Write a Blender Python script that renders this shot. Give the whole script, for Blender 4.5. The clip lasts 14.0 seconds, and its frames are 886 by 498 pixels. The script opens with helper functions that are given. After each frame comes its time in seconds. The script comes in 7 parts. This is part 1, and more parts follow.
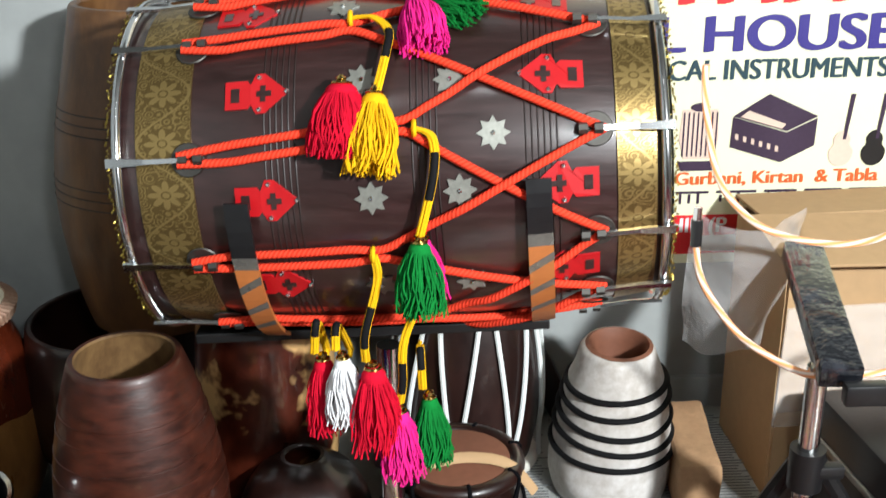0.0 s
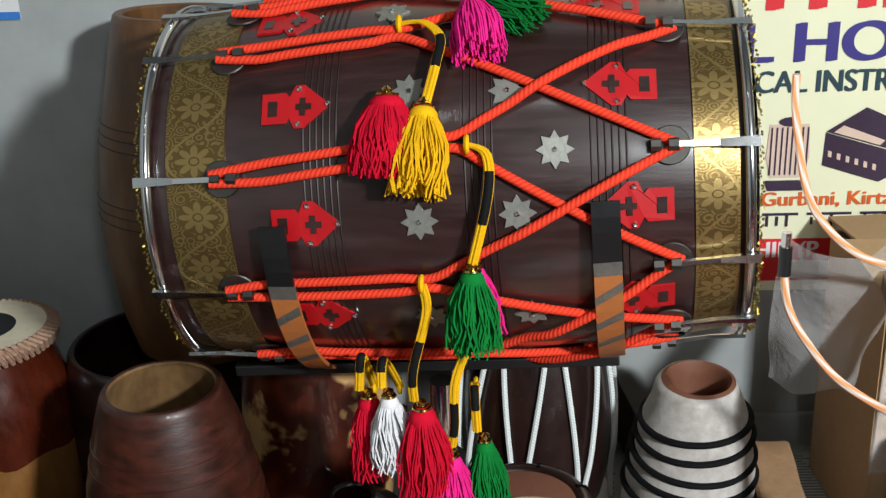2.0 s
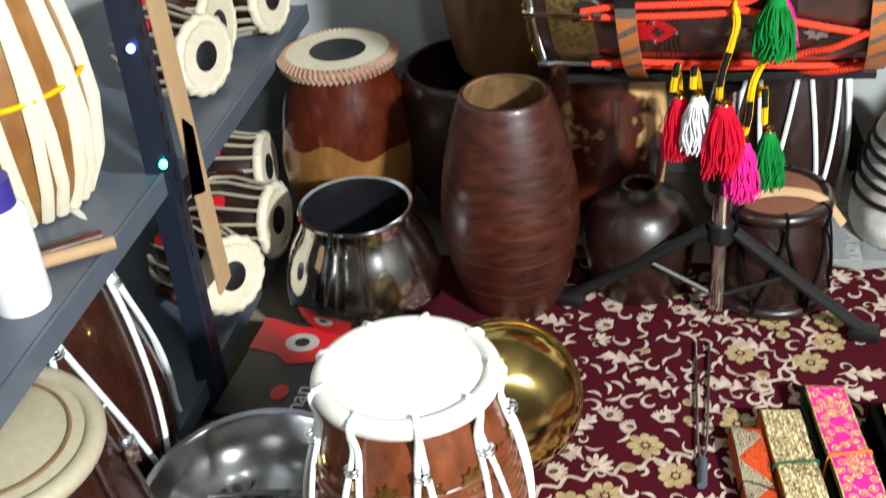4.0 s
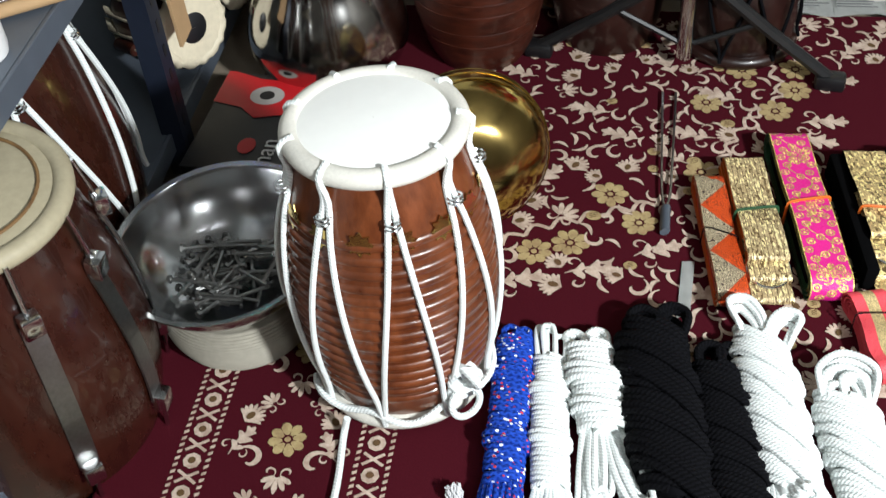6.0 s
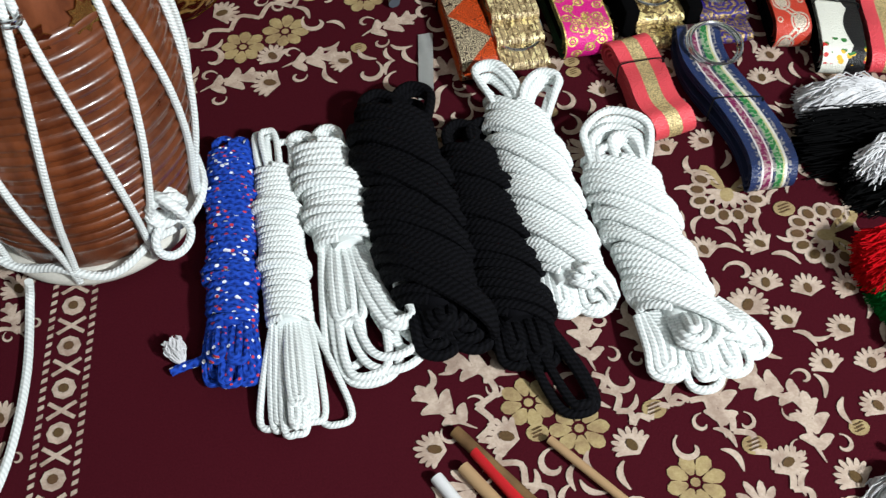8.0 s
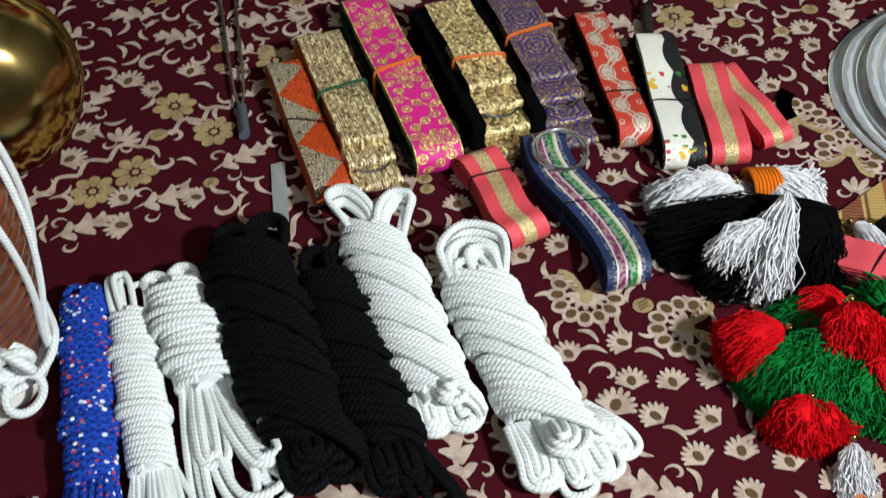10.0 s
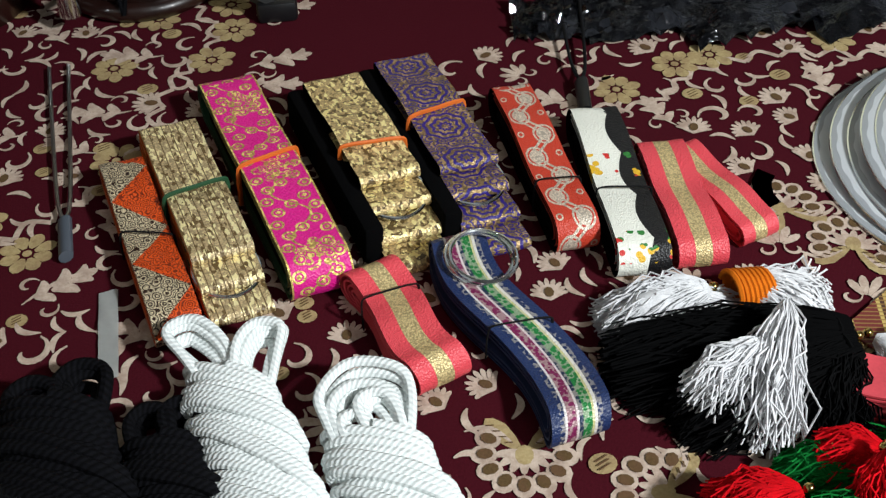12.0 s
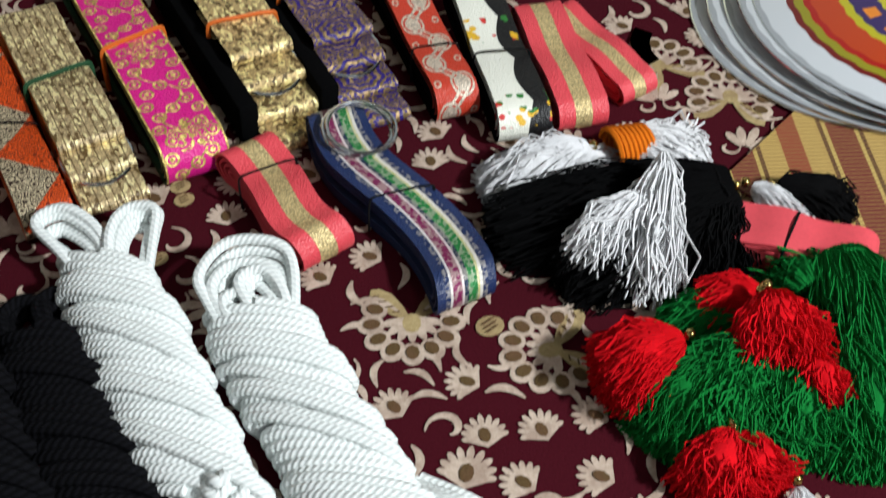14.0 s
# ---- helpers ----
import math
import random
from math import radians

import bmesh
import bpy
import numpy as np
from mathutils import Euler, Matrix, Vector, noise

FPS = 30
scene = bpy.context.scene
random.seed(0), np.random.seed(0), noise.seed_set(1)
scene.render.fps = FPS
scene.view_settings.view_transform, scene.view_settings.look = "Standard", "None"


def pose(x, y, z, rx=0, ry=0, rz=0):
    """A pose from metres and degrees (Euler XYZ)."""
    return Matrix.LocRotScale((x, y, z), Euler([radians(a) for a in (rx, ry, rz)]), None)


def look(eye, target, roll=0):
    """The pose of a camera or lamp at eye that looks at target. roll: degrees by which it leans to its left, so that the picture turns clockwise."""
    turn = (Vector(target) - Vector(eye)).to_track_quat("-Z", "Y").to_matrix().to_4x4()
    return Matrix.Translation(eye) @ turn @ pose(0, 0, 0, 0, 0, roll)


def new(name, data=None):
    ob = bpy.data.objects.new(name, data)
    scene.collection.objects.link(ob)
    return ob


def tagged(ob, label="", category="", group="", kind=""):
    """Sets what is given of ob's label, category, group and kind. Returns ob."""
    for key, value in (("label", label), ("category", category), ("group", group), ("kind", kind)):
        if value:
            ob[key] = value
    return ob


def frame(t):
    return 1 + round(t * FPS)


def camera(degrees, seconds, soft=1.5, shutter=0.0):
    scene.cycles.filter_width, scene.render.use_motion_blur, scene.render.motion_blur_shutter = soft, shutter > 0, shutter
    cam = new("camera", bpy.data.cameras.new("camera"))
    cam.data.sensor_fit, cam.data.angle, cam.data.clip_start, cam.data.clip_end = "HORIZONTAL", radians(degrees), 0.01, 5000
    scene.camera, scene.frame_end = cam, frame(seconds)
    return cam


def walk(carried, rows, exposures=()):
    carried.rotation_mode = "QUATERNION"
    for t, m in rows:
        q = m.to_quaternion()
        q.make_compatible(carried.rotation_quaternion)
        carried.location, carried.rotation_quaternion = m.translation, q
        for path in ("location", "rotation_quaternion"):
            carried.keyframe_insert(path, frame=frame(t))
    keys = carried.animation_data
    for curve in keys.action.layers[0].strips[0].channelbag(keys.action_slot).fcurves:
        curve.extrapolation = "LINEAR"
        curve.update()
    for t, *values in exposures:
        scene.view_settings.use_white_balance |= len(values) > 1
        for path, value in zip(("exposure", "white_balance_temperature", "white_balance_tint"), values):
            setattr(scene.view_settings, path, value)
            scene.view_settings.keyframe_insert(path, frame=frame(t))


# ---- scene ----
cam = camera(41.8, 14.0, soft=1.35, shutter=0.35)
PATH = [
    (0, 0.0300, -0.0300, 1.1576, -1.716, -22.771, 0.856),
    (0.5, 0.0521, -0.0246, 1.1816, -2.083, -21.525, 0.963),
    (1, 0.0499, -0.0226, 1.1802, 0.135, -21.601, 1.286),
    (1.5, 0.0539, 0.0583, 1.1414, 1.794, -21.507, 1.831),
    (2, 0.0605, 0.0940, 1.1199, 2.204, -21.895, 2.004),
    (2.5, 0.0317, -0.1128, 1.2293, -0.052, -23.026, 1.633),
    (3, -0.0341, -0.3274, 1.3305, 0.917, -24.512, 1.450),
    (3.5, -0.0984, -0.3562, 1.2719, 6.690, -28.003, 2.923),
    (4, -0.1160, -0.3553, 1.2526, 9.698, -32.961, 4.307),
    (4.2, -0.1231, -0.3549, 1.2448, 9.648, -34.790, 3.891),
    (6.3, -0.1209, -0.3600, 1.2447, 7.272, -46.349, 3.188),
    (6.5, -0.1438, -0.2461, 1.1028, 6.016, -47.412, 2.733),
    (7, -0.1116, -0.1980, 1.0153, 0.897, -52.444, 1.798),
    (7.2, -0.0985, -0.2015, 1.0088, -1.133, -53.951, 1.496),
    (9.3, -0.0011, -0.2091, 1.0258, -7.393, -52.849, 1.556),
    (9.5, -0.0002, -0.2090, 1.0250, -8.423, -52.065, 1.345),
    (10, -0.0033, -0.2014, 1.0120, -12.269, -48.535, 1.263),
    (10.5, 0.0647, -0.0325, 0.8396, -12.537, -44.806, 1.736),
    (11, 0.0763, -0.0290, 0.8161, -14.310, -42.796, 1.272),
    (11.5, 0.0866, -0.0175, 0.8078, -16.257, -42.940, 0.935),
    (12, 0.0957, 0.0256, 0.7628, -16.057, -42.559, 1.125),
    (12.5, 0.1026, 0.0320, 0.7564, -17.056, -43.113, 0.825),
    (13, 0.1098, 0.0323, 0.7615, -19.394, -43.989, -0.063),
    (13.5, 0.1126, 0.0223, 0.7526, -21.367, -44.123, -0.563),
    (14, 0.1155, 0.0152, 0.7378, -21.680, -47.875, 0.228),
]
walk(cam, [(t, pose(x, y, z, 90 + pitch, roll, yaw)) for t, x, y, z, yaw, pitch, roll in PATH],
     [(0.0, 0.70), (0.5, 0.45), (1.5, 0.0), (2.2, 0.1), (3.0, 0.5), (4.2, 0.95), (6.3, 0.35), (7.2, 0.12), (9.3, -0.22), (12.0, -0.2), (14.0, -0.25)])

# ---- light ----
world = bpy.data.worlds.new("world")
scene.world = world
world.use_nodes = True
world.node_tree.nodes["Background"].inputs[0].default_value = (0.75, 0.85, 1.0, 1)
world.node_tree.nodes["Background"].inputs[1].default_value = 0.07


def lamp(name, eye, target, power, sx, sy, colour=(0.93, 0.98, 1.0)):
    d = bpy.data.lights.new(name, "AREA")
    d.shape, d.size, d.size_y, d.energy, d.color = "RECTANGLE", sx, sy, power, colour
    ob = new(name, d)
    ob.matrix_world = look(eye, target)
    return ob


lamp("shop_lamp", (1.60, -1.20, 1.95), (0.05, 1.2, 0.4), 134, 0.20, 0.16)
lamp("ceiling_panel", (0.80, -1.40, 2.08), (0.1, 1.2, 0.5), 10, 0.22, 0.16)
lamp("ceiling_bulb", (-0.45, -0.10, 2.52), (-0.4, 0.8, 0), 0.7, 0.08, 0.10)
lamp("ceiling_bulb", (0.10, 0.15, 2.55), (0.1, 0.9, 0), 0.7, 0.08, 0.10)


# ---- materials ----
def srgb(h):
    c = [int(h[i:i + 2], 16) / 255 for i in (0, 2, 4)]
    return tuple(v / 12.92 if v < 0.04045 else ((v + 0.055) / 1.055) ** 2.4 for v in c) + (1,)


class Nodes:
    """A small hand for node trees."""

    def __init__(self, name):
        self.m = bpy.data.materials.new(name)
        self.m.use_nodes = True
        self.t = self.m.node_tree
        self.b = self.t.nodes["Principled BSDF"]

    def add(self, kind, **settings):
        n = self.t.nodes.new(kind)
        for k, v in settings.items():
            if k == "op":
                n.operation = v
            elif k == "kind2":
                n.wave_type = v
            elif k == "feature":
                n.feature = v
            elif k == "mode":
                n.blend_type = v
        return n

    def link(self, a, b):
        self.t.links.new(a, b)

    def math(self, op, a, b=0.0, c=None):
        n = self.add("ShaderNodeMath", op=op)
        for i, v in enumerate((a, b) if c is None else (a, b, c)):
            if isinstance(v, (int, float)):
                n.inputs[i].default_value = v
            else:
                self.link(v, n.inputs[i])
        return n.outputs[0]

    def mix(self, f, a, b):
        n = self.add("ShaderNodeMix")
        n.data_type = "RGBA"
        for i, v in ((0, f), (6, a), (7, b)):
            if isinstance(v, (int, float, tuple)):
                n.inputs[i].default_value = v
            else:
                self.link(v, n.inputs[i])
        return n.outputs[2]

    def noise(self, scale, detail=4, vec=None, rough=0.6):
        n = self.add("ShaderNodeTexNoise")
        n.inputs["Scale"].default_value, n.inputs["Detail"].default_value, n.inputs["Roughness"].default_value = scale, detail, rough
        self.link(vec if vec is not None else self.coord(), n.inputs["Vector"])
        return n.outputs["Fac"]

    def voronoi(self, scale, vec=None, feature="F1", out="Distance"):
        n = self.add("ShaderNodeTexVoronoi", feature=feature)
        n.inputs["Scale"].default_value = scale
        self.link(vec if vec is not None else self.coord(), n.inputs["Vector"])
        return n.outputs[out]

    def coord(self):
        return self.add("ShaderNodeTexCoord").outputs["Object"]

    def uv(self):
        return self.add("ShaderNodeTexCoord").outputs["UV"]

    def scaled(self, vec, s, rot=(0, 0, 0)):
        n = self.add("ShaderNodeMapping")
        n.inputs["Scale"].default_value, n.inputs["Rotation"].default_value = s, rot
        self.link(vec, n.inputs["Vector"])
        return n.outputs[0]

    def split(self, vec):
        n = self.add("ShaderNodeSeparateXYZ")
        self.link(vec, n.inputs[0])
        return n.outputs

    def ramp(self, fac, stops):
        n = self.add("ShaderNodeValToRGB")
        e = n.color_ramp.elements
        while len(e) < len(stops):
            e.new(0.5)
        for el, (p, c) in zip(e, stops):
            el.position, el.color = p, c
        self.link(fac, n.inputs[0])
        return n.outputs[0]

    def bump(self, h, strength=0.3, dist=0.002):
        n = self.add("ShaderNodeBump")
        n.inputs["Strength"].default_value, n.inputs["Distance"].default_value = strength, dist
        self.link(h, n.inputs["Height"])
        self.link(n.outputs[0], self.b.inputs["Normal"])

    def out(self, colour, rough=0.6, metal=0.0, coat=0.0, sheen=0.0, spec=0.5):
        for key, v in (("Base Color", colour), ("Roughness", rough), ("Metallic", metal), ("Coat Weight", coat), ("Sheen Weight", sheen), ("Specular IOR Level", spec)):
            if isinstance(v, (int, float, tuple)):
                self.b.inputs[key].default_value = v
            else:
                self.link(v, self.b.inputs[key])
        return self.m


def plain(name, h, rough=0.6, metal=0.0, scale=40.0, var=0.25, bump=0.15, dist=0.001, coat=0.0, sheen=0.0, h2=None, spec=0.5):
    """A surface with stains at a large and grain at a small scale."""
    n = Nodes(name)
    c = srgb(h)
    d = srgb(h2) if h2 else tuple(v * (1 - var) for v in c[:3]) + (1,)
    big, fine = n.noise(scale * 0.18, 3), n.noise(scale * 2.5, 5)
    f = n.math("MULTIPLY_ADD", fine, 0.5, n.math("MULTIPLY", big, 0.5))
    f = n.ramp(f, [(0.32, (0, 0, 0, 1)), (0.66, (1, 1, 1, 1))])
    n.bump(fine, bump, dist)
    r = n.math("MULTIPLY_ADD", big, 0.25, rough - 0.12)
    return n.out(n.mix(f, d, c), r, metal, coat, sheen, spec)


def wood(name, h, h2, rough=0.35, coat=0.4, stretch=(3, 3, 22), grooves=0.0, blotch=0.0, h3="c9a06a"):
    n = Nodes(name)
    v = n.scaled(n.coord(), stretch)
    g = n.noise(3.0, 6, v, 0.65)
    big = n.noise(9, 3)
    col = n.mix(n.ramp(g, [(0.3, (0, 0, 0, 1)), (0.7, (1, 1, 1, 1))]), srgb(h2), srgb(h))
    dark = n.mix(0.45, col, srgb(h2))
    col = n.mix(n.ramp(big, [(0.35, (0, 0, 0, 1)), (0.65, (1, 1, 1, 1))]), dark, col)
    if blotch:
        bl = n.noise(7.5, 4, None, 0.55)
        col = n.mix(n.ramp(bl, [(blotch, (0, 0, 0, 1)), (blotch + 0.05, (1, 1, 1, 1))]), col, srgb(h3))
    n.bump(g, 0.25, 0.002)
    return n.out(col, n.math("MULTIPLY_ADD", g, 0.3, rough - 0.12), 0.0, coat)


def cord(name, h, h2, flecks=(), pitch=1.0, strength=0.9):
    """Twisted or braided cord: u runs along, v round it."""
    n = Nodes(name)
    u, v, _ = n.split(n.uv())
    a = n.math("SINE", n.math("MULTIPLY", n.math("ADD", n.math("MULTIPLY", u, pitch), n.math("MULTIPLY", v, 3.0)), 6.283))
    b = n.math("SINE", n.math("MULTIPLY", n.math("SUBTRACT", n.math("MULTIPLY", u, pitch), n.math("MULTIPLY", v, 2.0)), 6.283))
    w = n.math("MAXIMUM", a, b) if flecks else a
    f = n.math("MULTIPLY_ADD", w, 0.5, 0.5)
    col = n.mix(n.math("POWER", f, 0.6), srgb(h2), srgb(h))
    for i, fl in enumerate(flecks):
        p = n.voronoi(1.0, n.scaled(n.uv(), (0.85, 3.0, 1), (0, 0, 0.5 + i)), "F1", "Distance")
        col = n.mix(n.math("LESS_THAN", p, 0.24 - 0.02 * i), col, srgb(fl))
    n.bump(f, strength, 0.0012)
    return n.out(col, 0.85, spec=0.08)


M = {}
M["wall"] = plain("painted_plaster", "a3a7a6", 0.65, 0, 7, 0.2, 0.12, 0.003)
# ceiling and unseen walls are darkened so that less fill light bounces back
M["ceiling"] = plain("low_bounce_ceiling", "6c6c69", 0.8, 0, 6)
M["unseenwall"] = plain("low_bounce_wall", "585550", 0.75, 0, 6)
M["floor"] = plain("stone_floor", "8c8172", 0.45, 0, 14, 0.25)
M["dholwood"] = wood("dark_polished_wood", "382120", "1e0e0c", 0.34, 1.0, (4, 30, 30))
M["dholwood"].node_tree.nodes["Principled BSDF"].inputs["Coat Roughness"].default_value = 0.18
M["groove"] = plain("dark_groove", "1d0d09", 0.5)
M["redplate"] = plain("red_plate", "b41018", 0.4, 0, 60, 0.15, 0.05)
M["silver"] = plain("worn_silver_foil", "8f9088", 0.45, 0.45, 90, 0.3, 0.3)
M["steel"] = plain("chrome", "d8dadb", 0.16, 1.0, 30, 0.12, 0.03)
M["bowlsteel"] = plain("brushed_bowl_steel", "c2c3c4", 0.20, 1.0, 40, 0.2, 0.05)
M["darksteel"] = plain("dark_worn_steel", "5c5a56", 0.5, 0.9, 60, 0.3, 0.15)
M["dullsteel"] = plain("dull_steel", "9a9a98", 0.36, 1.0, 60, 0.3, 0.15)
M["gold"] = plain("gold_sequin", "a08a3c", 0.3, 0.8, 220, 0.6, 0.6)
M["cream"] = plain("raw_skin", "d8cdb4", 0.6, 0, 40, 0.2, 0.2)
M["hide"] = plain("old_plaited_hide", "b59a82", 0.6, 0, 60, 0.3, 0.3, h2="8a5a48")
# cream skin toned down in colour for the shade beside the rack
M["shadedskin"] = plain("shaded_drum_skin", "a69c82", 0.6, 0, 40, 0.25, 0.2)
M["white"] = plain("white_skin", "eeeeea", 0.45, 0, 25, 0.05, 0.04)
M["ringwhite"] = plain("wound_white_cotton", "d9d6cc", 0.7, 0, 120, 0.2, 0.4)
M["black"] = plain("black_plastic", "141416", 0.4, 0, 60, 0.3)
M["blackpaste"] = plain("black_tuning_paste", "15161a", 0.5, 0, 90, 0.3)
M["blackiron"] = plain("black_iron", "1b1b1c", 0.45, 0.2, 60, 0.4, 0.2)
M["orangetape"] = plain("orange_tape", "b26a38", 0.35, 0, 30, 0.2)
M["tapesilver"] = plain("torn_silver_tape", "8b8882", 0.28, 0.6, 60, 0.4)
M["greyshelf"] = plain("grey_painted_steel", "59616c", 0.42, 0.2, 10, 0.2)
M["navysteel"] = plain("dark_blue_steel", "232a3a", 0.4, 0.3, 30, 0.3)
M["barrel"] = wood("reddish_barrel_wood", "50200f", "200a05", 0.40, 0.25, (7, 7, 26))
M["barrelin"] = wood("raw_inner_wood", "8a6a40", "573c20", 0.7, 0, (10, 10, 4))
M["tallwood"] = wood("brown_shell_wood", "75502c", "452a14", 0.5, 0.2, (10, 10, 3))
M["blotched"] = wood("two_tone_wood", "5a2414", "331008", 0.3, 0.5, (8, 8, 8), 0, 0.50)
M["darkwood"] = wood("dark_stained_wood", "2c130d", "150806", 0.35, 0.4, (8, 8, 4))
M["dholakwood"] = wood("orange_brown_turned_wood", "7a4020", "47200e", 0.3, 0.5, (14, 14, 5))
M["potwood"] = wood("half_stained_wood", "96693a", "6e461f", 0.3, 0.5, (10, 10, 4))
M["potdark"] = wood("red_brown_varnish", "5b2210", "3a1409", 0.2, 0.7, (10, 10, 4))
M["brasspot"] = plain("brass", "c8ac68", 0.15, 1.0, 30, 0.25, 0.06)
M["nickel"] = plain("nickel_plate", "d2d0cc", 0.12, 1.0, 16, 0.3, 0.05)
M["nylon"] = plain("grey_nylon_cord", "9a9588", 0.5, 0, 40, 0.25)
# red-brown varnish darkened to paint in the shadow over the rack-side drums
M["shadedred"] = wood("shaded_red_brown_varnish", "3a1a10", "220d08", 0.25, 0.5, (10, 10, 4))
M["clay"] = plain("brown_clay", "7c4d38", 0.7, 0, 30, 0.25)
M["gypsum"] = plain("worn_white_wrapping", "d6d3d0", 0.55, 0, 25, 0.28, 0.3, h2="a39a90")
M["brick"] = plain("pale_brick", "b58f6a", 0.9, 0, 30, 0.3, 0.6, 0.003)
M["paper"] = plain("newsprint", "c9cbc8", 0.8, 0, 50, 0.15)
M["print"] = plain("newsprint_ink", "7e8080", 0.8, 0, 90, 0.2)
M["cardboard"] = plain("cardboard", "b08f68", 0.8, 0, 20, 0.15, 0.1)
M["cardshade"] = plain("cardboard_inside", "8a6f50", 0.85, 0, 20, 0.15)
M["redcard"] = plain("red_print", "c01a22", 0.4, 0, 30, 0.1, 0.03)
M["greyround"] = plain("grey_print", "a7a39f", 0.4, 0, 40, 0.1)
M["inkwhite"] = plain("white_print", "dcdcdc", 0.5, 0, 40, 0.08)
M["blackcard"] = plain("black_print", "1b1a1c", 0.35, 0, 40, 0.2)
M["banner"] = plain("pale_yellow_vinyl", "e6e6c4", 0.4, 0, 6, 0.06, 0.03)
M["bluesheet"] = plain("blue_edge", "3b7fd0", 0.5)
M["inkred"] = plain("red_ink", "d5252c", 0.42, 0, 20, 0.06, 0.02)
M["inkblue"] = plain("violet_blue_ink", "342c7c", 0.42, 0, 20, 0.06, 0.02)
M["inkteal"] = plain("dark_teal_ink", "213e48", 0.42, 0, 20, 0.06, 0.02)
M["inkorange"] = plain("orange_ink", "d6602a", 0.42, 0, 20, 0.06, 0.02)
M["inkdark"] = plain("dark_purple_ink", "39283f", 0.42, 0, 60, 0.3, 0.02)
M["inkpink"] = plain("pale_pink_ink", "d9bfae", 0.42, 0, 60, 0.1, 0.02)
M["ropeorange"] = cord("orange_red_braid", "e84630", "cc341f", (), 1.8, 0.45)
M["ropewhite"] = cord("white_twisted_cotton", "eaeeec", "cfd5d4", (), 1.8, 0.5)
M["ropeblack"] = cord("black_twisted_cotton", "0c0c10", "030304", (), 1.8, 0.5)
M["ropeblue"] = cord("blue_braid_with_flecks", "2248b0", "12246a", ("e4e8f2", "c0404c"), 0.8)
M["cableorange"] = cord("orange_white_cable", "e8985a", "e2dfda", (), 0.16, 0.1)
M["maroon"] = None
M["threadblack"] = plain("black_thread", "0d0d0f", 0.8, 0, 90, 0.3, spec=0.2)
M["elastic"] = plain("orange_elastic", "d9691e", 0.6, 0, 90, 0.2)
M["elasticgreen"] = plain("green_elastic", "1c4a2c", 0.6, 0, 90, 0.2)
for key, h in (("yellow", "efb81a"), ("red", "cf1430"), ("green", "127a34"), ("pink", "ee2a8c"), ("whitewool", "e8e8ea"), ("blackwool", "060607"), ("bluewool", "2a2f9a"), ("orangewool", "e2761a"), ("scarlet", "d8101c")):
    M["wool" + key] = plain(key + "_wool", h, 0.9, 0, 260, 0.35, 0.3, 0.001, spec=0.08)


def carpet_material():
    n = Nodes("maroon_carpet")
    fine, big = n.noise(420, 3), n.noise(5, 3)
    c = n.mix(fine, srgb("360a12"), srgb("4f1420"))
    c = n.mix(n.math("MULTIPLY", big, 0.5), c, srgb("3c0d16"))
    n.bump(fine, 0.5, 0.0015)
    return n.out(c, 0.95, spec=0.06)


def motif_material(name, h, h2):
    n = Nodes(name)
    fine, big = n.noise(380, 3), n.noise(45, 3)
    c = n.mix(fine, srgb(h2), srgb(h))
    c = n.mix(n.ramp(big, [(0.38, (0, 0, 0, 1)), (0.6, (1, 1, 1, 1))]), n.mix(0.4, c, srgb("6b4a3c")), c)
    n.bump(fine, 0.5, 0.0015)
    return n.out(c, 0.95, spec=0.06)


M["maroon"] = carpet_material()
M["motifcream"] = motif_material("cream_pile", "dccabb", "a8927f")
M["motifgold"] = motif_material("straw_pile", "c4b084", "8e7a50")
M["motifolive"] = motif_material("olive_pile", "6a5638", "4a3826")


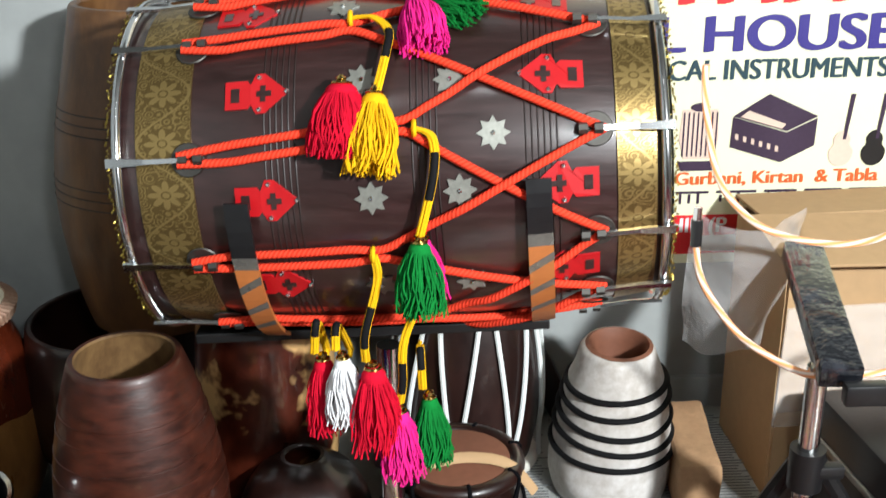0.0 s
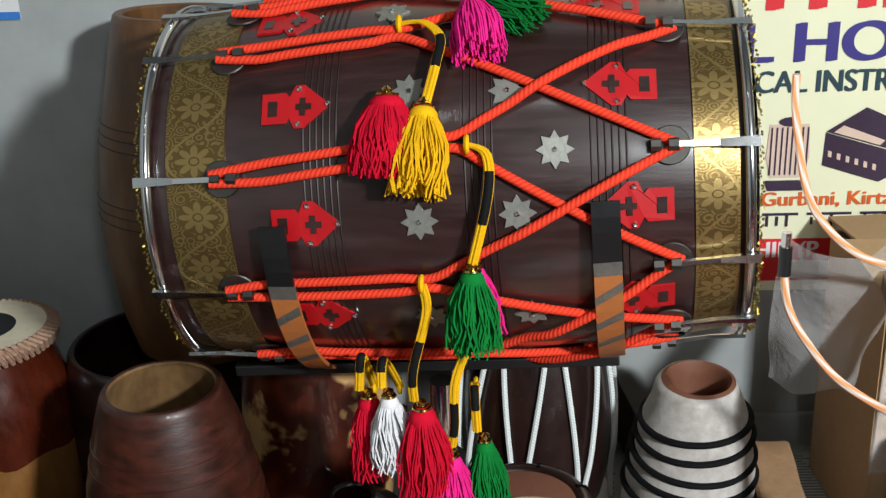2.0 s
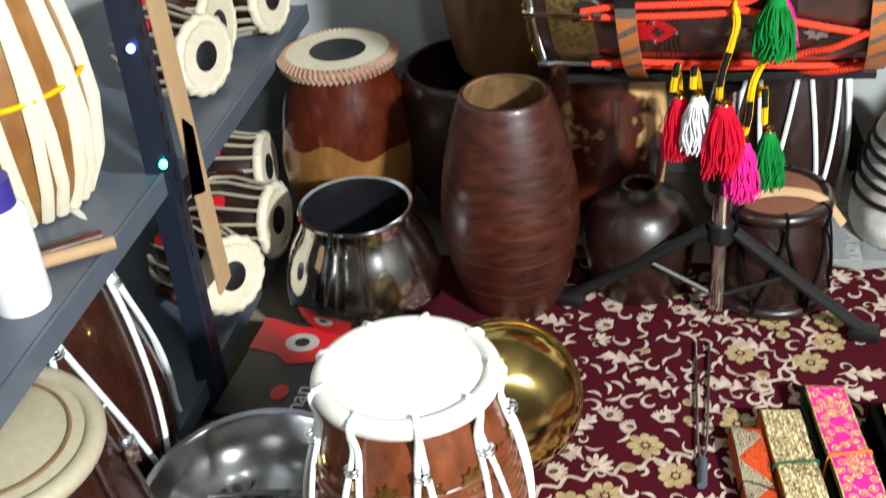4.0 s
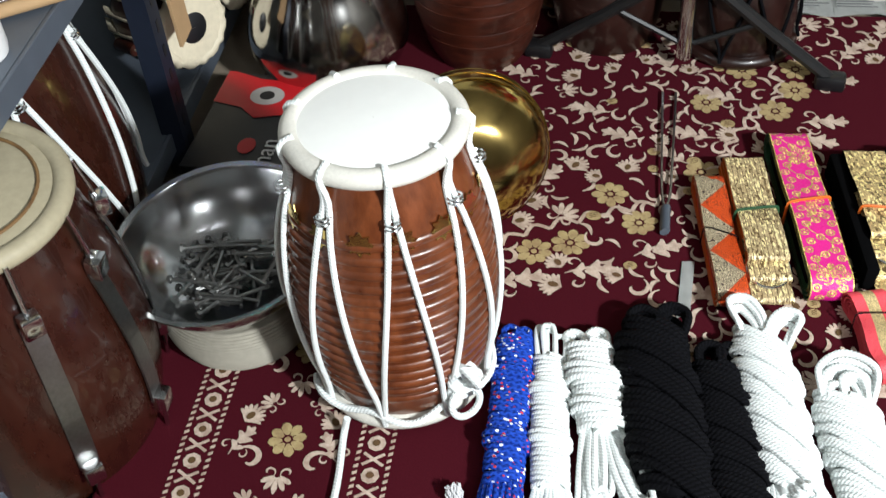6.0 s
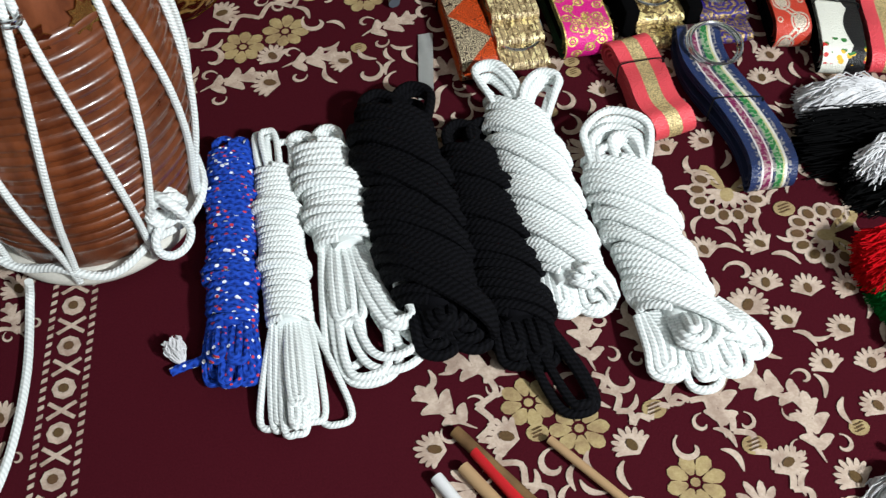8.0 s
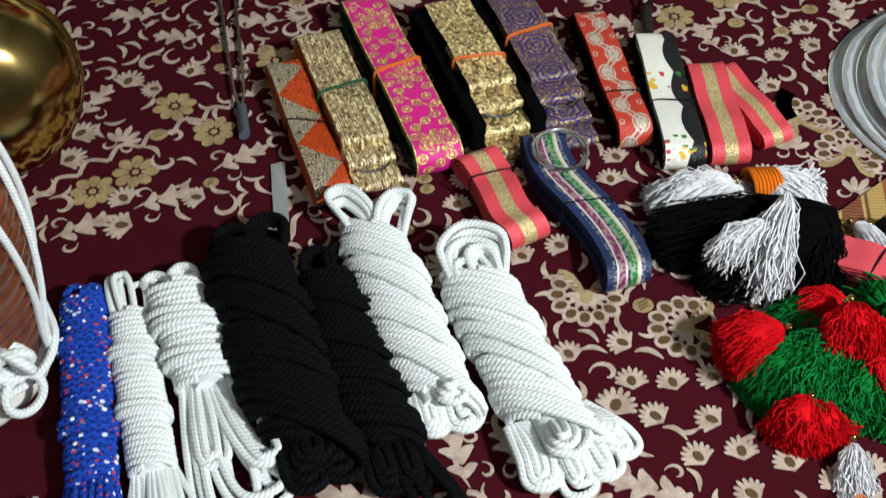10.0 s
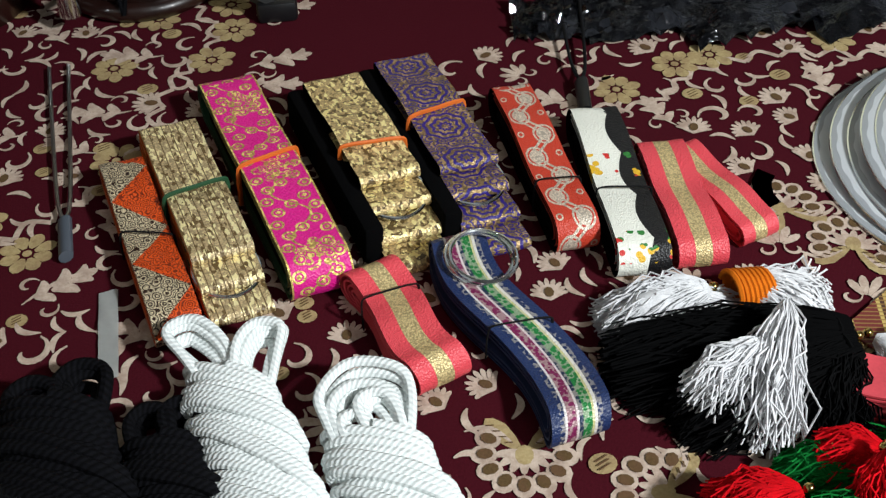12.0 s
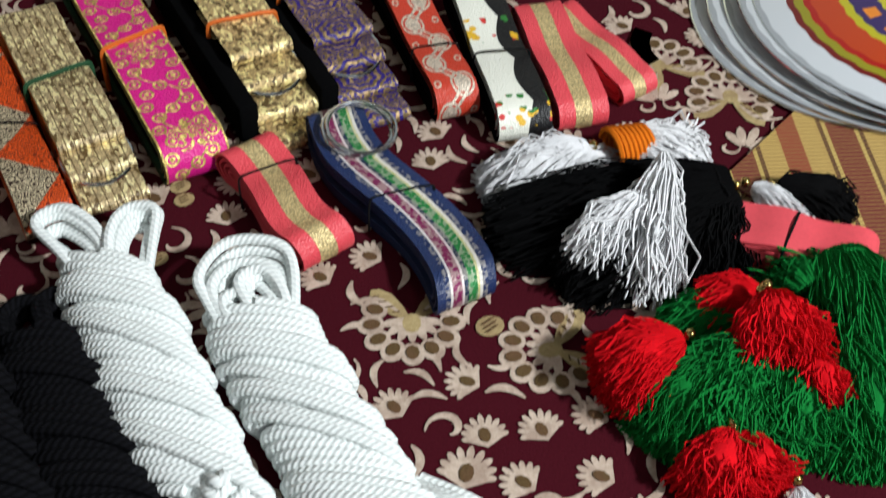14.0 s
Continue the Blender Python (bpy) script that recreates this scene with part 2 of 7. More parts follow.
def emboss(name, wide):
    """Brass sheet stamped with a row of flowers, a winding stem and beaded borders."""
    n = Nodes(name)
    u, v, _ = n.split(n.uv())
    cell = 1.3 / 22
    du = n.math("MULTIPLY", n.math("SUBTRACT", n.math("FRACT", n.math("DIVIDE", u, cell)), 0.5), cell)
    dv = n.math("SUBTRACT", v, wide / 2)
    r = n.math("SQRT", n.math("ADD", n.math("MULTIPLY", du, du), n.math("MULTIPLY", dv, dv)))
    a = n.math("ARCTAN2", dv, du)
    lobe = n.math("MULTIPLY_ADD", n.math("ABSOLUTE", n.math("COSINE", n.math("MULTIPLY", a, 4.0))), 0.010, 0.007)
    petal = n.math("MULTIPLY", n.math("LESS_THAN", r, lobe), n.math("GREATER_THAN", r, 0.0048))
    eye = n.math("LESS_THAN", r, 0.0034)
    way = n.math("MULTIPLY", n.math("SINE", n.math("MULTIPLY", u, math.pi / cell)), wide * 0.36)
    off = n.math("ABSOLUTE", n.math("SUBTRACT", dv, way))
    stem = n.math("LESS_THAN", off, 0.0016)
    far = n.math("GREATER_THAN", r, 0.018)
    c = n.voronoi(95, n.uv())
    curl = n.math("MULTIPLY", far, n.math("GREATER_THAN", n.math("SINE", n.math("MULTIPLY", c, 24.0)), 0.35))
    edge = n.math("SUBTRACT", wide / 2 - 0.0055, n.math("ABSOLUTE", dv))
    bead = n.math("MULTIPLY", n.math("LESS_THAN", n.math("ABSOLUTE", edge), 0.0022), n.math("GREATER_THAN", n.math("SINE", n.math("MULTIPLY", u, 1400.0)), -0.2))
    h = n.math("MAXIMUM", n.math("MAXIMUM", petal, eye), n.math("MAXIMUM", stem, bead))
    h = n.math("MAXIMUM", h, n.math("MULTIPLY", curl, 0.7))
    g = n.noise(420, 3, n.uv())
    h = n.math("MULTIPLY_ADD", g, 0.35, h)
    n.bump(h, 0.7, 0.0010)
    col = n.mix(n.math("MINIMUM", h, 1.0), srgb("66522e"), srgb("9e8654"))
    return n.out(col, 0.34, 0.8)


M["emboss"] = emboss("stamped_brass", 0.0665)
M["embossnarrow"] = emboss("stamped_brass_narrow", 0.0446)


def strap_material(name, ground, thread, style):
    """Woven straps: u is metres along, v 0 to 1 across."""
    n = Nodes(name)
    uv = n.uv()
    u, v, _ = n.split(uv)
    w = n.scaled(uv, (1, 0.05, 1))
    fine = n.voronoi(520, w)
    tint = n.mix(n.ramp(fine, [(0.2, (0, 0, 0, 1)), (0.75, (1, 1, 1, 1))]), tuple(min(1, x * 1.1) for x in srgb(thread)[:3]) + (1,), tuple(x * 0.55 for x in srgb(thread)[:3]) + (1,))
    metal = 0.0
    grit = n.voronoi(430, n.scaled(uv, (0.45, 0.05, 1)), "F1", "Color")
    spark = n.split(grit)[0]
    band = lambda x, at, half: n.math("LESS_THAN", n.math("ABSOLUTE", n.math("SUBTRACT", x, at)), half)
    both = lambda a, b: n.math("MULTIPLY", a, b)
    either = lambda a, b: n.math("MAXIMUM", a, b)

    def away(cu, cv, period, shift=0.0):
        """Metres from marks set every period along the strap, at cv across, and the angle round them."""
        du = n.math("MULTIPLY", n.math("SUBTRACT", n.math("FRACT", n.math("ADD", n.math("DIVIDE", u, period), shift)), cu), period)
        dv = n.math("MULTIPLY", n.math("SUBTRACT", v, cv), 0.055)
        return n.math("SQRT", n.math("ADD", both(du, du), both(dv, dv))), n.math("ARCTAN2", dv, du)

    if style == "solid":
        lines = n.math("LESS_THAN", n.math("FRACT", n.math("MULTIPLY", v, 8.0)), 0.14)
        mask = n.math("MULTIPLY", n.math("SUBTRACT", 1.0, lines), n.math("GREATER_THAN", spark, 0.16))
    elif style == "sequin":
        cells = n.voronoi(210, n.scaled(uv, (1, 0.05, 1), (0, 0, 0.5)))
        mask = both(n.math("LESS_THAN", cells, 0.72), n.math("GREATER_THAN", spark, 0.12))
    elif style == "flower":
        wave = n.math("MULTIPLY_ADD", n.math("SINE", n.math("MULTIPLY", u, 92.0)), 0.24, 0.5)
        mask = band(v, wave, 0.022)
        for cu, cv, sh in ((0.5, 0.24, 0.1), (0.5, 0.76, 0.6), (0.5, 0.5, 0.36), (0.5, 0.14, 0.62), (0.5, 0.86, 0.12)):
            r, a = away(cu, cv, 0.034, sh)
            mask = either(mask, either(band(r, 0.0052, 0.0011), n.math("LESS_THAN", r, 0.0024)))
        r, a = away(0.5, 0.55, 0.128, 0.12)
        bloom = n.math("LESS_THAN", r, n.math("MULTIPLY_ADD", n.math("ABSOLUTE", n.math("SINE", n.math("MULTIPLY", a, 2.5))), 0.011, 0.010))
        vein = n.math("GREATER_THAN", n.math("SINE", n.math("MULTIPLY", n.voronoi(150, w), 16.0)), -0.35)
        mask = either(both(mask, n.math("SUBTRACT", 1.0, bloom)), both(bloom, vein))
        mask = either(mask, n.math("GREATER_THAN", n.math("ABSOLUTE", n.math("SUBTRACT", v, 0.5)), 0.47))
    elif style == "zigzag":
        tri = n.math("PINGPONG", n.math("MULTIPLY", u, 21.0), 1.0)
        mask0 = n.math("GREATER_THAN", tri, v)
        swirl = n.math("ADD", n.math("MULTIPLY", n.voronoi(120, w), 24.0), n.math("MULTIPLY", n.noise(120, 2, w), 6.0))
        leaf = n.math("GREATER_THAN", n.math("SINE", swirl), -0.25)
        mask = n.math("MULTIPLY", mask0, leaf)
    elif style == "medallion":
        r, a = away(0.5, 0.5, 0.058)
        lobes = n.math("ADD", r, n.math("MULTIPLY", n.math("COSINE", n.math("MULTIPLY", a, 8.0)), 0.0011))
        rings = n.math("GREATER_THAN", n.math("SINE", n.math("MULTIPLY", lobes, 900.0)), -0.1)
        swirl = n.math("GREATER_THAN", n.math("SINE", n.math("MULTIPLY", n.voronoi(120, w), 19.0)), -0.35)
        inside = n.math("LESS_THAN", r, 0.0225)
        mask = either(both(inside, rings), both(n.math("SUBTRACT", 1.0, inside), swirl))
    elif style == "paisley":
        wave = n.math("MULTIPLY_ADD", n.math("SINE", n.math("MULTIPLY", u, 96.0)), 0.22, 0.5)
        off = n.math("ABSOLUTE", n.math("SUBTRACT", v, wave))
        mask = band(off, 0.10, 0.045)
        for cv, sh in ((0.70, 0.25), (0.30, 0.75)):
            r, a = away(0.5, cv, 0.0654, sh)
            mask = either(mask, either(n.math("LESS_THAN", r, 0.0100), band(r, 0.0135, 0.0014)))
        for cv, sh in ((0.87, 0.78), (0.13, 0.28)):
            r, a = away(0.5, cv, 0.0654, sh)
            mask = either(mask, band(r, 0.0036, 0.0010))
        edge = n.math("LESS_THAN", n.math("ABSOLUTE", n.math("SUBTRACT", v, 0.5)), 0.45)
        mask = both(mask, edge)
    elif style == "stripes":
        lo = n.math("LESS_THAN", n.math("ABSOLUTE", n.math("SUBTRACT", v, 0.5)), 0.17)
        mask = lo
    elif style == "wave":
        wv = n.math("ABSOLUTE", n.math("SINE", n.math("MULTIPLY", u, 48.0)))
        mask = n.math("GREATER_THAN", n.math("ADD", v, n.math("MULTIPLY", wv, 0.16)), 0.72)
    elif style == "bands":
        mask = n.math("LESS_THAN", n.math("ABSOLUTE", n.math("SUBTRACT", v, 0.5)), 0.36)
    col = n.mix(mask, srgb(ground), tint)
    if style == "zigzag":
        col = n.mix(mask0, n.mix(leaf, srgb("7a2408"), srgb(ground)), n.mix(leaf, srgb("2c160c"), tint))
    if style in ("solid", "sequin", "flower", "medallion"):
        glint = n.mix(n.math("GREATER_THAN", spark, 0.72), tint, tuple(min(1, x * 1.7) for x in srgb(thread)[:3]) + (1,))
        col = n.mix(mask, srgb(ground), glint)
    metal = n.math("MULTIPLY", mask, 0.35)
    if style == "wave":
        col = n.mix(mask, srgb(ground), srgb(thread))
        spot = n.voronoi(75, w, "F1", "Color")
        bloom = n.math("LESS_THAN", n.math("ABSOLUTE", n.math("SUBTRACT", n.math("PINGPONG", n.math("ADD", u, 0.02), 0.12), 0.06)), 0.018)
        bloom = n.math("MULTIPLY", bloom, n.math("LESS_THAN", n.voronoi(110, w), 0.42))
        hs = n.split(spot)
        c2 = n.mix(n.math("GREATER_THAN", hs[0], 0.5), srgb("c92a26"), srgb("2f7a34"))
        c2 = n.mix(n.math("GREATER_THAN", hs[1], 0.62), c2, srgb("e0b02a"))
        col = n.mix(bloom, col, c2)
        metal = 0.0
    if style == "bands":
        c2 = n.ramp(v, [(0.0, srgb("1a2c56")), (0.22, srgb("dcd8d8")), (0.26, srgb("7a1c50")), (0.42, srgb("d8c8cc")), (0.46, srgb("1a2c46")), (0.53, srgb("1f7a3c")), (0.68, srgb("c8c48a")), (0.72, srgb("e0dcd4")), (0.77, srgb("1a2c56"))])
        for nd in n.t.nodes:
            if nd.type == "VALTORGB":
                nd.color_ramp.interpolation = "CONSTANT" if len(nd.color_ramp.elements) > 4 else "LINEAR"
        col = n.mix(n.math("MULTIPLY", n.math("MULTIPLY", mask, n.math("GREATER_THAN", n.voronoi(260, w), 0.55)), 0.35), c2, srgb("d8cfc0"))
        metal = n.math("MULTIPLY", mask, 0.2)
    n.bump(n.math("ADD", fine, n.math("MULTIPLY", mask, 0.6)), 0.6, 0.0012)
    return n.out(col, 0.45, metal)


STRAP = {
    "orange": strap_material("orange_zigzag_brocade", "dd5218", "ecdcb8", "zigzag"),
    "gold": strap_material("gold_ribbed_brocade", "66502e", "d6be90", "solid"),
    "pink": strap_material("magenta_flower_brocade", "d81a86", "d8b868", "flower"),
    "goldsequin": strap_material("gold_sequin_brocade", "5e4a28", "d8bc84", "sequin"),
    "purple": strap_material("purple_silver_brocade", "2a1874", "8c7450", "medallion"),
    "paisley": strap_material("red_paisley_brocade", "c23c28", "ecdcc8", "paisley"),
    "floral": strap_material("white_black_flower_strap", "e8e8dc", "141416", "wave"),
    "coral": strap_material("coral_gold_stripe_strap", "dd4a54", "e0c890", "stripes"),
    "navy": strap_material("navy_woven_band", "1d2f55", "b8b0a0", "bands"),
}
M["coralcloth"] = plain("coral_felt", "d84a54", 0.85, 0, 120, 0.2, 0.2)
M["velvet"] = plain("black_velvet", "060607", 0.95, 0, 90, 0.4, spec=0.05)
M["navycloth"] = plain("navy_cloth", "1a2c52", 0.8, 0, 120, 0.25)


def clear_plastic():
    n = Nodes("clear_plastic")
    h = n.noise(30, 5)
    n.bump(h, 0.8, 0.01)
    n.out((0.72, 0.71, 0.70, 1), 0.14)
    n.b.inputs["Alpha"].default_value = 0.28
    return n.m


M["film"] = clear_plastic()


def silver_bag():
    n = Nodes("crinkled_dark_plastic")
    h, g = n.noise(22, 3), n.noise(70, 2)
    n.bump(n.math("MULTIPLY_ADD", g, 0.25, h), 1.0, 0.012)
    col = n.mix(n.ramp(n.noise(14, 2), [(0.5, (0, 0, 0, 1)), (0.62, (1, 1, 1, 1))]), srgb("121317"), srgb("2e3036"))
    return n.out(col, 0.10, 0.0, 0.6)


M["bag"] = silver_bag()


def fan_print():
    """Rings of colour round a printed disc."""
    n = Nodes("printed_disc")
    x, y, _ = n.split(n.coord())
    r = n.math("SQRT", n.math("ADD", n.math("MULTIPLY", x, x), n.math("MULTIPLY", y, y)))
    a = n.math("ARCTAN2", y, x)
    k = n.math("MULTIPLY", r, 5.26)
    dots = n.math("SINE", n.math("MULTIPLY", a, 34.0))
    k2 = n.math("ADD", k, n.math("MULTIPLY", dots, 0.005))
    stops = [(0.0, srgb("8a7a2a")), (0.06, srgb("3a2c20")), (0.16, srgb("a8a81e")), (0.21, srgb("4a4a20")), (0.28, srgb("b8b030")), (0.34, srgb("3a2a5a")), (0.50, srgb("b0a824")), (0.55, srgb("b03e1a")), (0.70, srgb("a01c14")), (0.74, srgb("8c8622")), (0.79, srgb("6a1a16")), (0.83, srgb("c4c8cc")), (0.97, srgb("9a9ea2"))]
    col = n.ramp(k2, stops)
    for nd in n.t.nodes:
        if nd.type == "VALTORGB":
            nd.color_ramp.interpolation = "CONSTANT"
    d = n.math("MULTIPLY", n.math("GREATER_THAN", n.math("SINE", n.math("MULTIPLY", a, 16.0)), 0.1), n.math("LESS_THAN", n.math("ABSOLUTE", n.math("SUBTRACT", k, 0.42)), 0.038))
    col = n.mix(d, col, srgb("d8802a"))
    n.bump(n.noise(200, 2), 0.1, 0.0005)
    return n.out(col, 0.28)


M["fan"] = fan_print()


def mat_print():
    n = Nodes("printed_mat")
    x, y, _ = n.split(n.coord())
    q = n.math("ADD", n.math("ABSOLUTE", x), n.math("ABSOLUTE", y))
    z = n.math("PINGPONG", n.math("MULTIPLY", q, 14.0), 1.0)
    fine = n.math("SINE", n.math("MULTIPLY", n.math("ADD", x, y), 900.0))
    col = n.ramp(z, [(0.0, srgb("6a2420")), (0.25, srgb("c0a860")), (0.32, srgb("4a2a1a")), (0.4, srgb("b89a58")), (0.8, srgb("8a3a28"))])
    for nd in n.t.nodes:
        if nd.type == "VALTORGB":
            nd.color_ramp.interpolation = "CONSTANT"
    col = n.mix(n.math("GREATER_THAN", fine, 0.6), col, srgb("8a6a3a"))
    return n.out(col, 0.7)


M["mat"] = mat_print()


# ---- builders ----
def link_mesh(name, bm, material, smooth=True):
    me = bpy.data.meshes.new(name)
    bmesh.ops.recalc_face_normals(bm, faces=bm.faces[:])
    bm.to_mesh(me)
    bm.free()
    for m in material if isinstance(material, (list, tuple)) else [material]:
        me.materials.append(m)
    if smooth:
        me.polygons.foreach_set("use_smooth", [True] * len(me.polygons))
        me.set_sharp_from_angle(angle=radians(38))
    return new(name, me)


def part(name, bm, material, parent=None, label="", smooth=True):
    ob = link_mesh(name, bm, material, smooth)
    if parent is not None:
        ob.parent = parent
    if label:
        tagged(ob, label)
    return ob


def thing(name, label, category, m=None, group="", kind=""):
    ob = new(name)
    ob.empty_display_size = 0.05
    if m is not None:
        ob.matrix_world = m
    return tagged(ob, label, category, group, kind)


def box(bm, size, m=Matrix(), bevel=0.0, mi=0):
    r = bmesh.ops.create_cube(bm, size=1, matrix=m @ Matrix.Diagonal((*size, 1)))
    fs = {f for v in r["verts"] for f in v.link_faces}
    for f in fs:
        f.material_index = mi
    if bevel:
        bmesh.ops.bevel(bm, geom=list({e for f in fs for e in f.edges}), offset=bevel, segments=2, affect="EDGES", profile=0.5)
    return bm


def lathe(bm, prof, seg=48, m=Matrix(), mi=0, uvscale=None):
    """Turns a list of (radius, height) about z."""
    uv = bm.loops.layers.uv.verify()
    rings = []
    for r, z in prof:
        rings.append([bm.verts.new(m @ Vector((r * math.cos(2 * math.pi * i / seg), r * math.sin(2 * math.pi * i / seg), z))) for i in range(seg)])
    for j in range(len(rings) - 1):
        for i in range(seg):
            k = (i + 1) % seg
            f = bm.faces.new((rings[j][i], rings[j][k], rings[j + 1][k], rings[j + 1][i]))
            f.material_index = mi
            rr = prof[j][0]
            for lp, (a, b) in zip(f.loops, ((i, j), (i + 1, j), (i + 1, j + 1), (i, j + 1))):
                lp[uv].uv = (2 * math.pi * rr * a / seg, prof[b][1])
    return rings


def cap(bm, ring, mi=0):
    bm.faces.new(ring).material_index = mi


def tube(bm, pts, r, sides=8, closed=False, mi=0, flat=1.0, taper=None):
    """A round cord along points; u counts its own widths, v goes round once."""
    uv = bm.loops.layers.uv.verify()
    P = [Vector(p) for p in pts]
    n = len(P)
    rings, lens, acc = [], [], 0.0
    nrm = None
    for i in range(n):
        a = P[i - 1] if (i > 0 or closed) else P[i]
        b = P[(i + 1) % n] if (i < n - 1 or closed) else P[i]
        d = (b - a)
        d = d.normalized() if d.length > 1e-9 else Vector((0, 0, 1))
        if nrm is None:
            nrm = d.orthogonal().normalized()
        nrm = (nrm - d * nrm.dot(d))
        nrm = nrm.normalized() if nrm.length > 1e-6 else d.orthogonal().normalized()
        bi = d.cross(nrm)
        rr = r if taper is None else r * taper(i / max(1, n - 1))
        rings.append([bm.verts.new(P[i] + (nrm * math.cos(2 * math.pi * k / sides) + bi * math.sin(2 * math.pi * k / sides) * flat) * rr) for k in range(sides)])
        if i:
            acc += (P[i] - P[i - 1]).length
        lens.append(acc)
    last = n if closed else n - 1
    for i in range(last):
        j = (i + 1) % n
        for k in range(sides):
            q = (k + 1) % sides
            f = bm.faces.new((rings[i][k], rings[i][q], rings[j][q], rings[j][k]))
            f.material_index = mi
            l1 = lens[j] if j else acc + (P[0] - P[-1]).length
            for lp, (a, b) in zip(f.loops, ((lens[i], k), (lens[i], k + 1), (l1, k + 1), (l1, k))):
                lp[uv].uv = (a / (2 * r), b / sides)
    if not closed:
        for e in (rings[0], rings[-1]):
            bm.faces.new(e).material_index = mi
    return bm


def bezier(pts, n=8):
    """A smooth line through points."""
    P = [Vector(p) for p in pts]
    out = []
    for i in range(len(P) - 1):
        p0, p1, p2, p3 = P[max(0, i - 1)], P[i], P[i + 1], P[min(len(P) - 1, i + 2)]
        for s in range(n):
            t = s / n
            out.append(0.5 * ((2 * p1) + (p2 - p0) * t + (2 * p0 - 5 * p1 + 4 * p2 - p3) * t * t + (3 * p1 - p0 - 3 * p2 + p3) * t ** 3))
    return out + [P[-1]]


def torus(bm, R, r, m=Matrix(), seg=32, sides=8, mi=0):
    tube(bm, [m @ Vector((R * math.cos(2 * math.pi * i / seg), R * math.sin(2 * math.pi * i / seg), 0)) for i in range(seg)], r, sides, True, mi)
    return bm


def poly(bm, pts, mi=0):
    f = bm.faces.new([bm.verts.new(p) for p in pts])
    f.material_index = mi
    return f


def words(name, body, size, m, material, parent, width=0.0, bold=0.0):
    """Built-in letters as a flat mesh."""
    c = bpy.data.curves.new(name, "FONT")
    c.body, c.size, c.extrude, c.offset = body, size, 0.0004, 0.0
    ob = bpy.data.objects.new(name, c)
    scene.collection.objects.link(ob)
    me = bpy.data.meshes.new_from_object(ob.evaluated_get(bpy.context.evaluated_depsgraph_get()))
    bpy.data.objects.remove(ob)
    me.name = name
    me.materials.clear()
    me.materials.append(material)
    xs = [v.co.x for v in me.vertices]
    sx = width / (max(xs) - min(xs)) if width else 1.0
    if bold:
        bm = bmesh.new()
        for k in (-1, 0, 1):
            tmp = me.copy()
            tmp.transform(Matrix.Translation((bold * k, bold * 0.25 * k, 0.0002 * k)))
            bm.from_mesh(tmp)
            bpy.data.meshes.remove(tmp)
        bm.to_mesh(me)
    me.transform(m @ Matrix.Diagonal((sx, 1, 1, 1)) @ Matrix.Translation((-min(xs), 0, 0)))
    ob = new(name, me)
    ob.parent = parent
    return ob


def tassel_strands(rng, top, way, length, spread, count, r=0.0011, droop=0.0, wave=0.004, floor=None, mi=0, bm=None):
    """Threads that fall from a knot."""
    bm = bm or bmesh.new()
    way = Vector(way).normalized()
    s1 = way.orthogonal().normalized()
    s2 = way.cross(s1)
    for i in range(count):
        a, q = rng.random() * 2 * math.pi, math.sqrt(rng.random())
        off = (s1 * math.cos(a) + s2 * math.sin(a)) * q
        L = length * rng.uniform(0.82, 1.06)
        pts = []
        ph = rng.random() * 6.28
        for k in range(6):
            t = k / 5
            bulge = spread * (0.35 + 0.65 * math.sin(min(1, t * 1.6) * math.pi / 2))
            p = Vector(top) + way * L * t + off * bulge + s1 * wave * math.sin(ph + t * 7) * t + s2 * wave * math.cos(ph + t * 5) * t
            p.z -= droop * t * t
            if floor is not None:
                p.z = max(p.z, floor + r + 0.012 * rng.random() * (1 - t))
            pts.append(p)
        tube(bm, pts, r, 4, False, mi)
    return bm


# ---- the room ----
Y_WALL = 1.91


def wall_box(name, lo, hi, material, label):
    bm = bmesh.new()
    c = [(a + b) / 2 for a, b in zip(lo, hi)]
    box(bm, [b - a for a, b in zip(lo, hi)], Matrix.Translation(c))
    return tagged(part(name, bm, material, None, "", False), label, "wall", kind="structure")


wall_box("wall_north", (-1.6, Y_WALL, -0.02), (2.4, Y_WALL + 0.15, 2.7), M["wall"], "unseen plaster wall, darkened to cut bounced light behind the drums")
wall_box("wall_west", (-1.6, -2.4, -0.02), (-1.45, Y_WALL, 2.7), M["wall"], "grey painted plaster side wall")
# out of view: east, south and ceiling colours are darkened to deepen the shadows
wall_box("wall_east", (2.4, -2.4, -0.02), (2.55, Y_WALL + 0.15, 2.7), M["unseenwall"], "grey painted plaster side wall")
wall_box("wall_south", (-1.6, -2.55, -0.02), (2.55, -2.4, 2.7), M["unseenwall"], "unseen plaster wall, darkened to cut bounced light")
tagged(wall_box("ceiling", (-1.6, -2.55, 2.7), (2.55, Y_WALL + 0.15, 2.8), M["ceiling"], "plain unseen ceiling, darkened to cut bounced light"), "", "ceiling")
tagged(wall_box("floor", (-1.6, -2.55, -0.12), (2.55, Y_WALL + 0.15, -0.02), M["floor"], "beige stone floor under the carpet"), "", "floor")
bm = bmesh.new()
box(bm, (3.8, 0.012, 0.09), Matrix.Translation((0.5, Y_WALL - 0.006, 0.025)), 0.002)
tagged(part("baseboard", bm, M["wall"], None, "", False), "grey stone skirting along the wall", "baseboard", kind="structure")

# ---- carpet ----
carpet = thing("carpet", "maroon floral carpet with cream and straw flowers and a border", "carpet", kind="structure")
bm = bmesh.new()
box(bm, (2.96, 3.6, 0.02), Matrix.Translation((0.72, -0.28, -0.010)), 0.004)
part("pile", bm, M["maroon"], carpet, "", False)
PZ = 0.0012
STEP = [0]


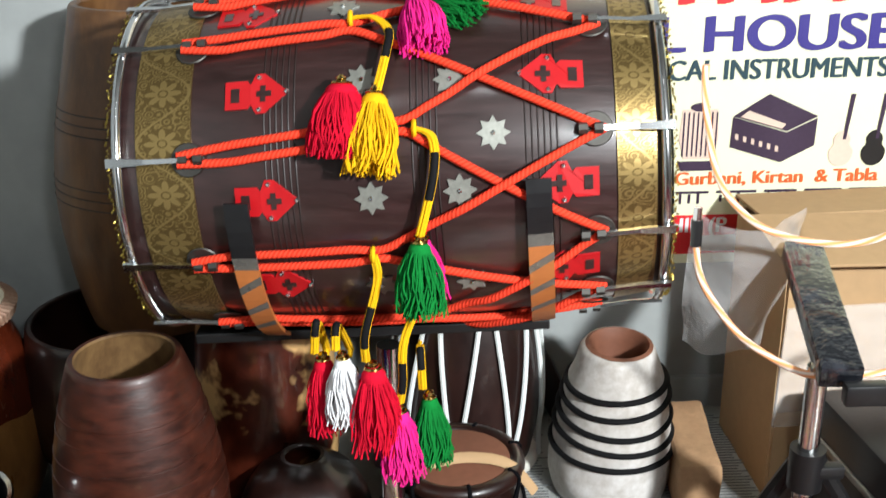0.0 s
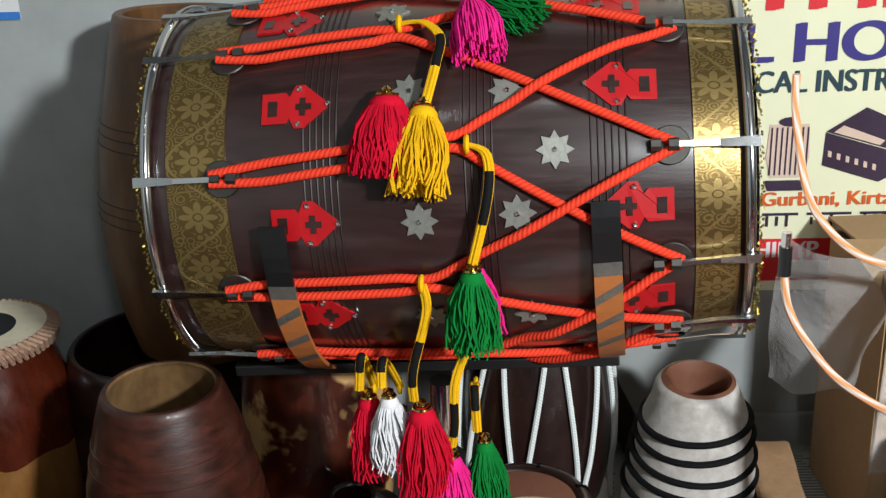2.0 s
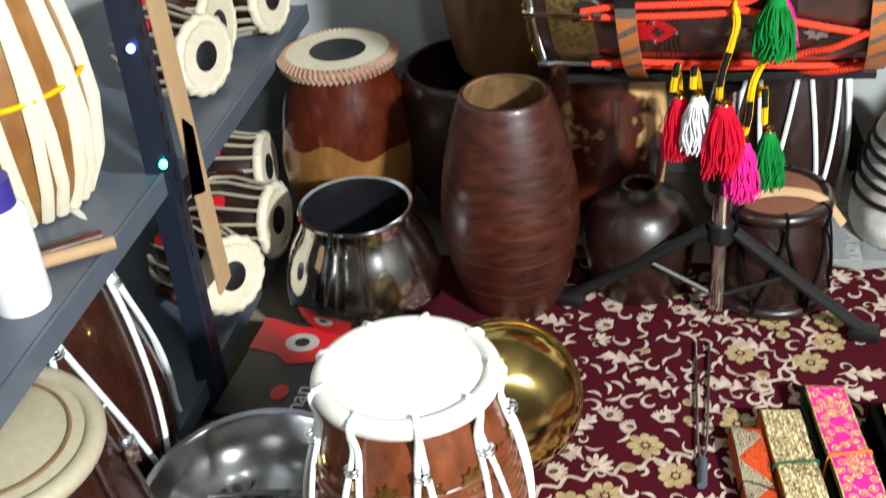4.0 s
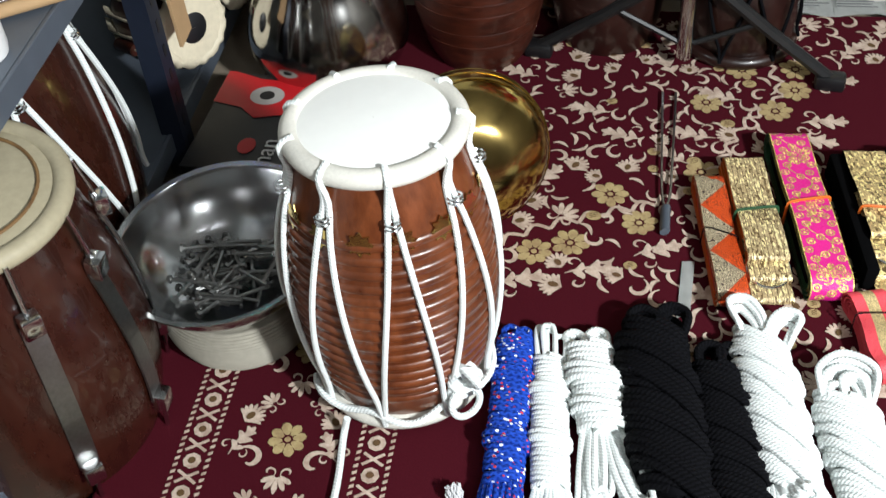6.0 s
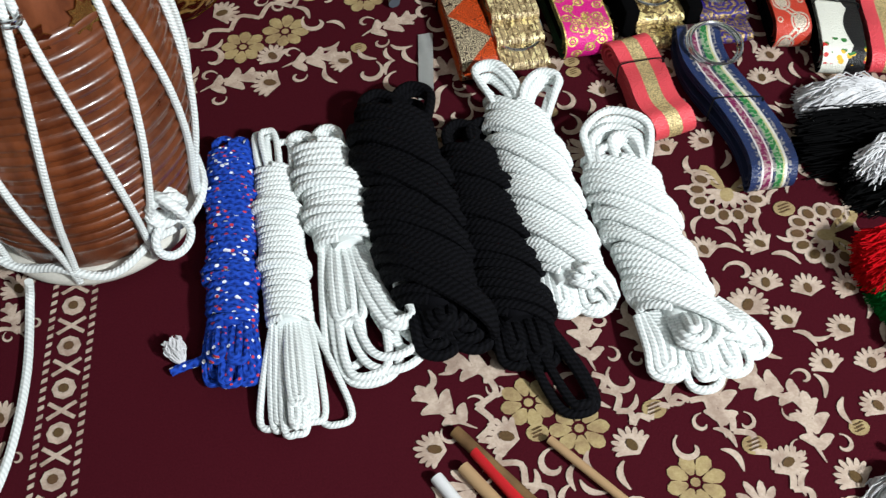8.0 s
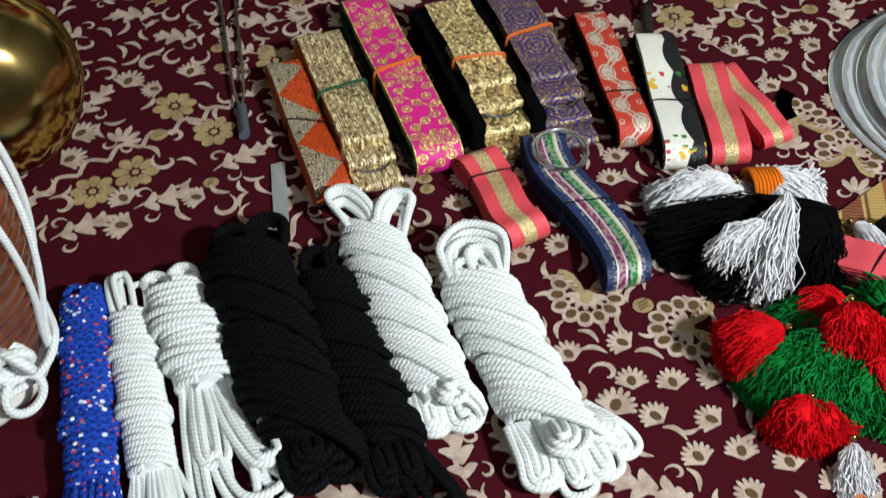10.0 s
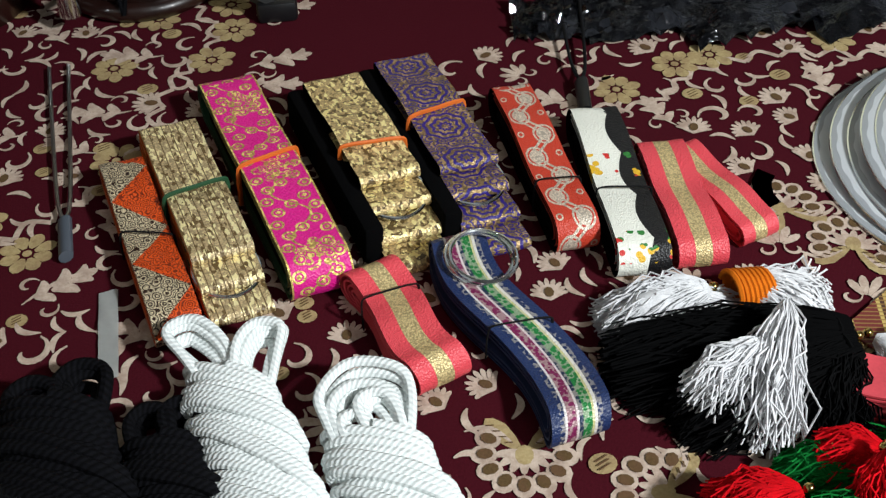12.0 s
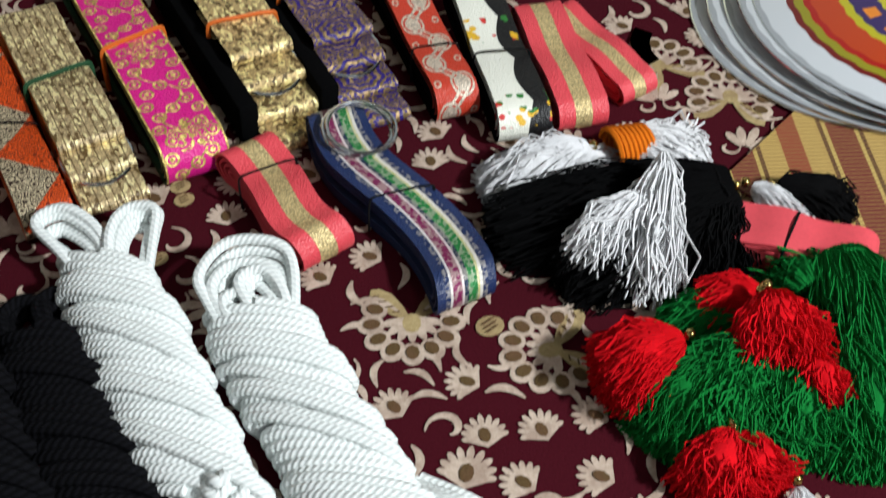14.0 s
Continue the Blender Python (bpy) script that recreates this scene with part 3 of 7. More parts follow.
def rise():
    """Each woven piece lies a hair above the one before."""
    STEP[0] = (STEP[0] + 1) % 60
    return PZ + STEP[0] * 0.000012
crng = random.Random(5)


def disc(bm, x, y, r, mi, n=14, sx=1.0, rot=0.0):
    c, s = math.cos(rot), math.sin(rot)
    z = rise() + 0.0012 * (mi == 2)
    poly(bm, [(x + c * r * sx * math.cos(a) - s * r * math.sin(a), y + s * r * sx * math.cos(a) + c * r * math.sin(a), z) for a in (2 * math.pi * i / n for i in range(n))], mi)


def petal(bm, x, y, a, r0, r1, w, mi, z=0.0):
    pts = []
    zz = rise() + z
    for t, k in ((0, 0.25), (0.3, 0.75), (0.65, 1.0), (0.9, 0.6), (1.0, 0.0), (0.9, -0.6), (0.65, -1.0), (0.3, -0.75), (0, -0.25)):
        d = r0 + (r1 - r0) * t
        pts.append((x + d * math.cos(a) - k * w * math.sin(a), y + d * math.sin(a) + k * w * math.cos(a), zz))
    poly(bm, pts, mi)


def flower(bm, x, y, r, mi=1, n=8):
    a0 = crng.random()
    for i in range(n):
        petal(bm, x, y, a0 + 2 * math.pi * i / n, r * 0.26, r * crng.uniform(0.92, 1.05), r * 0.27, mi)
    disc(bm, x, y, r * 0.17, mi, 8)


def fan(bm, x, y, r, rot, mi=0):
    for i in range(-4, 5):
        petal(bm, x, y, rot + i * 0.36, r * 0.35, r * (1.0 - 0.045 * abs(i)), r * 0.11, mi)
    pts = []
    zz = rise()
    for i in range(14):
        a = rot - 1.6 + 3.2 * i / 13
        pts.append((x + r * 0.62 * math.cos(a), y + r * 0.62 * math.sin(a), zz))
    pts.append((x - r * 0.35 * math.cos(rot), y - r * 0.35 * math.sin(rot), zz))
    poly(bm, pts, mi)
    disc(bm, x + 0.12 * r * math.cos(rot), y + 0.12 * r * math.sin(rot), r * 0.2, 2, 8, 1.5, rot)


def stroke(bm, pts, w, mi=0, taper=True):
    zz = rise() + 0.0015 * (mi == 2)
    P = [Vector((p[0], p[1], zz)) for p in pts]
    n = len(P)
    L, R = [], []
    for i in range(n):
        d = (P[min(n - 1, i + 1)] - P[max(0, i - 1)]).normalized()
        s = Vector((-d.y, d.x, 0)) * w * (max(0.25, math.sin(math.pi * (i + 0.6) / (n + 0.4))) if taper else 1)
        L.append(bm.verts.new(P[i] + s))
        R.append(bm.verts.new(P[i] - s))
    for i in range(n - 1):
        bm.faces.new((L[i], L[i + 1], R[i + 1], R[i])).material_index = mi


def curl(bm, x, y, r, rot, hand=1, mi=0):
    pts = []
    for i in range(13):
        t = i / 12
        a = rot + hand * 4.4 * t
        q = r * (1 - 0.72 * t)
        pts.append((x + q * math.cos(a), y + q * math.sin(a)))
    stroke(bm, pts, r * 0.19, mi)


def leaves(bm, x, y, r, rot, mi=0):
    for i in range(-2, 3):
        petal(bm, x, y, rot + i * 0.5, r * 0.15, r * (1.0 - 0.1 * abs(i)), r * 0.13, mi)
    for h in (1, -1):
        curl(bm, x - 0.1 * r * math.cos(rot) + h * 0.4 * r * math.sin(rot), y - 0.1 * r * math.sin(rot) - h * 0.4 * r * math.cos(rot), r * 0.3, rot + h, h, mi)


def crescent(bm, x, y, r, rot, bow, w, mi=0):
    """A bowed leaf, thick in its middle."""
    pts = []
    for i in range(9):
        u = i / 8
        px, py = r * u, bow * r * math.sin(math.pi * u * 0.85)
        pts.append((x + px * math.cos(rot) - py * math.sin(rot), y + px * math.sin(rot) + py * math.cos(rot)))
    stroke(bm, pts, w, mi)


def acanthus(bm, x, y, r, rot, mi=0):
    """A spray of thick bowed leaves and two hooked curls."""
    crescent(bm, x - 0.9 * r * math.cos(rot), y - 0.9 * r * math.sin(rot), 1.8 * r, rot, 0.10, 0.07 * r, mi)
    for k, (at, turn, ln, wd) in enumerate(((-0.55, 0.95, 0.62, 0.15), (-0.1, 0.85, 0.80, 0.17), (0.35, 0.65, 0.70, 0.15))):
        for h in (1, -1):
            crescent(bm, x + at * r * math.cos(rot), y + at * r * math.sin(rot), ln * r * (1.0 if h > 0 else 0.85), rot + h * turn, -0.24 * h, wd * r, mi)
    petal(bm, x, y, rot, 0.55 * r, 1.15 * r, 0.15 * r, mi)
    for h in (1, -1):
        a = rot + h * 2.3
        curl(bm, x + 0.72 * r * math.cos(a), y + 0.72 * r * math.sin(a), 0.30 * r, rot, h, mi)


def rosette(bm, x, y, r, rot):
    """A scalloped palmette: pale lobes round olive hearts, a straw fan within and two veined leaves."""
    for i in range(-4, 5):
        a = rot + i * 0.50
        disc(bm, x + 0.72 * r * math.cos(a), y + 0.72 * r * math.sin(a), r * 0.215, 0, 12, 1.15, a)
        disc(bm, x + 0.70 * r * math.cos(a), y + 0.70 * r * math.sin(a), r * 0.12, 2, 8, 1.3, a)
    for i in range(-3, 4):
        petal(bm, x - 0.1 * r * math.cos(rot), y - 0.1 * r * math.sin(rot), rot + i * 0.42, 0.10 * r, 0.58 * r, 0.085 * r, 0)
    disc(bm, x + 0.04 * r * math.cos(rot), y + 0.04 * r * math.sin(rot), 0.17 * r, 1, 10, 1.3, rot)
    for h in (1, -1):
        a = rot + math.pi + 0.75 * h
        petal(bm, x, y, a, 0.1 * r, 1.05 * r, 0.20 * r, 1)
        for k in range(4):
            d = (0.3 + 0.17 * k) * r
            px, py = x + d * math.cos(a), y + d * math.sin(a)
            stroke(bm, [(px, py), (px + 0.13 * r * math.cos(a + 0.9 * h), py + 0.13 * r * math.sin(a + 0.9 * h))], 0.0007, 2, False)
        crescent(bm, x + 0.3 * r * math.cos(a), y + 0.3 * r * math.sin(a), 0.9 * r, a + 0.7 * h, -0.3 * h, 0.06 * r, 0)


def is_plain(x, y):
    if x < -0.385:
        return True
    if x < -0.055 and y < 0.80 + 0.2 * min(0, (x + 0.25)):
        return y > 0.05
    if 0.16 < x < 0.62 and 1.10 < y < 1.36 and y > 1.10 + 0.35 * abs(x - 0.30):
        return True
    return False


bm = bmesh.new()
spots = []


def claim(x, y, r):
    if any((x - a) ** 2 + (y - b) ** 2 < (r + q) ** 2 * 0.52 for a, b, q in spots):
        return False
    spots.append((x, y, r))
    return True


FLOWERS = [(-0.181, 0.89), (-0.234, 0.868), (-0.079, 0.941), (-0.125, 1.003), (0.14, 1.227), (0.176, 1.286), (0.181, 1.347), (0.027, 1.245), (0.016, 1.065), (0.573, 1.026), (0.704, 1.059), (0.657, 1.053), (0.857, 1.046), (0.098, 0.302), (0.053, 0.335), (0.197, 0.235), (0.09, 1.34)]
for x, y in FLOWERS:
    flower(bm, x, y, 0.029)
    spots.append((x, y, 0.031))
for x, y, a in ((0.306, 0.571, -1.9), (0.400, 0.503, 3.0), (0.650, 0.785, 1.7), (0.69, 0.715, 1.0)):
    rosette(bm, x, y, 0.046, a)
    spots.append((x, y, 0.042))
FANS = [(0.327, 0.497), (0.265, 0.495), (0.318, 0.446), (0.33, 0.399), (0.36, 0.435), (0.385, 0.383), (0.355, 0.344), (0.398, 0.34), (0.391, 0.293), (0.44, 0.317), (0.30, 0.648), (0.408, 0.773), (0.388, 0.737), (0.253, 0.641), (0.475, 0.286), (0.735, 0.918), (0.679, 0.909), (0.196, 0.739), (0.647, 0.852), (0.0, 1.33), (0.405, 0.432)]
for i, (x, y) in enumerate(FANS):
    fan(bm, x, y, 0.0225, 2.3 - 0.9 * ((i * 7) % 5) / 4)
    spots.append((x, y, 0.022))
SPRIGS = [(-0.054, 0.882, 0.4), (-0.152, 0.833, 0.2), (-0.252, 0.807, 0.3), (-0.025, 0.335, 2.4), (0.323, 0.276, 1.6), (0.239, 0.311, 1.5), (0.014, 0.379, 2.8), (0.214, 1.202, 0.1), (0.007, 1.16, 2.9), (0.054, 1.266, 2.8), (0.537, 1.124, 1.6), (0.803, 0.965, 1.5), (0.241, 1.314, 0.1), (0.193, 1.155, -0.2), (-0.036, 1.347, 2.0)]
for x, y, a in SPRIGS:
    acanthus(bm, x, y, 0.038, a)
    spots.append((x, y, 0.034))
for x, y in ((-0.149, 0.952), (0.174, 0.315), (0.261, 0.267), (0.363, 0.543), (0.005, 1.09), (0.061, 1.189), (0.101, 1.30), (0.762, 0.996), (0.651, 0.992)):
    disc(bm, x, y, 0.0105, 1, 14, 1.15)
    for j in (-1, 0, 1):
        stroke(bm, [(x - 0.006, y + j * 0.0042 - 0.002), (x + 0.006, y + j * 0.0042 + 0.002)], 0.0007, 2, False)
    spots.append((x, y, 0.011))
# scalloped vines between the flowers
for line in (((-0.33, 0.83), (-0.25, 0.90), (-0.13, 0.95), (-0.02, 1.0), (0.05, 1.08), (0.09, 1.18), (0.16, 1.27), (0.14, 1.38)), ((0.50, 1.0), (0.60, 0.98), (0.66, 1.02), (0.78, 1.03), (0.90, 0.99), (1.0, 1.05)), ((0.12, 0.36), (0.15, 0.30), (0.21, 0.32), (0.26, 0.26), (0.30, 0.2), (0.36, 0.16)), ((0.02, 0.40), (0.0, 0.30), (0.06, 0.22), (0.1, 0.12))):
    pts = bezier([(a, b, 0) for a, b in line], 9)
    for i in range(0, len(pts) - 3, 3):
        p, q = pts[i], pts[i + 3]
        s = Vector((-(q - p).y, (q - p).x, 0)) * 0.42
        stroke(bm, bezier([p, (p + q) / 2 + s, q], 4), 0.0032, 0, False)
KINDS = ("sprig", "sprig", "leaves", "leaves", "fan", "fan", "fan", "curl", "curl", "dot", "petals", "petals", "petals")
for i in range(24000):
    x, y = crng.uniform(-0.37, 1.5), crng.uniform(-0.35, 1.50)
    if is_plain(x, y):
        continue
    k = KINDS[int(crng.random() * len(KINDS))]
    r = {"sprig": 0.036, "leaves": 0.034, "fan": 0.026, "curl": 0.019, "dot": 0.009, "petals": 0.013, "flower": 0.026}[k] * crng.uniform(0.85, 1.1)
    if i > 5000 and k in ("sprig", "leaves", "flower") or i > 1500 and k == "dot":
        continue
    if not claim(x, y, r):
        continue
    a = 1.7 + crng.uniform(-1.3, 1.3)
    if k == "sprig":
        acanthus(bm, x, y, r, a)
    elif k == "leaves":
        leaves(bm, x, y, r, a)
    elif k == "fan":
        fan(bm, x, y, r, a)
    elif k == "curl":
        curl(bm, x, y, r, a, 1 if crng.random() < 0.5 else -1)
    elif k == "dot":
        disc(bm, x, y, r, 1, 12, 1.15)
        for j in (-1, 0, 1):
            stroke(bm, [(x - 0.5 * r, y + j * 0.4 * r - 0.2 * r), (x + 0.5 * r, y + j * 0.4 * r + 0.2 * r)], 0.0006, 2, False)
    elif k == "petals":
        crescent(bm, x - r * math.cos(a), y - r * math.sin(a), 2.2 * r, a, crng.choice((-0.3, 0.3)), r * 0.26, 0)
    else:
        flower(bm, x, y, r, 1)
# border: two guard stripes with a band of palmettes between
for x0 in (-0.645, -0.408):
    for e in (-0.021, 0.021):
        y = -1.0
        while y < 1.1:
            poly(bm, [(x0 + e - 0.003, y, PZ), (x0 + e + 0.003, y + 0.003, PZ), (x0 + e + 0.003, y + 0.008, PZ), (x0 + e - 0.003, y + 0.005, PZ)], 0)
            y += 0.0105
    y = -1.0
    while y < 1.1:
        disc(bm, x0, y, 0.0125, 0, 8)
        disc(bm, x0, y, 0.0055, 2, 8)
        for h in (1, -1):
            stroke(bm, [(x0 - 0.014 * h, y + 0.016), (x0 + 0.014 * h, y + 0.034)], 0.0022, 0, False)
        y += 0.05
y = -0.9
while y < 1.1:
    flower(bm, -0.527, y, 0.027, 1, 8)
    for h in (1, -1):
        curl(bm, -0.527 + 0.045 * h, y - 0.035, 0.022, 1.5 - h, h)
        fan(bm, -0.527 + 0.060 * h, y + 0.03, 0.025, 1.57 + 0.6 * h)
        leaves(bm, -0.527 + 0.03 * h, y + 0.055, 0.024, 1.57 - h)
        acanthus(bm, -0.527 + 0.062 * h, y - 0.01, 0.026, 1.57 + 0.5 * h)
    leaves(bm, -0.527, y - 0.055, 0.03, -1.57)
    y += 0.155
tagged(part("woven_flowers", bm, [M["motifcream"], M["motifgold"], M["motifolive"]], carpet, "cream and straw woven flowers and scrolls", False), kind="stuff")


# ---- banner on the wall ----
def make_banner():
    b = thing("shop_banner", "pale yellow vinyl shop banner with red and blue lettering", "banner", pose(0.0, Y_WALL - 0.004, 0.0))
    bm = bmesh.new()
    box(bm, (1.32, 0.003, 0.72), Matrix.Translation((0.688, 0, 0.666)))
    part("vinyl", bm, M["banner"], b, "", False)
    bm = bmesh.new()
    box(bm, (1.32, 0.001, 0.075), Matrix.Translation((0.688, -0.0025, 0.362)))
    part("red_strip", bm, M["inkred"], b, "", False)
    up = lambda x, z: Matrix.Translation((x, -0.0030, z)) @ Matrix.Rotation(radians(90), 4, "X")
    words("heading", "RHYTHM", 0.135, up(0.157, 0.779), M["inkred"], b, 0.60, 0.0055)
    words("heading", "L HOUSE", 0.088, up(0.448, 0.697), M["inkblue"], b, 0.402, 0.0032)
    words("heading", "CAL INSTRUMENTS", 0.050, up(0.468, 0.648), M["inkteal"], b, 0.378, 0.0017)
    words("line", "Gurbani, Kirtan  & Tabla", 0.034, up(0.490, 0.458), M["inkorange"], b, 0.362, 0.0012)
    words("line", "YouTube", 0.022, up(0.555, 0.338), M["inkdark"], b, 0, 0.0)
    words("line", "HIB (P", 0.040, up(0.485, 0.367), M["inkwhite"], b, 0, 0.0012)
    # unread line of another script: a top bar with strokes
    bm = bmesh.new()
    r = random.Random(3)
    x = 0.493
    while x < 0.83:
        w = r.uniform(0.05, 0.085)
        box(bm, (w, 0.0008, 0.0045), Matrix.Translation((x + w / 2, -0.0030, 0.443)))
        for q in range(int(w / 0.016)):
            box(bm, (0.0045, 0.0008, r.uniform(0.012, 0.024)), Matrix.Translation((x + 0.008 + q * 0.016, -0.0030, 0.431)))
        x += w + 0.014
    part("script_bars", bm, M["inkdark"], b, "dark strokes of a line of script", False)
    bm = bmesh.new()
    box(bm, (0.11, 0.0008, 0.03), Matrix.Translation((0.585, -0.0033, 0.345)))
    part("white_label", bm, M["inkwhite"], b, "", False)
    # printed pictures: harmonium, tabla, guitars
    ph = lambda pts, mi=0: poly(bm, [(0.042 + x * 0.965, -0.0032, z - 0.004) for x, z in pts], mi)
    bm = bmesh.new()
    ph([(0.560, 0.530), (0.655, 0.500), (0.662, 0.555), (0.562, 0.585)])
    ph([(0.655, 0.500), (0.715, 0.530), (0.716, 0.580), (0.662, 0.555)])
    ph([(0.562, 0.586), (0.625, 0.625), (0.717, 0.583), (0.662, 0.557)])
    part("printed_harmonium", bm, M["inkdark"], b, "", False)
    bm = bmesh.new()
    ph([(0.575, 0.585), (0.652, 0.562), (0.660, 0.570), (0.590, 0.596)])
    for k in range(6):
        ph([(0.568 + 0.015 * k, 0.545 - 0.0047 * k), (0.574 + 0.015 * k, 0.543 - 0.0047 * k), (0.574 + 0.015 * k, 0.553 - 0.0047 * k), (0.568 + 0.015 * k, 0.555 - 0.0047 * k)])
    o = part("printed_keys", bm, M["inkpink"], b, "", False)
    o.location.y = -0.0006
    for x0, s in ((0.502, 1.0), (0.415, 1.15)):
        bm = bmesh.new()
        ph([(x0 - 0.032 * s, 0.600), (x0 + 0.032 * s, 0.600), (x0 + 0.036 * s, 0.545), (x0 + 0.026 * s, 0.510), (x0 - 0.026 * s, 0.510), (x0 - 0.036 * s, 0.545)])
        part("printed_drum", bm, M["inkpink"], b, "", False)
        bm = bmesh.new()
        for k in range(8):
            xx = x0 - 0.03 * s + 0.0085 * k * s
            ph([(xx, 0.595), (xx + 0.003, 0.595), (xx + 0.003, 0.515), (xx, 0.515)])
        ph([(x0 - 0.036 * s, 0.506), (x0 + 0.036 * s, 0.506), (x0 + 0.030 * s, 0.488), (x0 - 0.030 * s, 0.488)])
        ph([(x0 + 0.018 * s * math.cos(a), 0.604 + 0.008 * math.sin(a)) for a in (i * 0.5236 for i in range(12))])
        o = part("printed_cords", bm, M["inkdark"], b, "", False)
        o.location.y = -0.0006
    for x0, m in ((0.765, M["inkpink"]), (0.825, M["blackcard"])):
        bm = bmesh.new()
        ph([(x0 + 0.022 * math.cos(a) * (1 - 0.20 * math.sin(a)) * (1 - 0.30 * math.exp(-((math.sin(a) - 0.25) / 0.22) ** 2)), 0.523 + 0.033 * math.sin(a)) for a in (i * 0.1571 for i in range(40))])
        part("printed_guitar", bm, m, b, "", False)
        bm = bmesh.new()
        ph([(x0 + 0.001, 0.54), (x0 + 0.007, 0.54), (x0 + 0.016, 0.622), (x0 + 0.008, 0.622)])
        o = part("printed_neck", bm, M["inkdark"], b, "", False)
        o.location.y = -0.0006
    return b


make_banner()
bm = bmesh.new()
box(bm, (0.42, 0.002, 0.30), Matrix.Translation((-0.90, Y_WALL - 0.002, 0.945)))
sheet = part("wall_notice", bm, M["inkwhite"], None, "", False)
tagged(sheet, "white paper notice with a blue edge on the wall", "notice")
bm = bmesh.new()
box(bm, (0.42, 0.002, 0.012), Matrix.Translation((-0.90, Y_WALL - 0.0045, 0.802)))
part("blue_edge", bm, M["bluesheet"], sheet, "blue printed edge", False)

# ---- the big barrel drum on its stand ----
A, B = Vector((-0.328, 1.450, 0.668)), Vector((0.340, 1.390, 0.704))
AX = (B - A).normalized()
DL = (B - A).length
FR = (Vector((0, -1, 0)) - AX * Vector((0, -1, 0)).dot(AX)).normalized()
UP = FR.cross(AX) if FR.cross(AX).z > 0 else AX.cross(FR)
U0, U1 = 0.045, 0.995


def rad(u):
    return 0.197 * (1 - u) + 0.187 * u + 0.024 * (1 - (2 * u - 1) ** 2)


def on(u, deg, lift=0.0):
    """A place on the drum's skin: u along it, degrees up from the front."""
    a = radians(deg)
    return A + AX * DL * u + (FR * math.cos(a) + UP * math.sin(a)) * (rad(u) + lift)


def barrel_band(u0, u1, lift, material, name, parent, label="", steps=10, seg=120, thick=True):
    bm = bmesh.new()
    uv = bm.loops.layers.uv.verify()
    rings = [[bm.verts.new(on(u0 + (u1 - u0) * j / steps, 360 * i / seg, lift)) for i in range(seg)] for j in range(steps + 1)]
    if thick:
        rings = [[bm.verts.new(on(u0, 360 * i / seg, lift - 0.004)) for i in range(seg)]] + rings + [[bm.verts.new(on(u1, 360 * i / seg, lift - 0.004)) for i in range(seg)]]
    for j in range(len(rings) - 1):
        for i in range(seg):
            f = bm.faces.new((rings[j][i], rings[j][(i + 1) % seg], rings[j + 1][(i + 1) % seg], rings[j + 1][i]))
            for lp, (p, q) in zip(f.loops, ((i, j), (i + 1, j), (i + 1, j + 1), (i, j + 1))):
                lp[uv].uv = (p / seg * 1.3, q / max(1, len(rings) - 1) * (u1 - u0) * DL)
    return part(name, bm, material, parent, label)


def onto(bm, pts, u, deg, lift=0.0025, flip=1, mi=0):
    """Lays a flat outline, in metres, on the drum's skin as a thin plate."""
    R = rad(u)
    top = [bm.verts.new(on(u + flip * x / DL, deg + math.degrees(y / R), lift)) for x, y in pts]
    bot = [bm.verts.new(on(u + flip * x / DL, deg + math.degrees(y / R), lift - 0.003)) for x, y in pts]
    bm.faces.new(top).material_index = mi
    for i in range(len(pts)):
        j = (i + 1) % len(pts)
        bm.faces.new((top[i], top[j], bot[j], bot[i])).material_index = mi


dhol = thing("barrel_drum", "large dark wooden barrel drum with orange rope lacing and brass bands", "drum")
barrel_band(U0, U1, 0.0, M["dholwood"], "shell", dhol, "", 28, 128, False)
barrel_band(0.085, 0.185, 0.0022, M["emboss"], "brass_band", dhol, "stamped brass band with flowers", 6)
barrel_band(0.905, 0.972, 0.0022, M["embossnarrow"], "brass_band", dhol, "stamped brass band with flowers", 6)
for u, n in ((0.345, 6), (0.59, 5), (0.785, 6)):
    for k in range(n):
        bm = bmesh.new()
        tube(bm, [on(u + (k - n / 2) * 0.0105, 360 * i / 96, 0.0003) for i in range(96)], 0.0011, 5, True)
        part("turned_line", bm, M["groove"], dhol)
for u, s in ((U0, -1), (U1, 1)):
    bm = bmesh.new()
    c = A + AX * DL * u
    basis = Matrix((FR, UP, AX)).transposed().to_4x4()
    m = Matrix.Translation(c + AX * s * 0.004) @ basis
    lathe(bm, [(0.0005, 0), (rad(u) * 0.97, 0)], 64, m)
    part("drum_skin", bm, M["white"], dhol, "white drum skin")
    bm = bmesh.new()
    torus(bm, rad(u) + 0.010, 0.0055, Matrix.Translation(c - AX * s * 0.006) @ basis, 96, 10)
    part("hoop", bm, M["steel"], dhol, "chromed steel hoop")
    bm = bmesh.new()
    r2 = random.Random(1)
    for i in range(420):
        a = i * 360 / 420
        p = on(u, a, 0.0095 + r2.uniform(-0.002, 0.002)) + AX * s * r2.uniform(0.000, 0.007)
        box(bm, (0.0022, 0.001, 0.003), Matrix.Translation(p) @ pose(0, 0, 0, r2.uniform(0, 180), r2.uniform(0, 180), 0))
    part("sequin_trim", bm, M["gold"], dhol, "gold sequin trim", False)
HL = [113, 78, 56, 19, -15, -49, -84]
HR = [89, 61, 23, -11, -38, -72]
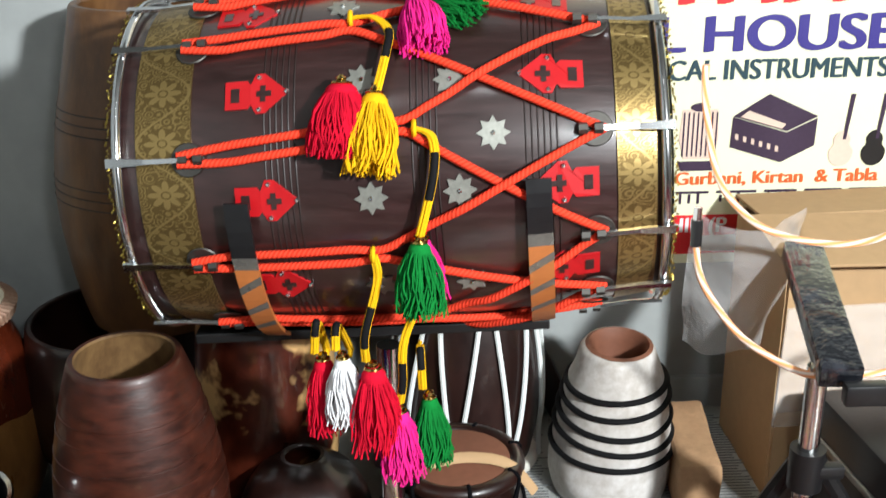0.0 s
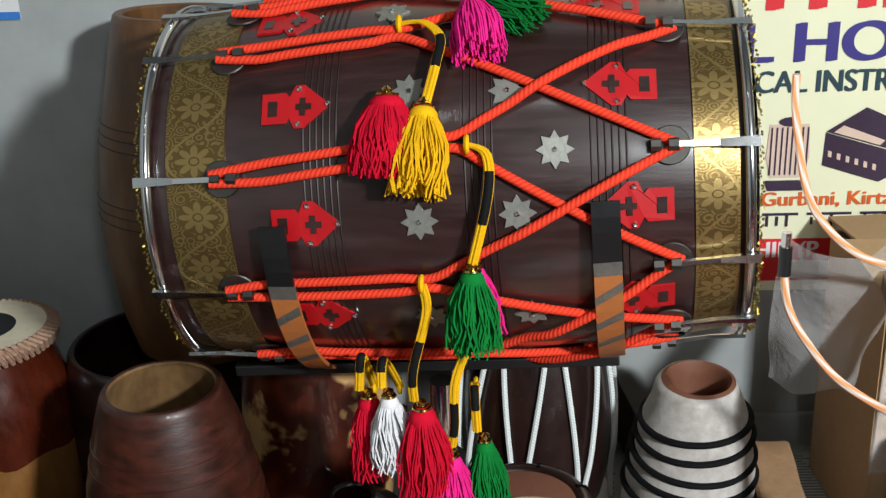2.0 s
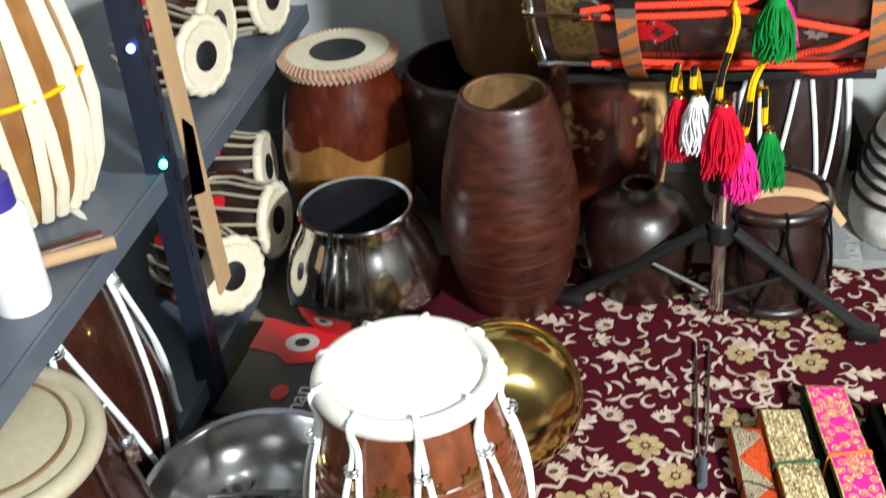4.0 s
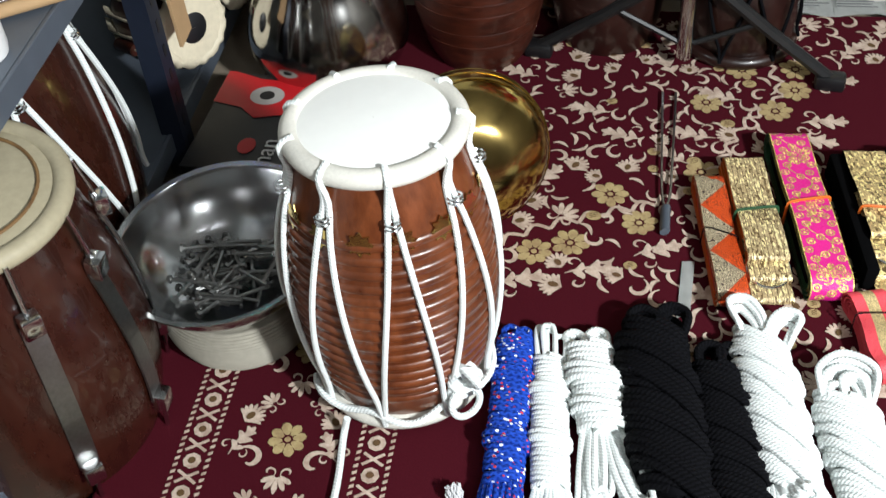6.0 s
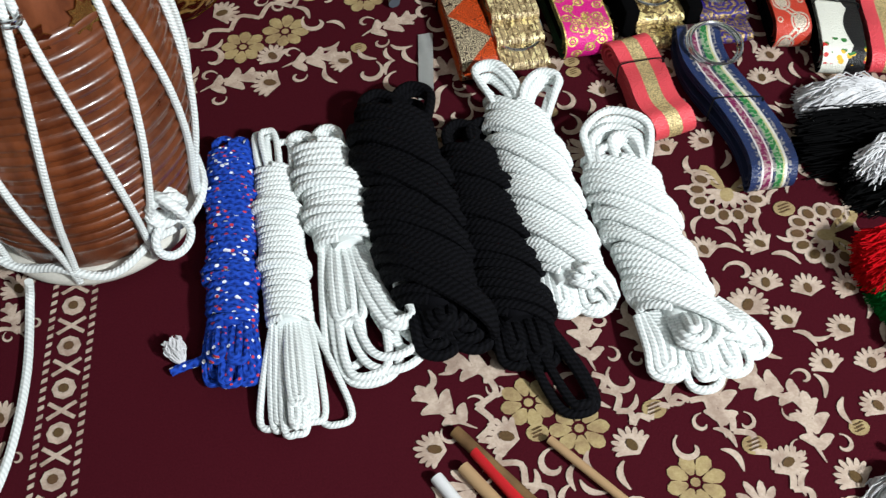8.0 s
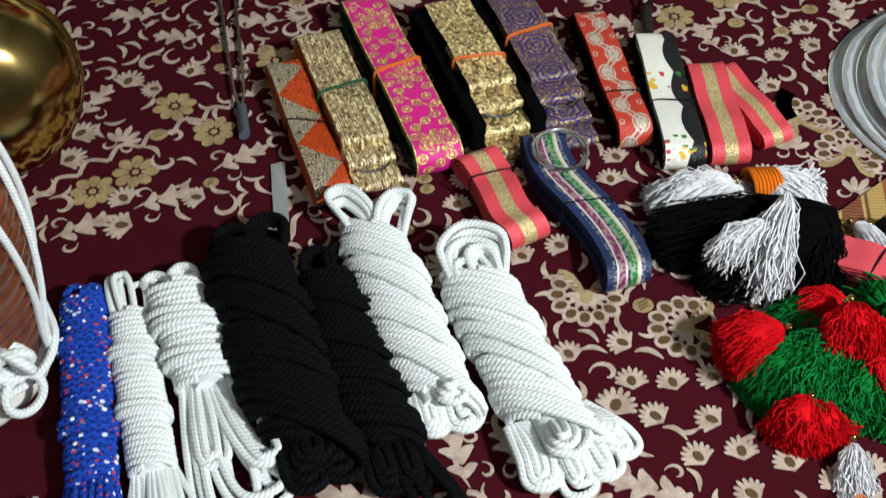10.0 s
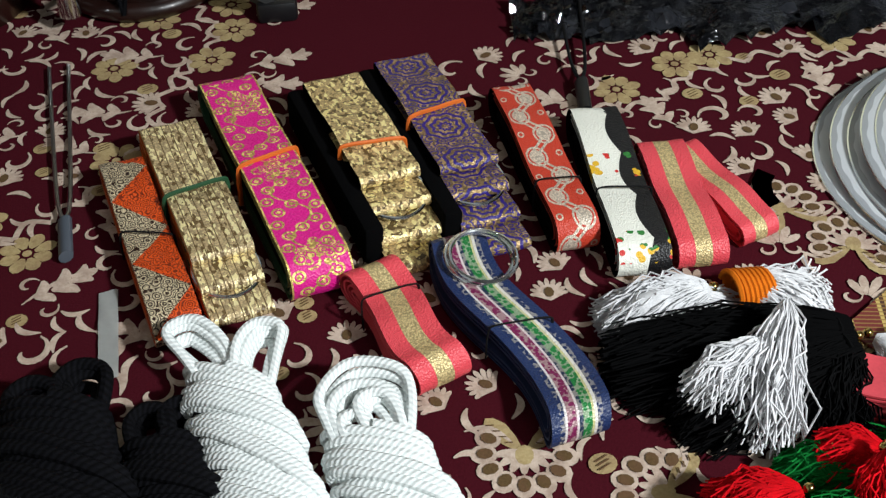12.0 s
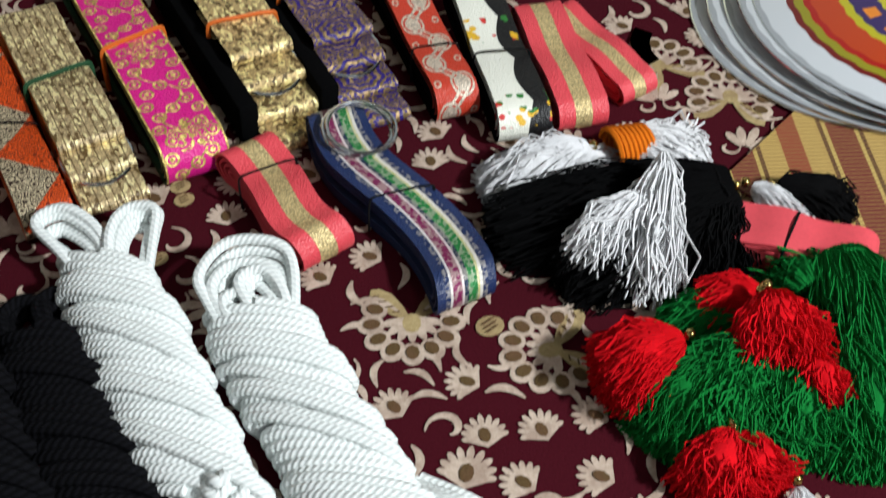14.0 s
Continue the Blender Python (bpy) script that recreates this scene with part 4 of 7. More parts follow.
for hooks, ue, uh, s in ((HL, U0, 0.175, -1), (HR, U1, 0.875, 1)):
    for d in hooks:
        # flat hook over the hoop, bolt and nut
        bm = bmesh.new()
        ub = ue - s * 0.0
        p0, p1 = on(ue, d, 0.018) + AX * s * 0.004, on(uh, d, 0.012)
        mid = on((ue * 0.55 + uh * 0.45), d, 0.013)
        side = (on(ue, d + 3, 0.018) - on(ue, d - 3, 0.018)).normalized()
        for a, b, wa, wb in ((p0, mid, 0.0055, 0.0035), (mid, p1, 0.0028, 0.0028)):
            out = (a - (A + AX * (a - A).dot(AX))).normalized() * 0.0022
            q = [a + side * wa + out, a - side * wa + out, b - side * wb + out, b + side * wb + out, a + side * wa - out, a - side * wa - out, b - side * wb - out, b + side * wb - out]
            v = [bm.verts.new(x) for x in q]
            for f in ((0, 1, 2, 3), (7, 6, 5, 4), (0, 4, 5, 1), (1, 5, 6, 2), (2, 6, 7, 3), (3, 7, 4, 0)):
                bm.faces.new([v[i] for i in f])
        hook = part("tuning_hook", bm, M["steel"], dhol, "chromed tuning hook", False)
        bm = bmesh.new()
        for k in (0.0, 0.016):
            pc = on(uh - s * k / DL * 1.1, d, 0.012)
            lathe(bm, [(0.0005, -0.005), (0.0066, -0.005), (0.0066, 0.005), (0.0005, 0.005)], 6, Matrix.Translation(pc) @ Matrix((FR, UP, AX)).transposed().to_4x4())
        part("nut", bm, M["darksteel"], hook, "", False)
        bm = bmesh.new()
        lathe(bm, [(0.0005, 0.0014), (0.019, 0.0014), (0.020, 0.0), (0.019, -0.001)], 24, Matrix.Translation(on(uh - s * 0.005, d, 0.003)) @ (on(uh, d, 1) - on(uh, d, 0)).to_track_quat("Z", "Y").to_matrix().to_4x4())
        part("washer", bm, M["darksteel"], hook)
# lacing: pairs of rope from the far hooks, gathered, then parted to the near hooks
TIES = {113: (0.40, 112), 78: (0.41, 86), 56: (0.46, 60), 19: (0.55, 26), -15: (0.50, -13), -49: (0.55, -50), -84: (0.5, -86)}
FORK = {113: (116, 89), 78: (89, 61), 56: (89, 23), 19: (61, -11), -15: (23, -38), -49: (-11, -72), -84: (-38, -72)}
for d, (tu, td) in TIES.items():
    for k, goal in zip((1, -1), FORK[d]):
        pts = [on(0.165, d + k * 1.2, 0.012)]
        for i in range(1, 7):
            t = i / 6
            pts.append(on(0.185 + (tu - 0.185) * t, d + (td - d) * t + k * (2.4 if t < 0.9 else 1.6), 0.0065))
        for i in range(1, 9):
            t = i / 8
            pts.append(on(tu + (0.885 - tu) * t, td + (goal - td) * t + k * 1.2 * (1 - t), 0.0065 + (0.008 if k > 0 and 0.3 < t < 0.8 else 0) * math.sin(math.pi * t)))
        bm = bmesh.new()
        tube(bm, bezier(pts, 4), 0.0050, 10)
        part("lacing_rope", bm, M["ropeorange"], dhol, "orange-red braided rope")
# red plates with cut-outs, and silver stars, each with pins
SPADE = [(-0.036, 0.018), (-0.010, 0.018), (-0.006, 0.013), (0.000, 0.026), (0.010, 0.026), (0.038, 0.002), (0.010, -0.022), (0.000, -0.022), (-0.006, -0.011), (-0.010, -0.016), (-0.036, -0.016)]
for u, d, flip in ((0.30, 38, 1), (0.31, 5, 1), (0.31, -26, 1), (0.27, 71, 1), (0.80, 41, -1), (0.82, 6, -1), (0.78, 73, -1), (0.82, -26, -1)):
    bm = bmesh.new()
    onto(bm, SPADE, u, d, 0.0026, flip)
    pl = part("red_plate", bm, M["redplate"], dhol, "red metal plate with cut-outs", False)
    bm = bmesh.new()
    onto(bm, [(-0.029, 0.009), (-0.019, 0.009), (-0.019, -0.008), (-0.029, -0.008)], u, d, 0.0030, flip)
    part("cut_out", bm, M["dholwood"], pl, "", False)
    bm = bmesh.new()
    onto(bm, [(0.001, 0.0045), (0.0055, 0.0045), (0.0055, 0.011), (0.0115, 0.011), (0.0115, 0.0045), (0.018, 0.0045), (0.018, -0.002), (0.0115, -0.002), (0.0115, -0.0085), (0.0055, -0.0085), (0.0055, -0.002), (0.001, -0.002)], u, d, 0.0030, flip)
    part("cut_out", bm, M["dholwood"], pl, "", False)
    for x, y in ((0.004, 0.021), (0.004, -0.018), (0.036, 0.002)):
        bm = bmesh.new()
        bmesh.ops.create_icosphere(bm, subdivisions=1, radius=0.0034, matrix=Matrix.Translation(on(u + flip * x / DL, d + math.degrees(y / rad(u)), 0.003)))
        part("pin", bm, M["steel"], pl)
for u, d in ((0.48, 41), (0.63, 40), (0.49, 5), (0.64, 6), (0.70, 23), (0.44, 72), (0.60, 72), (0.49, -27), (0.65, -28)):
    bm = bmesh.new()
    onto(bm, [((0.0195 if i % 2 == 0 else 0.0125) * math.cos(math.pi * i / 8), (0.0195 if i % 2 == 0 else 0.0125) * math.sin(math.pi * i / 8)) for i in range(16)], u, d, 0.0026)
    st = part("silver_star", bm, M["silver"], dhol, "silver foil star", False)
    bm = bmesh.new()
    bmesh.ops.create_icosphere(bm, subdivisions=1, radius=0.0032, matrix=Matrix.Translation(on(u, d, 0.003)))
    part("pin", bm, M["steel"], st)

# stand: plate, two upright brackets with taped tops, pole, three legs
stand = thing("drum_stand", "black steel drum stand with a chromed pole and taped brackets", "stand", pose(-0.012, 1.335, 0))
to = stand.matrix_world.inverted()
bm = bmesh.new()
box(bm, (0.47, 0.12, 0.014), to @ Matrix.Translation((-0.030, 1.400, 0.466)) @ pose(0, 0, 0, 0, -3, -4), 0.002)
part("plate", bm, M["blackiron"], stand, "black steel cradle plate", False)
for u, d0, d1 in ((0.262, 6, -62), (0.772, 9, -58)):
    for nm, i0, i1, mk, lab in (("bracket_tip", 0, 4, "black", "black rubber bracket tip"), ("tape", 4, 5, "tapesilver", "torn silver tape"), ("bracket", 5, 16, "orangetape", "steel bracket wound with orange tape")):
        bm = bmesh.new()
        rows = []
        for i in range(i0, i1 + 1):
            dd = d0 + (d1 - d0) * i / 16
            rows.append([bm.verts.new(to @ on(u + w / DL, dd, l)) for w, l in ((-0.0145, 0.014), (-0.0145, 0.019), (0.0145, 0.019), (0.0145, 0.014))])
        for p, q in zip(rows, rows[1:]):
            for j in range(4):
                bm.faces.new((p[j], p[(j + 1) % 4], q[(j + 1) % 4], q[j]))
        bm.faces.new(rows[0])
        bm.faces.new(rows[-1])
        part(nm, bm, M[mk], stand, lab, False)
    bm = bmesh.new()
    for k in range(3):
        for i in range(1):
            da = d0 + (d1 - d0) * (0.42 + 0.16 * k)
            q = [to @ on(u + w / DL, da + s, 0.0194) for w, s in ((-0.0148, 0), (0.0148, 5), (0.0148, 2), (-0.0148, -3))]
            poly(bm, q)
    part("tape_stripe", bm, M["tapesilver"], stand, "silver stripes of tape", False)
bm = bmesh.new()
lathe(bm, [(0.0005, 0.03), (0.013, 0.03), (0.013, 0.20), (0.016, 0.20), (0.016, 0.45), (0.0005, 0.45)], 24)
part("pole", bm, M["steel"], stand, "chromed pole")
bm = bmesh.new()
lathe(bm, [(0.016, 0.27), (0.026, 0.27), (0.026, 0.345), (0.016, 0.345)], 24)
part("collar", bm, M["black"], stand, "black plastic clamp collar")
bm = bmesh.new()
lathe(bm, [(0.013, 0.17), (0.022, 0.17), (0.022, 0.205), (0.013, 0.205)], 24)
part("collar", bm, M["black"], stand, "black plastic clamp collar")
for fx, fy in ((0.245, -0.035), (-0.255, 0.035), (0.02, 0.33)):
    bm = bmesh.new()
    d = Vector((fx, fy, 0))
    tube(bm, [d.normalized() * 0.022 + Vector((0, 0, 0.19)), d * 0.55 + Vector((0, 0, 0.10)), d + Vector((0, 0, 0.018))], 0.011, 8)
    leg = part("leg", bm, M["blackiron"], stand, "black tubular leg")
    bm = bmesh.new()
    box(bm, (0.05, 0.03, 0.028), Matrix.Translation(d + Vector((0, 0, 0.014))) @ Matrix.Rotation(math.atan2(fy, fx), 4, "Z"), 0.006)
    part("rubber_foot", bm, M["black"], leg)
    bm = bmesh.new()
    tube(bm, [Vector((0, 0, 0.06)) + d.normalized() * 0.014, d * 0.5 + Vector((0, 0, 0.115))], 0.005, 6)
    part("strut", bm, M["blackiron"], leg)

# tassels that hang from the lacing
HANG = [
    ("red", "woolred", "yellow", on(0.485, 40, 0.03) + Vector((-0.021, 0, -0.016)), (-0.02, -0.30, -1), 0.076, 0.036, 480),
    ("yellow", "woolyellow", "yellow", on(0.56, 38, 0.03) + Vector((-0.034, 0, -0.022)), (-0.1, -0.5, -1), 0.085, 0.030, 170),
    ("pink", "woolpink", "yellow", on(0.59, 70, 0.03) + Vector((-0.010, -0.012, -0.014)), (0.12, -0.75, -0.6), 0.074, 0.029, 170),
    ("green", "woolgreen", "yellow", on(0.625, 80, 0.024) + Vector((-0.034, -0.014, -0.010)), (0.75, -0.55, -0.35), 0.085, 0.026, 140),
    ("green", "woolgreen", "yellow", on(0.585, -3, 0.024) + Vector((-0.010, 0, -0.020)), (0.0, -0.12, -1), 0.082, 0.026, 160),
    ("pink", "woolpink", "yellow", on(0.615, 1, 0.016) + Vector((-0.026, 0, -0.036)), (0.10, -0.02, -1), 0.072, 0.019, 110),
]
for x, y, z, mkey, L, sp in ((-0.035, 1.20, 0.492, "red", 0.118, 0.033), (-0.072, 1.215, 0.500, "whitewool", 0.092, 0.024), (-0.098, 1.24, 0.485, "red", 0.105, 0.027), (-0.005, 1.20, 0.432, "pink", 0.098, 0.027), (0.032, 1.215, 0.442, "green", 0.098, 0.024), (-0.062, 1.26, 0.455, "bluewool", 0.07, 0.018)):
    HANG.append((mkey.replace("wool", ""), "wool" + mkey, "yellow", Vector((x + 0.008, y, z - 0.008)), (0.03, -0.05, -1), L * 0.88, sp * 0.92, 160))
trng = random.Random(11)
for colour, mk, ck, top, way, L, sp, n in HANG:
    t = thing("tassel", f"{colour} wool tassel hanging from the drum lacing", "tassel", Matrix.Translation(top), "wool tassels on the big drum")
    part("threads", tassel_strands(trng, (0, 0, 0), way, L, sp, int(n * 1.6), 0.0011), M[mk], t)
    bm = bmesh.new()
    w = Vector(way).normalized()
    bmesh.ops.create_uvsphere(bm, u_segments=14, v_segments=8, radius=1, matrix=Matrix.Translation(w * L * 0.08) @ w.to_track_quat("Z", "Y").to_matrix().to_4x4() @ Matrix.Diagonal((sp * 0.52, sp * 0.52, L * 0.15, 1)))
    part("knot", bm, M[mk], t)
    bm = bmesh.new()
    torus(bm, sp * 0.30, 0.0022, Matrix.Translation(-w * L * 0.05) @ w.to_track_quat("Z", "Y").to_matrix().to_4x4(), 16, 6)
    lathe(bm, [(0.001, -0.006), (0.006, -0.003), (0.006, 0.003), (0.001, 0.006)], 10, Matrix.Translation(-w * (L * 0.1)))
    part("bead", bm, M["brasspot"], t, "gilt bead")
# yellow loops with black binding between lacing and tassels
LOOPS = [
    [on(0.46, 62, 0.012), on(0.50, 60, 0.02), on(0.53, 54, 0.022), on(0.527, 46, 0.024), on(0.56, 38, 0.03) + Vector((-0.032, 0, -0.016))],
    [on(0.57, 25, 0.012), on(0.60, 22, 0.018), on(0.600, 12, 0.022), on(0.585, -3, 0.024) + Vector((-0.010, 0, -0.012))],
    [on(0.41, 88, 0.012), on(0.47, 90, 0.018), on(0.53, 86, 0.018), on(0.59, 80, 0.024)],
    [on(0.485, -12, 0.012), on(0.488, -20, 0.02), Vector((-0.034, 1.19, 0.54)), Vector((-0.035, 1.197, 0.50))],
    [on(0.575, -24, 0.014), Vector((0.012, 1.195, 0.53)), Vector((0.008, 1.197, 0.47)), Vector((0.004, 1.2, 0.44))],
    [Vector((-0.09, 1.30, 0.462)), Vector((-0.095, 1.245, 0.53)), Vector((-0.10, 1.24, 0.49))],
    [Vector((-0.06, 1.30, 0.462)), Vector((-0.07, 1.235, 0.53)), Vector((-0.072, 1.217, 0.505))],
    [Vector((0.03, 1.30, 0.462)), Vector((0.03, 1.225, 0.50)), Vector((0.032, 1.215, 0.45))],
]
for pts in LOOPS:
    lp = thing("tassel_loop", "yellow cord loop bound with black thread", "cord", Matrix.Translation(pts[0]), "cord loops on the big drum")
    q = [p - pts[0] for p in bezier(pts, 8)]
    s = Vector((0.0032, 0, 0.0))
    for off in (-1, 0, 1):
        bm = bmesh.new()
        tube(bm, [p + s * off + Vector((0, -0.002 * (off == 0), 0)) for p in q], 0.0022, 6)
        part("cord", bm, M["woolyellow"], lp)
    k0, k1 = int(len(q) * 0.5), int(len(q) * 0.8)
    bm = bmesh.new()
    tube(bm, q[k0:k1], 0.0050, 10)
    part("binding", bm, M["threadblack"], lp, "black thread binding")
    bm = bmesh.new()
    torus(bm, 0.0075, 0.003, Matrix.Translation(q[0]) @ pose(0, 0, 0, 0, 90, 0), 14, 6)
    part("knot", bm, M["woolyellow"], lp)


# ---- shells and drums against the wall ----
def smooth_profile(keys, n=6):
    return [(p.x, p.y) for p in bezier([(r, z, 0) for r, z in keys], n)]


def wooden_shell(name, label, m, keys, material, inner, wall=0.012, lines=(), group=""):
    """A hollow turned shell, open at the top."""
    t = thing(name, label, "drum shell", m, group)
    bm = bmesh.new()
    prof = smooth_profile(keys, 6)
    top_r, top_z = prof[-1]
    rings = lathe(bm, prof + [(top_r - 0.003, top_z + 0.003), (top_r - wall + 0.002, top_z + 0.003)], 64)
    cap(bm, rings[0])
    part("shell", bm, material, t)
    bm = bmesh.new()
    ins = [(max(0.01, r - wall), z) for r, z in prof if z > top_z * 0.35]
    rings = lathe(bm, ins + [(top_r - wall + 0.002, top_z + 0.003)], 64)
    cap(bm, rings[0])
    part("inside", bm, inner, t, "raw wooden inside")
    for z, r in lines:
        bm = bmesh.new()
        torus(bm, r, 0.0009, Matrix.Translation((0, 0, z)), 64, 5)
        part("turned_line", bm, M["groove"] if name == "tall_shell" else material, t)
    return t


def radius_at(keys, z):
    pr = smooth_profile(keys, 6)
    for (r0, z0), (r1, z1) in zip(pr, pr[1:]):
        if z0 <= z <= z1:
            return r0 + (r1 - r0) * (z - z0) / max(1e-6, z1 - z0)
    return pr[-1][0]


K_BARREL = [(0.080, 0.0), (0.098, 0.04), (0.118, 0.13), (0.122, 0.20), (0.113, 0.28), (0.095, 0.36), (0.078, 0.415)]
wooden_shell("barrel_shell", "reddish brown turned wooden drum shell standing on the carpet", pose(-0.374, 1.388, 0, 0, 0, 40), K_BARREL, M["barrel"], M["barrelin"], 0.011, [(z, radius_at(K_BARREL, z) + 0.0002) for z in (0.07, 0.10, 0.14, 0.165, 0.20, 0.23, 0.26, 0.29, 0.325, 0.35)])
K_TALL = [(0.105, 0.0), (0.128, 0.08), (0.145, 0.20), (0.140, 0.31), (0.120, 0.42), (0.103, 0.51)]
K_BASE = [(0.10, 0.0), (0.15, 0.10), (0.158, 0.20), (0.14, 0.31)]
wooden_shell("dark_shell", "dark stained drum shell under a taller one", pose(-0.485, 1.735, 0), K_BASE, M["darkwood"], M["darkwood"])
wooden_shell("tall_shell", "tall brown wooden drum shell with turned lines", pose(-0.405, 1.735, 0.315, -3, 2, 0), K_TALL, M["tallwood"], M["tallwood"], 0.014, [(z, radius_at(K_TALL, z) + 0.0003) for z in (0.22, 0.235, 0.25, 0.33, 0.345, 0.36)])
K_BLOT = [(0.09, 0.0), (0.105, 0.10), (0.112, 0.22), (0.105, 0.34), (0.095, 0.42)]
wooden_shell("blotched_shell", "brown and tan blotched drum shell under the big drum", pose(-0.215, 1.60, 0), K_BLOT, M["blotched"], M["barrelin"])
K_SQUAT = [(0.085, 0.0), (0.098, 0.06), (0.100, 0.12), (0.078, 0.17), (0.045, 0.195), (0.036, 0.205)]
wooden_shell("squat_shell", "dark round-shouldered drum shell on the carpet", pose(-0.150, 1.455, 0), K_SQUAT, M["darkwood"], M["darkwood"], 0.01)


def laced_drum(name, label, m, keys, wood_m, rope_m, hooks=8, head=None, cord_r=0.0045, group="", rings=True, hoop=None):
    """A barrel drum with a skin on top and zigzag rope lacing."""
    t = thing(name, label, "drum", m, group)
    prof = smooth_profile(keys, 6)
    H, rt, rb = prof[-1][1], prof[-1][0], prof[0][0]
    bm = bmesh.new()
    r0 = lathe(bm, prof, 64)
    cap(bm, r0[0])
    part("shell", bm, wood_m, t)
    for z, rr in ((H, rt), (0.014, rb)):
        bm = bmesh.new()
        torus(bm, rr + 0.008, 0.0125, Matrix.Translation((0, 0, z)), 64, 12)
        part("wound_hoop", bm, hoop or M["ringwhite"], t, "wound hoop")
    bm = bmesh.new()
    lathe(bm, [(0.0005, H + 0.0105), (rt - 0.012, H + 0.0100), (rt + 0.004, H + 0.006)], 64)
    part("skin", bm, head or M["white"], t, "taut white drum skin")
    n = hooks
    for i in range(n):
        a0, a1 = 2 * math.pi * i / n, 2 * math.pi * (i + 0.5) / n
        for sgn in (1, -1):
            a2 = a0 + sgn * math.pi / n
            pts = [(math.cos(a0) * (rt + 0.004), math.sin(a0) * (rt + 0.004), H + 0.013), (math.cos(a0) * (rt + 0.022), math.sin(a0) * (rt + 0.022), H + 0.003), (math.cos(a0 + sgn * 0.03) * (rt + 0.016), math.sin(a0 + sgn * 0.03) * (rt + 0.016), H - 0.035)]
            for k in range(1, 8):
                q = k / 8
                z = (H - 0.035) * (1 - q) + 0.025 * q
                a = a0 + sgn * 0.03 + (a2 - a0 - sgn * 0.03) * q
                r = radius_at(keys, z) + cord_r + 0.002
                pts.append((math.cos(a) * r, math.sin(a) * r, z))
            pts.append((math.cos(a2) * (rb + 0.021), math.sin(a2) * (rb + 0.021), 0.018))
            bm = bmesh.new()
            tube(bm, bezier(pts, 3), cord_r, 8)
            part("lacing", bm, rope_m, t)
        if rings:
            zr = H - 0.055
            bm = bmesh.new()
            r = radius_at(keys, zr) + 0.008
            for k in range(2):
                torus(bm, 0.0085, 0.0016, Matrix.Translation((math.cos(a0) * r, math.sin(a0) * r, zr + 0.006 * k)), 16, 6)
            part("tuning_ring", bm, M["steel"], t, "small steel tuning ring")
    return t


K_DHOLAK = [(0.098, 0.0), (0.110, 0.035), (0.128, 0.12), (0.134, 0.20), (0.127, 0.28), (0.108, 0.36), (0.090, 0.415)]
dk = laced_drum("hand_drum", "orange-brown turned hand drum with white rope lacing on the carpet", pose(-0.392, 0.632, 0.002, -2, 0, 8), K_DHOLAK, M["dholakwood"], M["ropewhite"], 9, None, 0.0040)
for k in range(15):
    z = 0.07 + 0.0185 * k
    bm = bmesh.new()
    torus(bm, radius_at(K_DHOLAK, z) - 0.0042, 0.0078, Matrix.Translation((0, 0, z)), 64, 10)
    part("turned_rib", bm, M["dholakwood"], dk)
for k in range(8):
    a = -math.pi / 2 + 0.42 * (k - 3.4)
    z = 0.335
    r = radius_at(K_DHOLAK, z) + 0.0012
    bm = bmesh.new()
    m = Matrix.Translation((r * math.cos(a), r * math.sin(a), z)) @ Matrix.Rotation(a - math.pi / 2, 4, "Z") @ pose(0, 0, 0, -80 + 180, 0, 0)
    f = poly(bm, [m @ Vector(((0.017 if i % 2 == 0 else 0.011) * math.cos(math.pi * i / 8), (0.017 if i % 2 == 0 else 0.011) * math.sin(math.pi * i / 8), 0)) for i in range(16)])
    g = bmesh.ops.extrude_face_region(bm, geom=[f])
    bmesh.ops.translate(bm, vec=(0.0015 * math.cos(a), 0.0015 * math.sin(a), 0), verts=[v for v in g["geom"] if isinstance(v, bmesh.types.BMVert)])
    st = part("brass_star", bm, M["brasspot"], dk, "brass star", False)
# rope round the foot with a knot and its loose end
bm = bmesh.new()
pts = []
for i in range(40):
    a = math.radians(200 + 190 * i / 39)
    r = 0.122 + 0.006 * math.sin(i * 0.5)
    pts.append((r * math.cos(a), r * math.sin(a), 0.035 + 0.004 * math.sin(i * 0.7) + (0.09 * ((i - 28) / 11) ** 2 if i > 28 else 0)))
tube(bm, pts, 0.0048, 8)
part("foot_rope", bm, M["ropewhite"], dk)
bm = bmesh.new()
kn = Vector((0.083, -0.098, 0.085))
for j in range(3):
    torus(bm, 0.017, 0.0055, Matrix.Translation(kn + Vector((0.004 * j, -0.005 * j, 0.006 * j))) @ pose(0, 0, 0, 60 + 50 * j, 35 * j, 20), 24, 8)
torus(bm, 0.021, 0.0048, Matrix.Translation(kn + Vector((0.002, -0.012, -0.035))) @ pose(0, 0, 0, 75, 10, 30), 24, 8)
part("rope_knot", bm, M["ropewhite"], dk, "white rope knot")
bm = bmesh.new()
tube(bm, bezier([(-0.446, 0.512, 0.035), (-0.452, 0.500, 0.008), (-0.446, 0.416, 0.006), (-0.452, 0.327, 0.006), (-0.470, 0.262, 0.006), (-0.50, 0.19, 0.006)], 8), 0.0048, 8)
tagged(part("loose_rope", bm, M["ropewhite"]), "loose white rope end lying on the carpet", "rope")

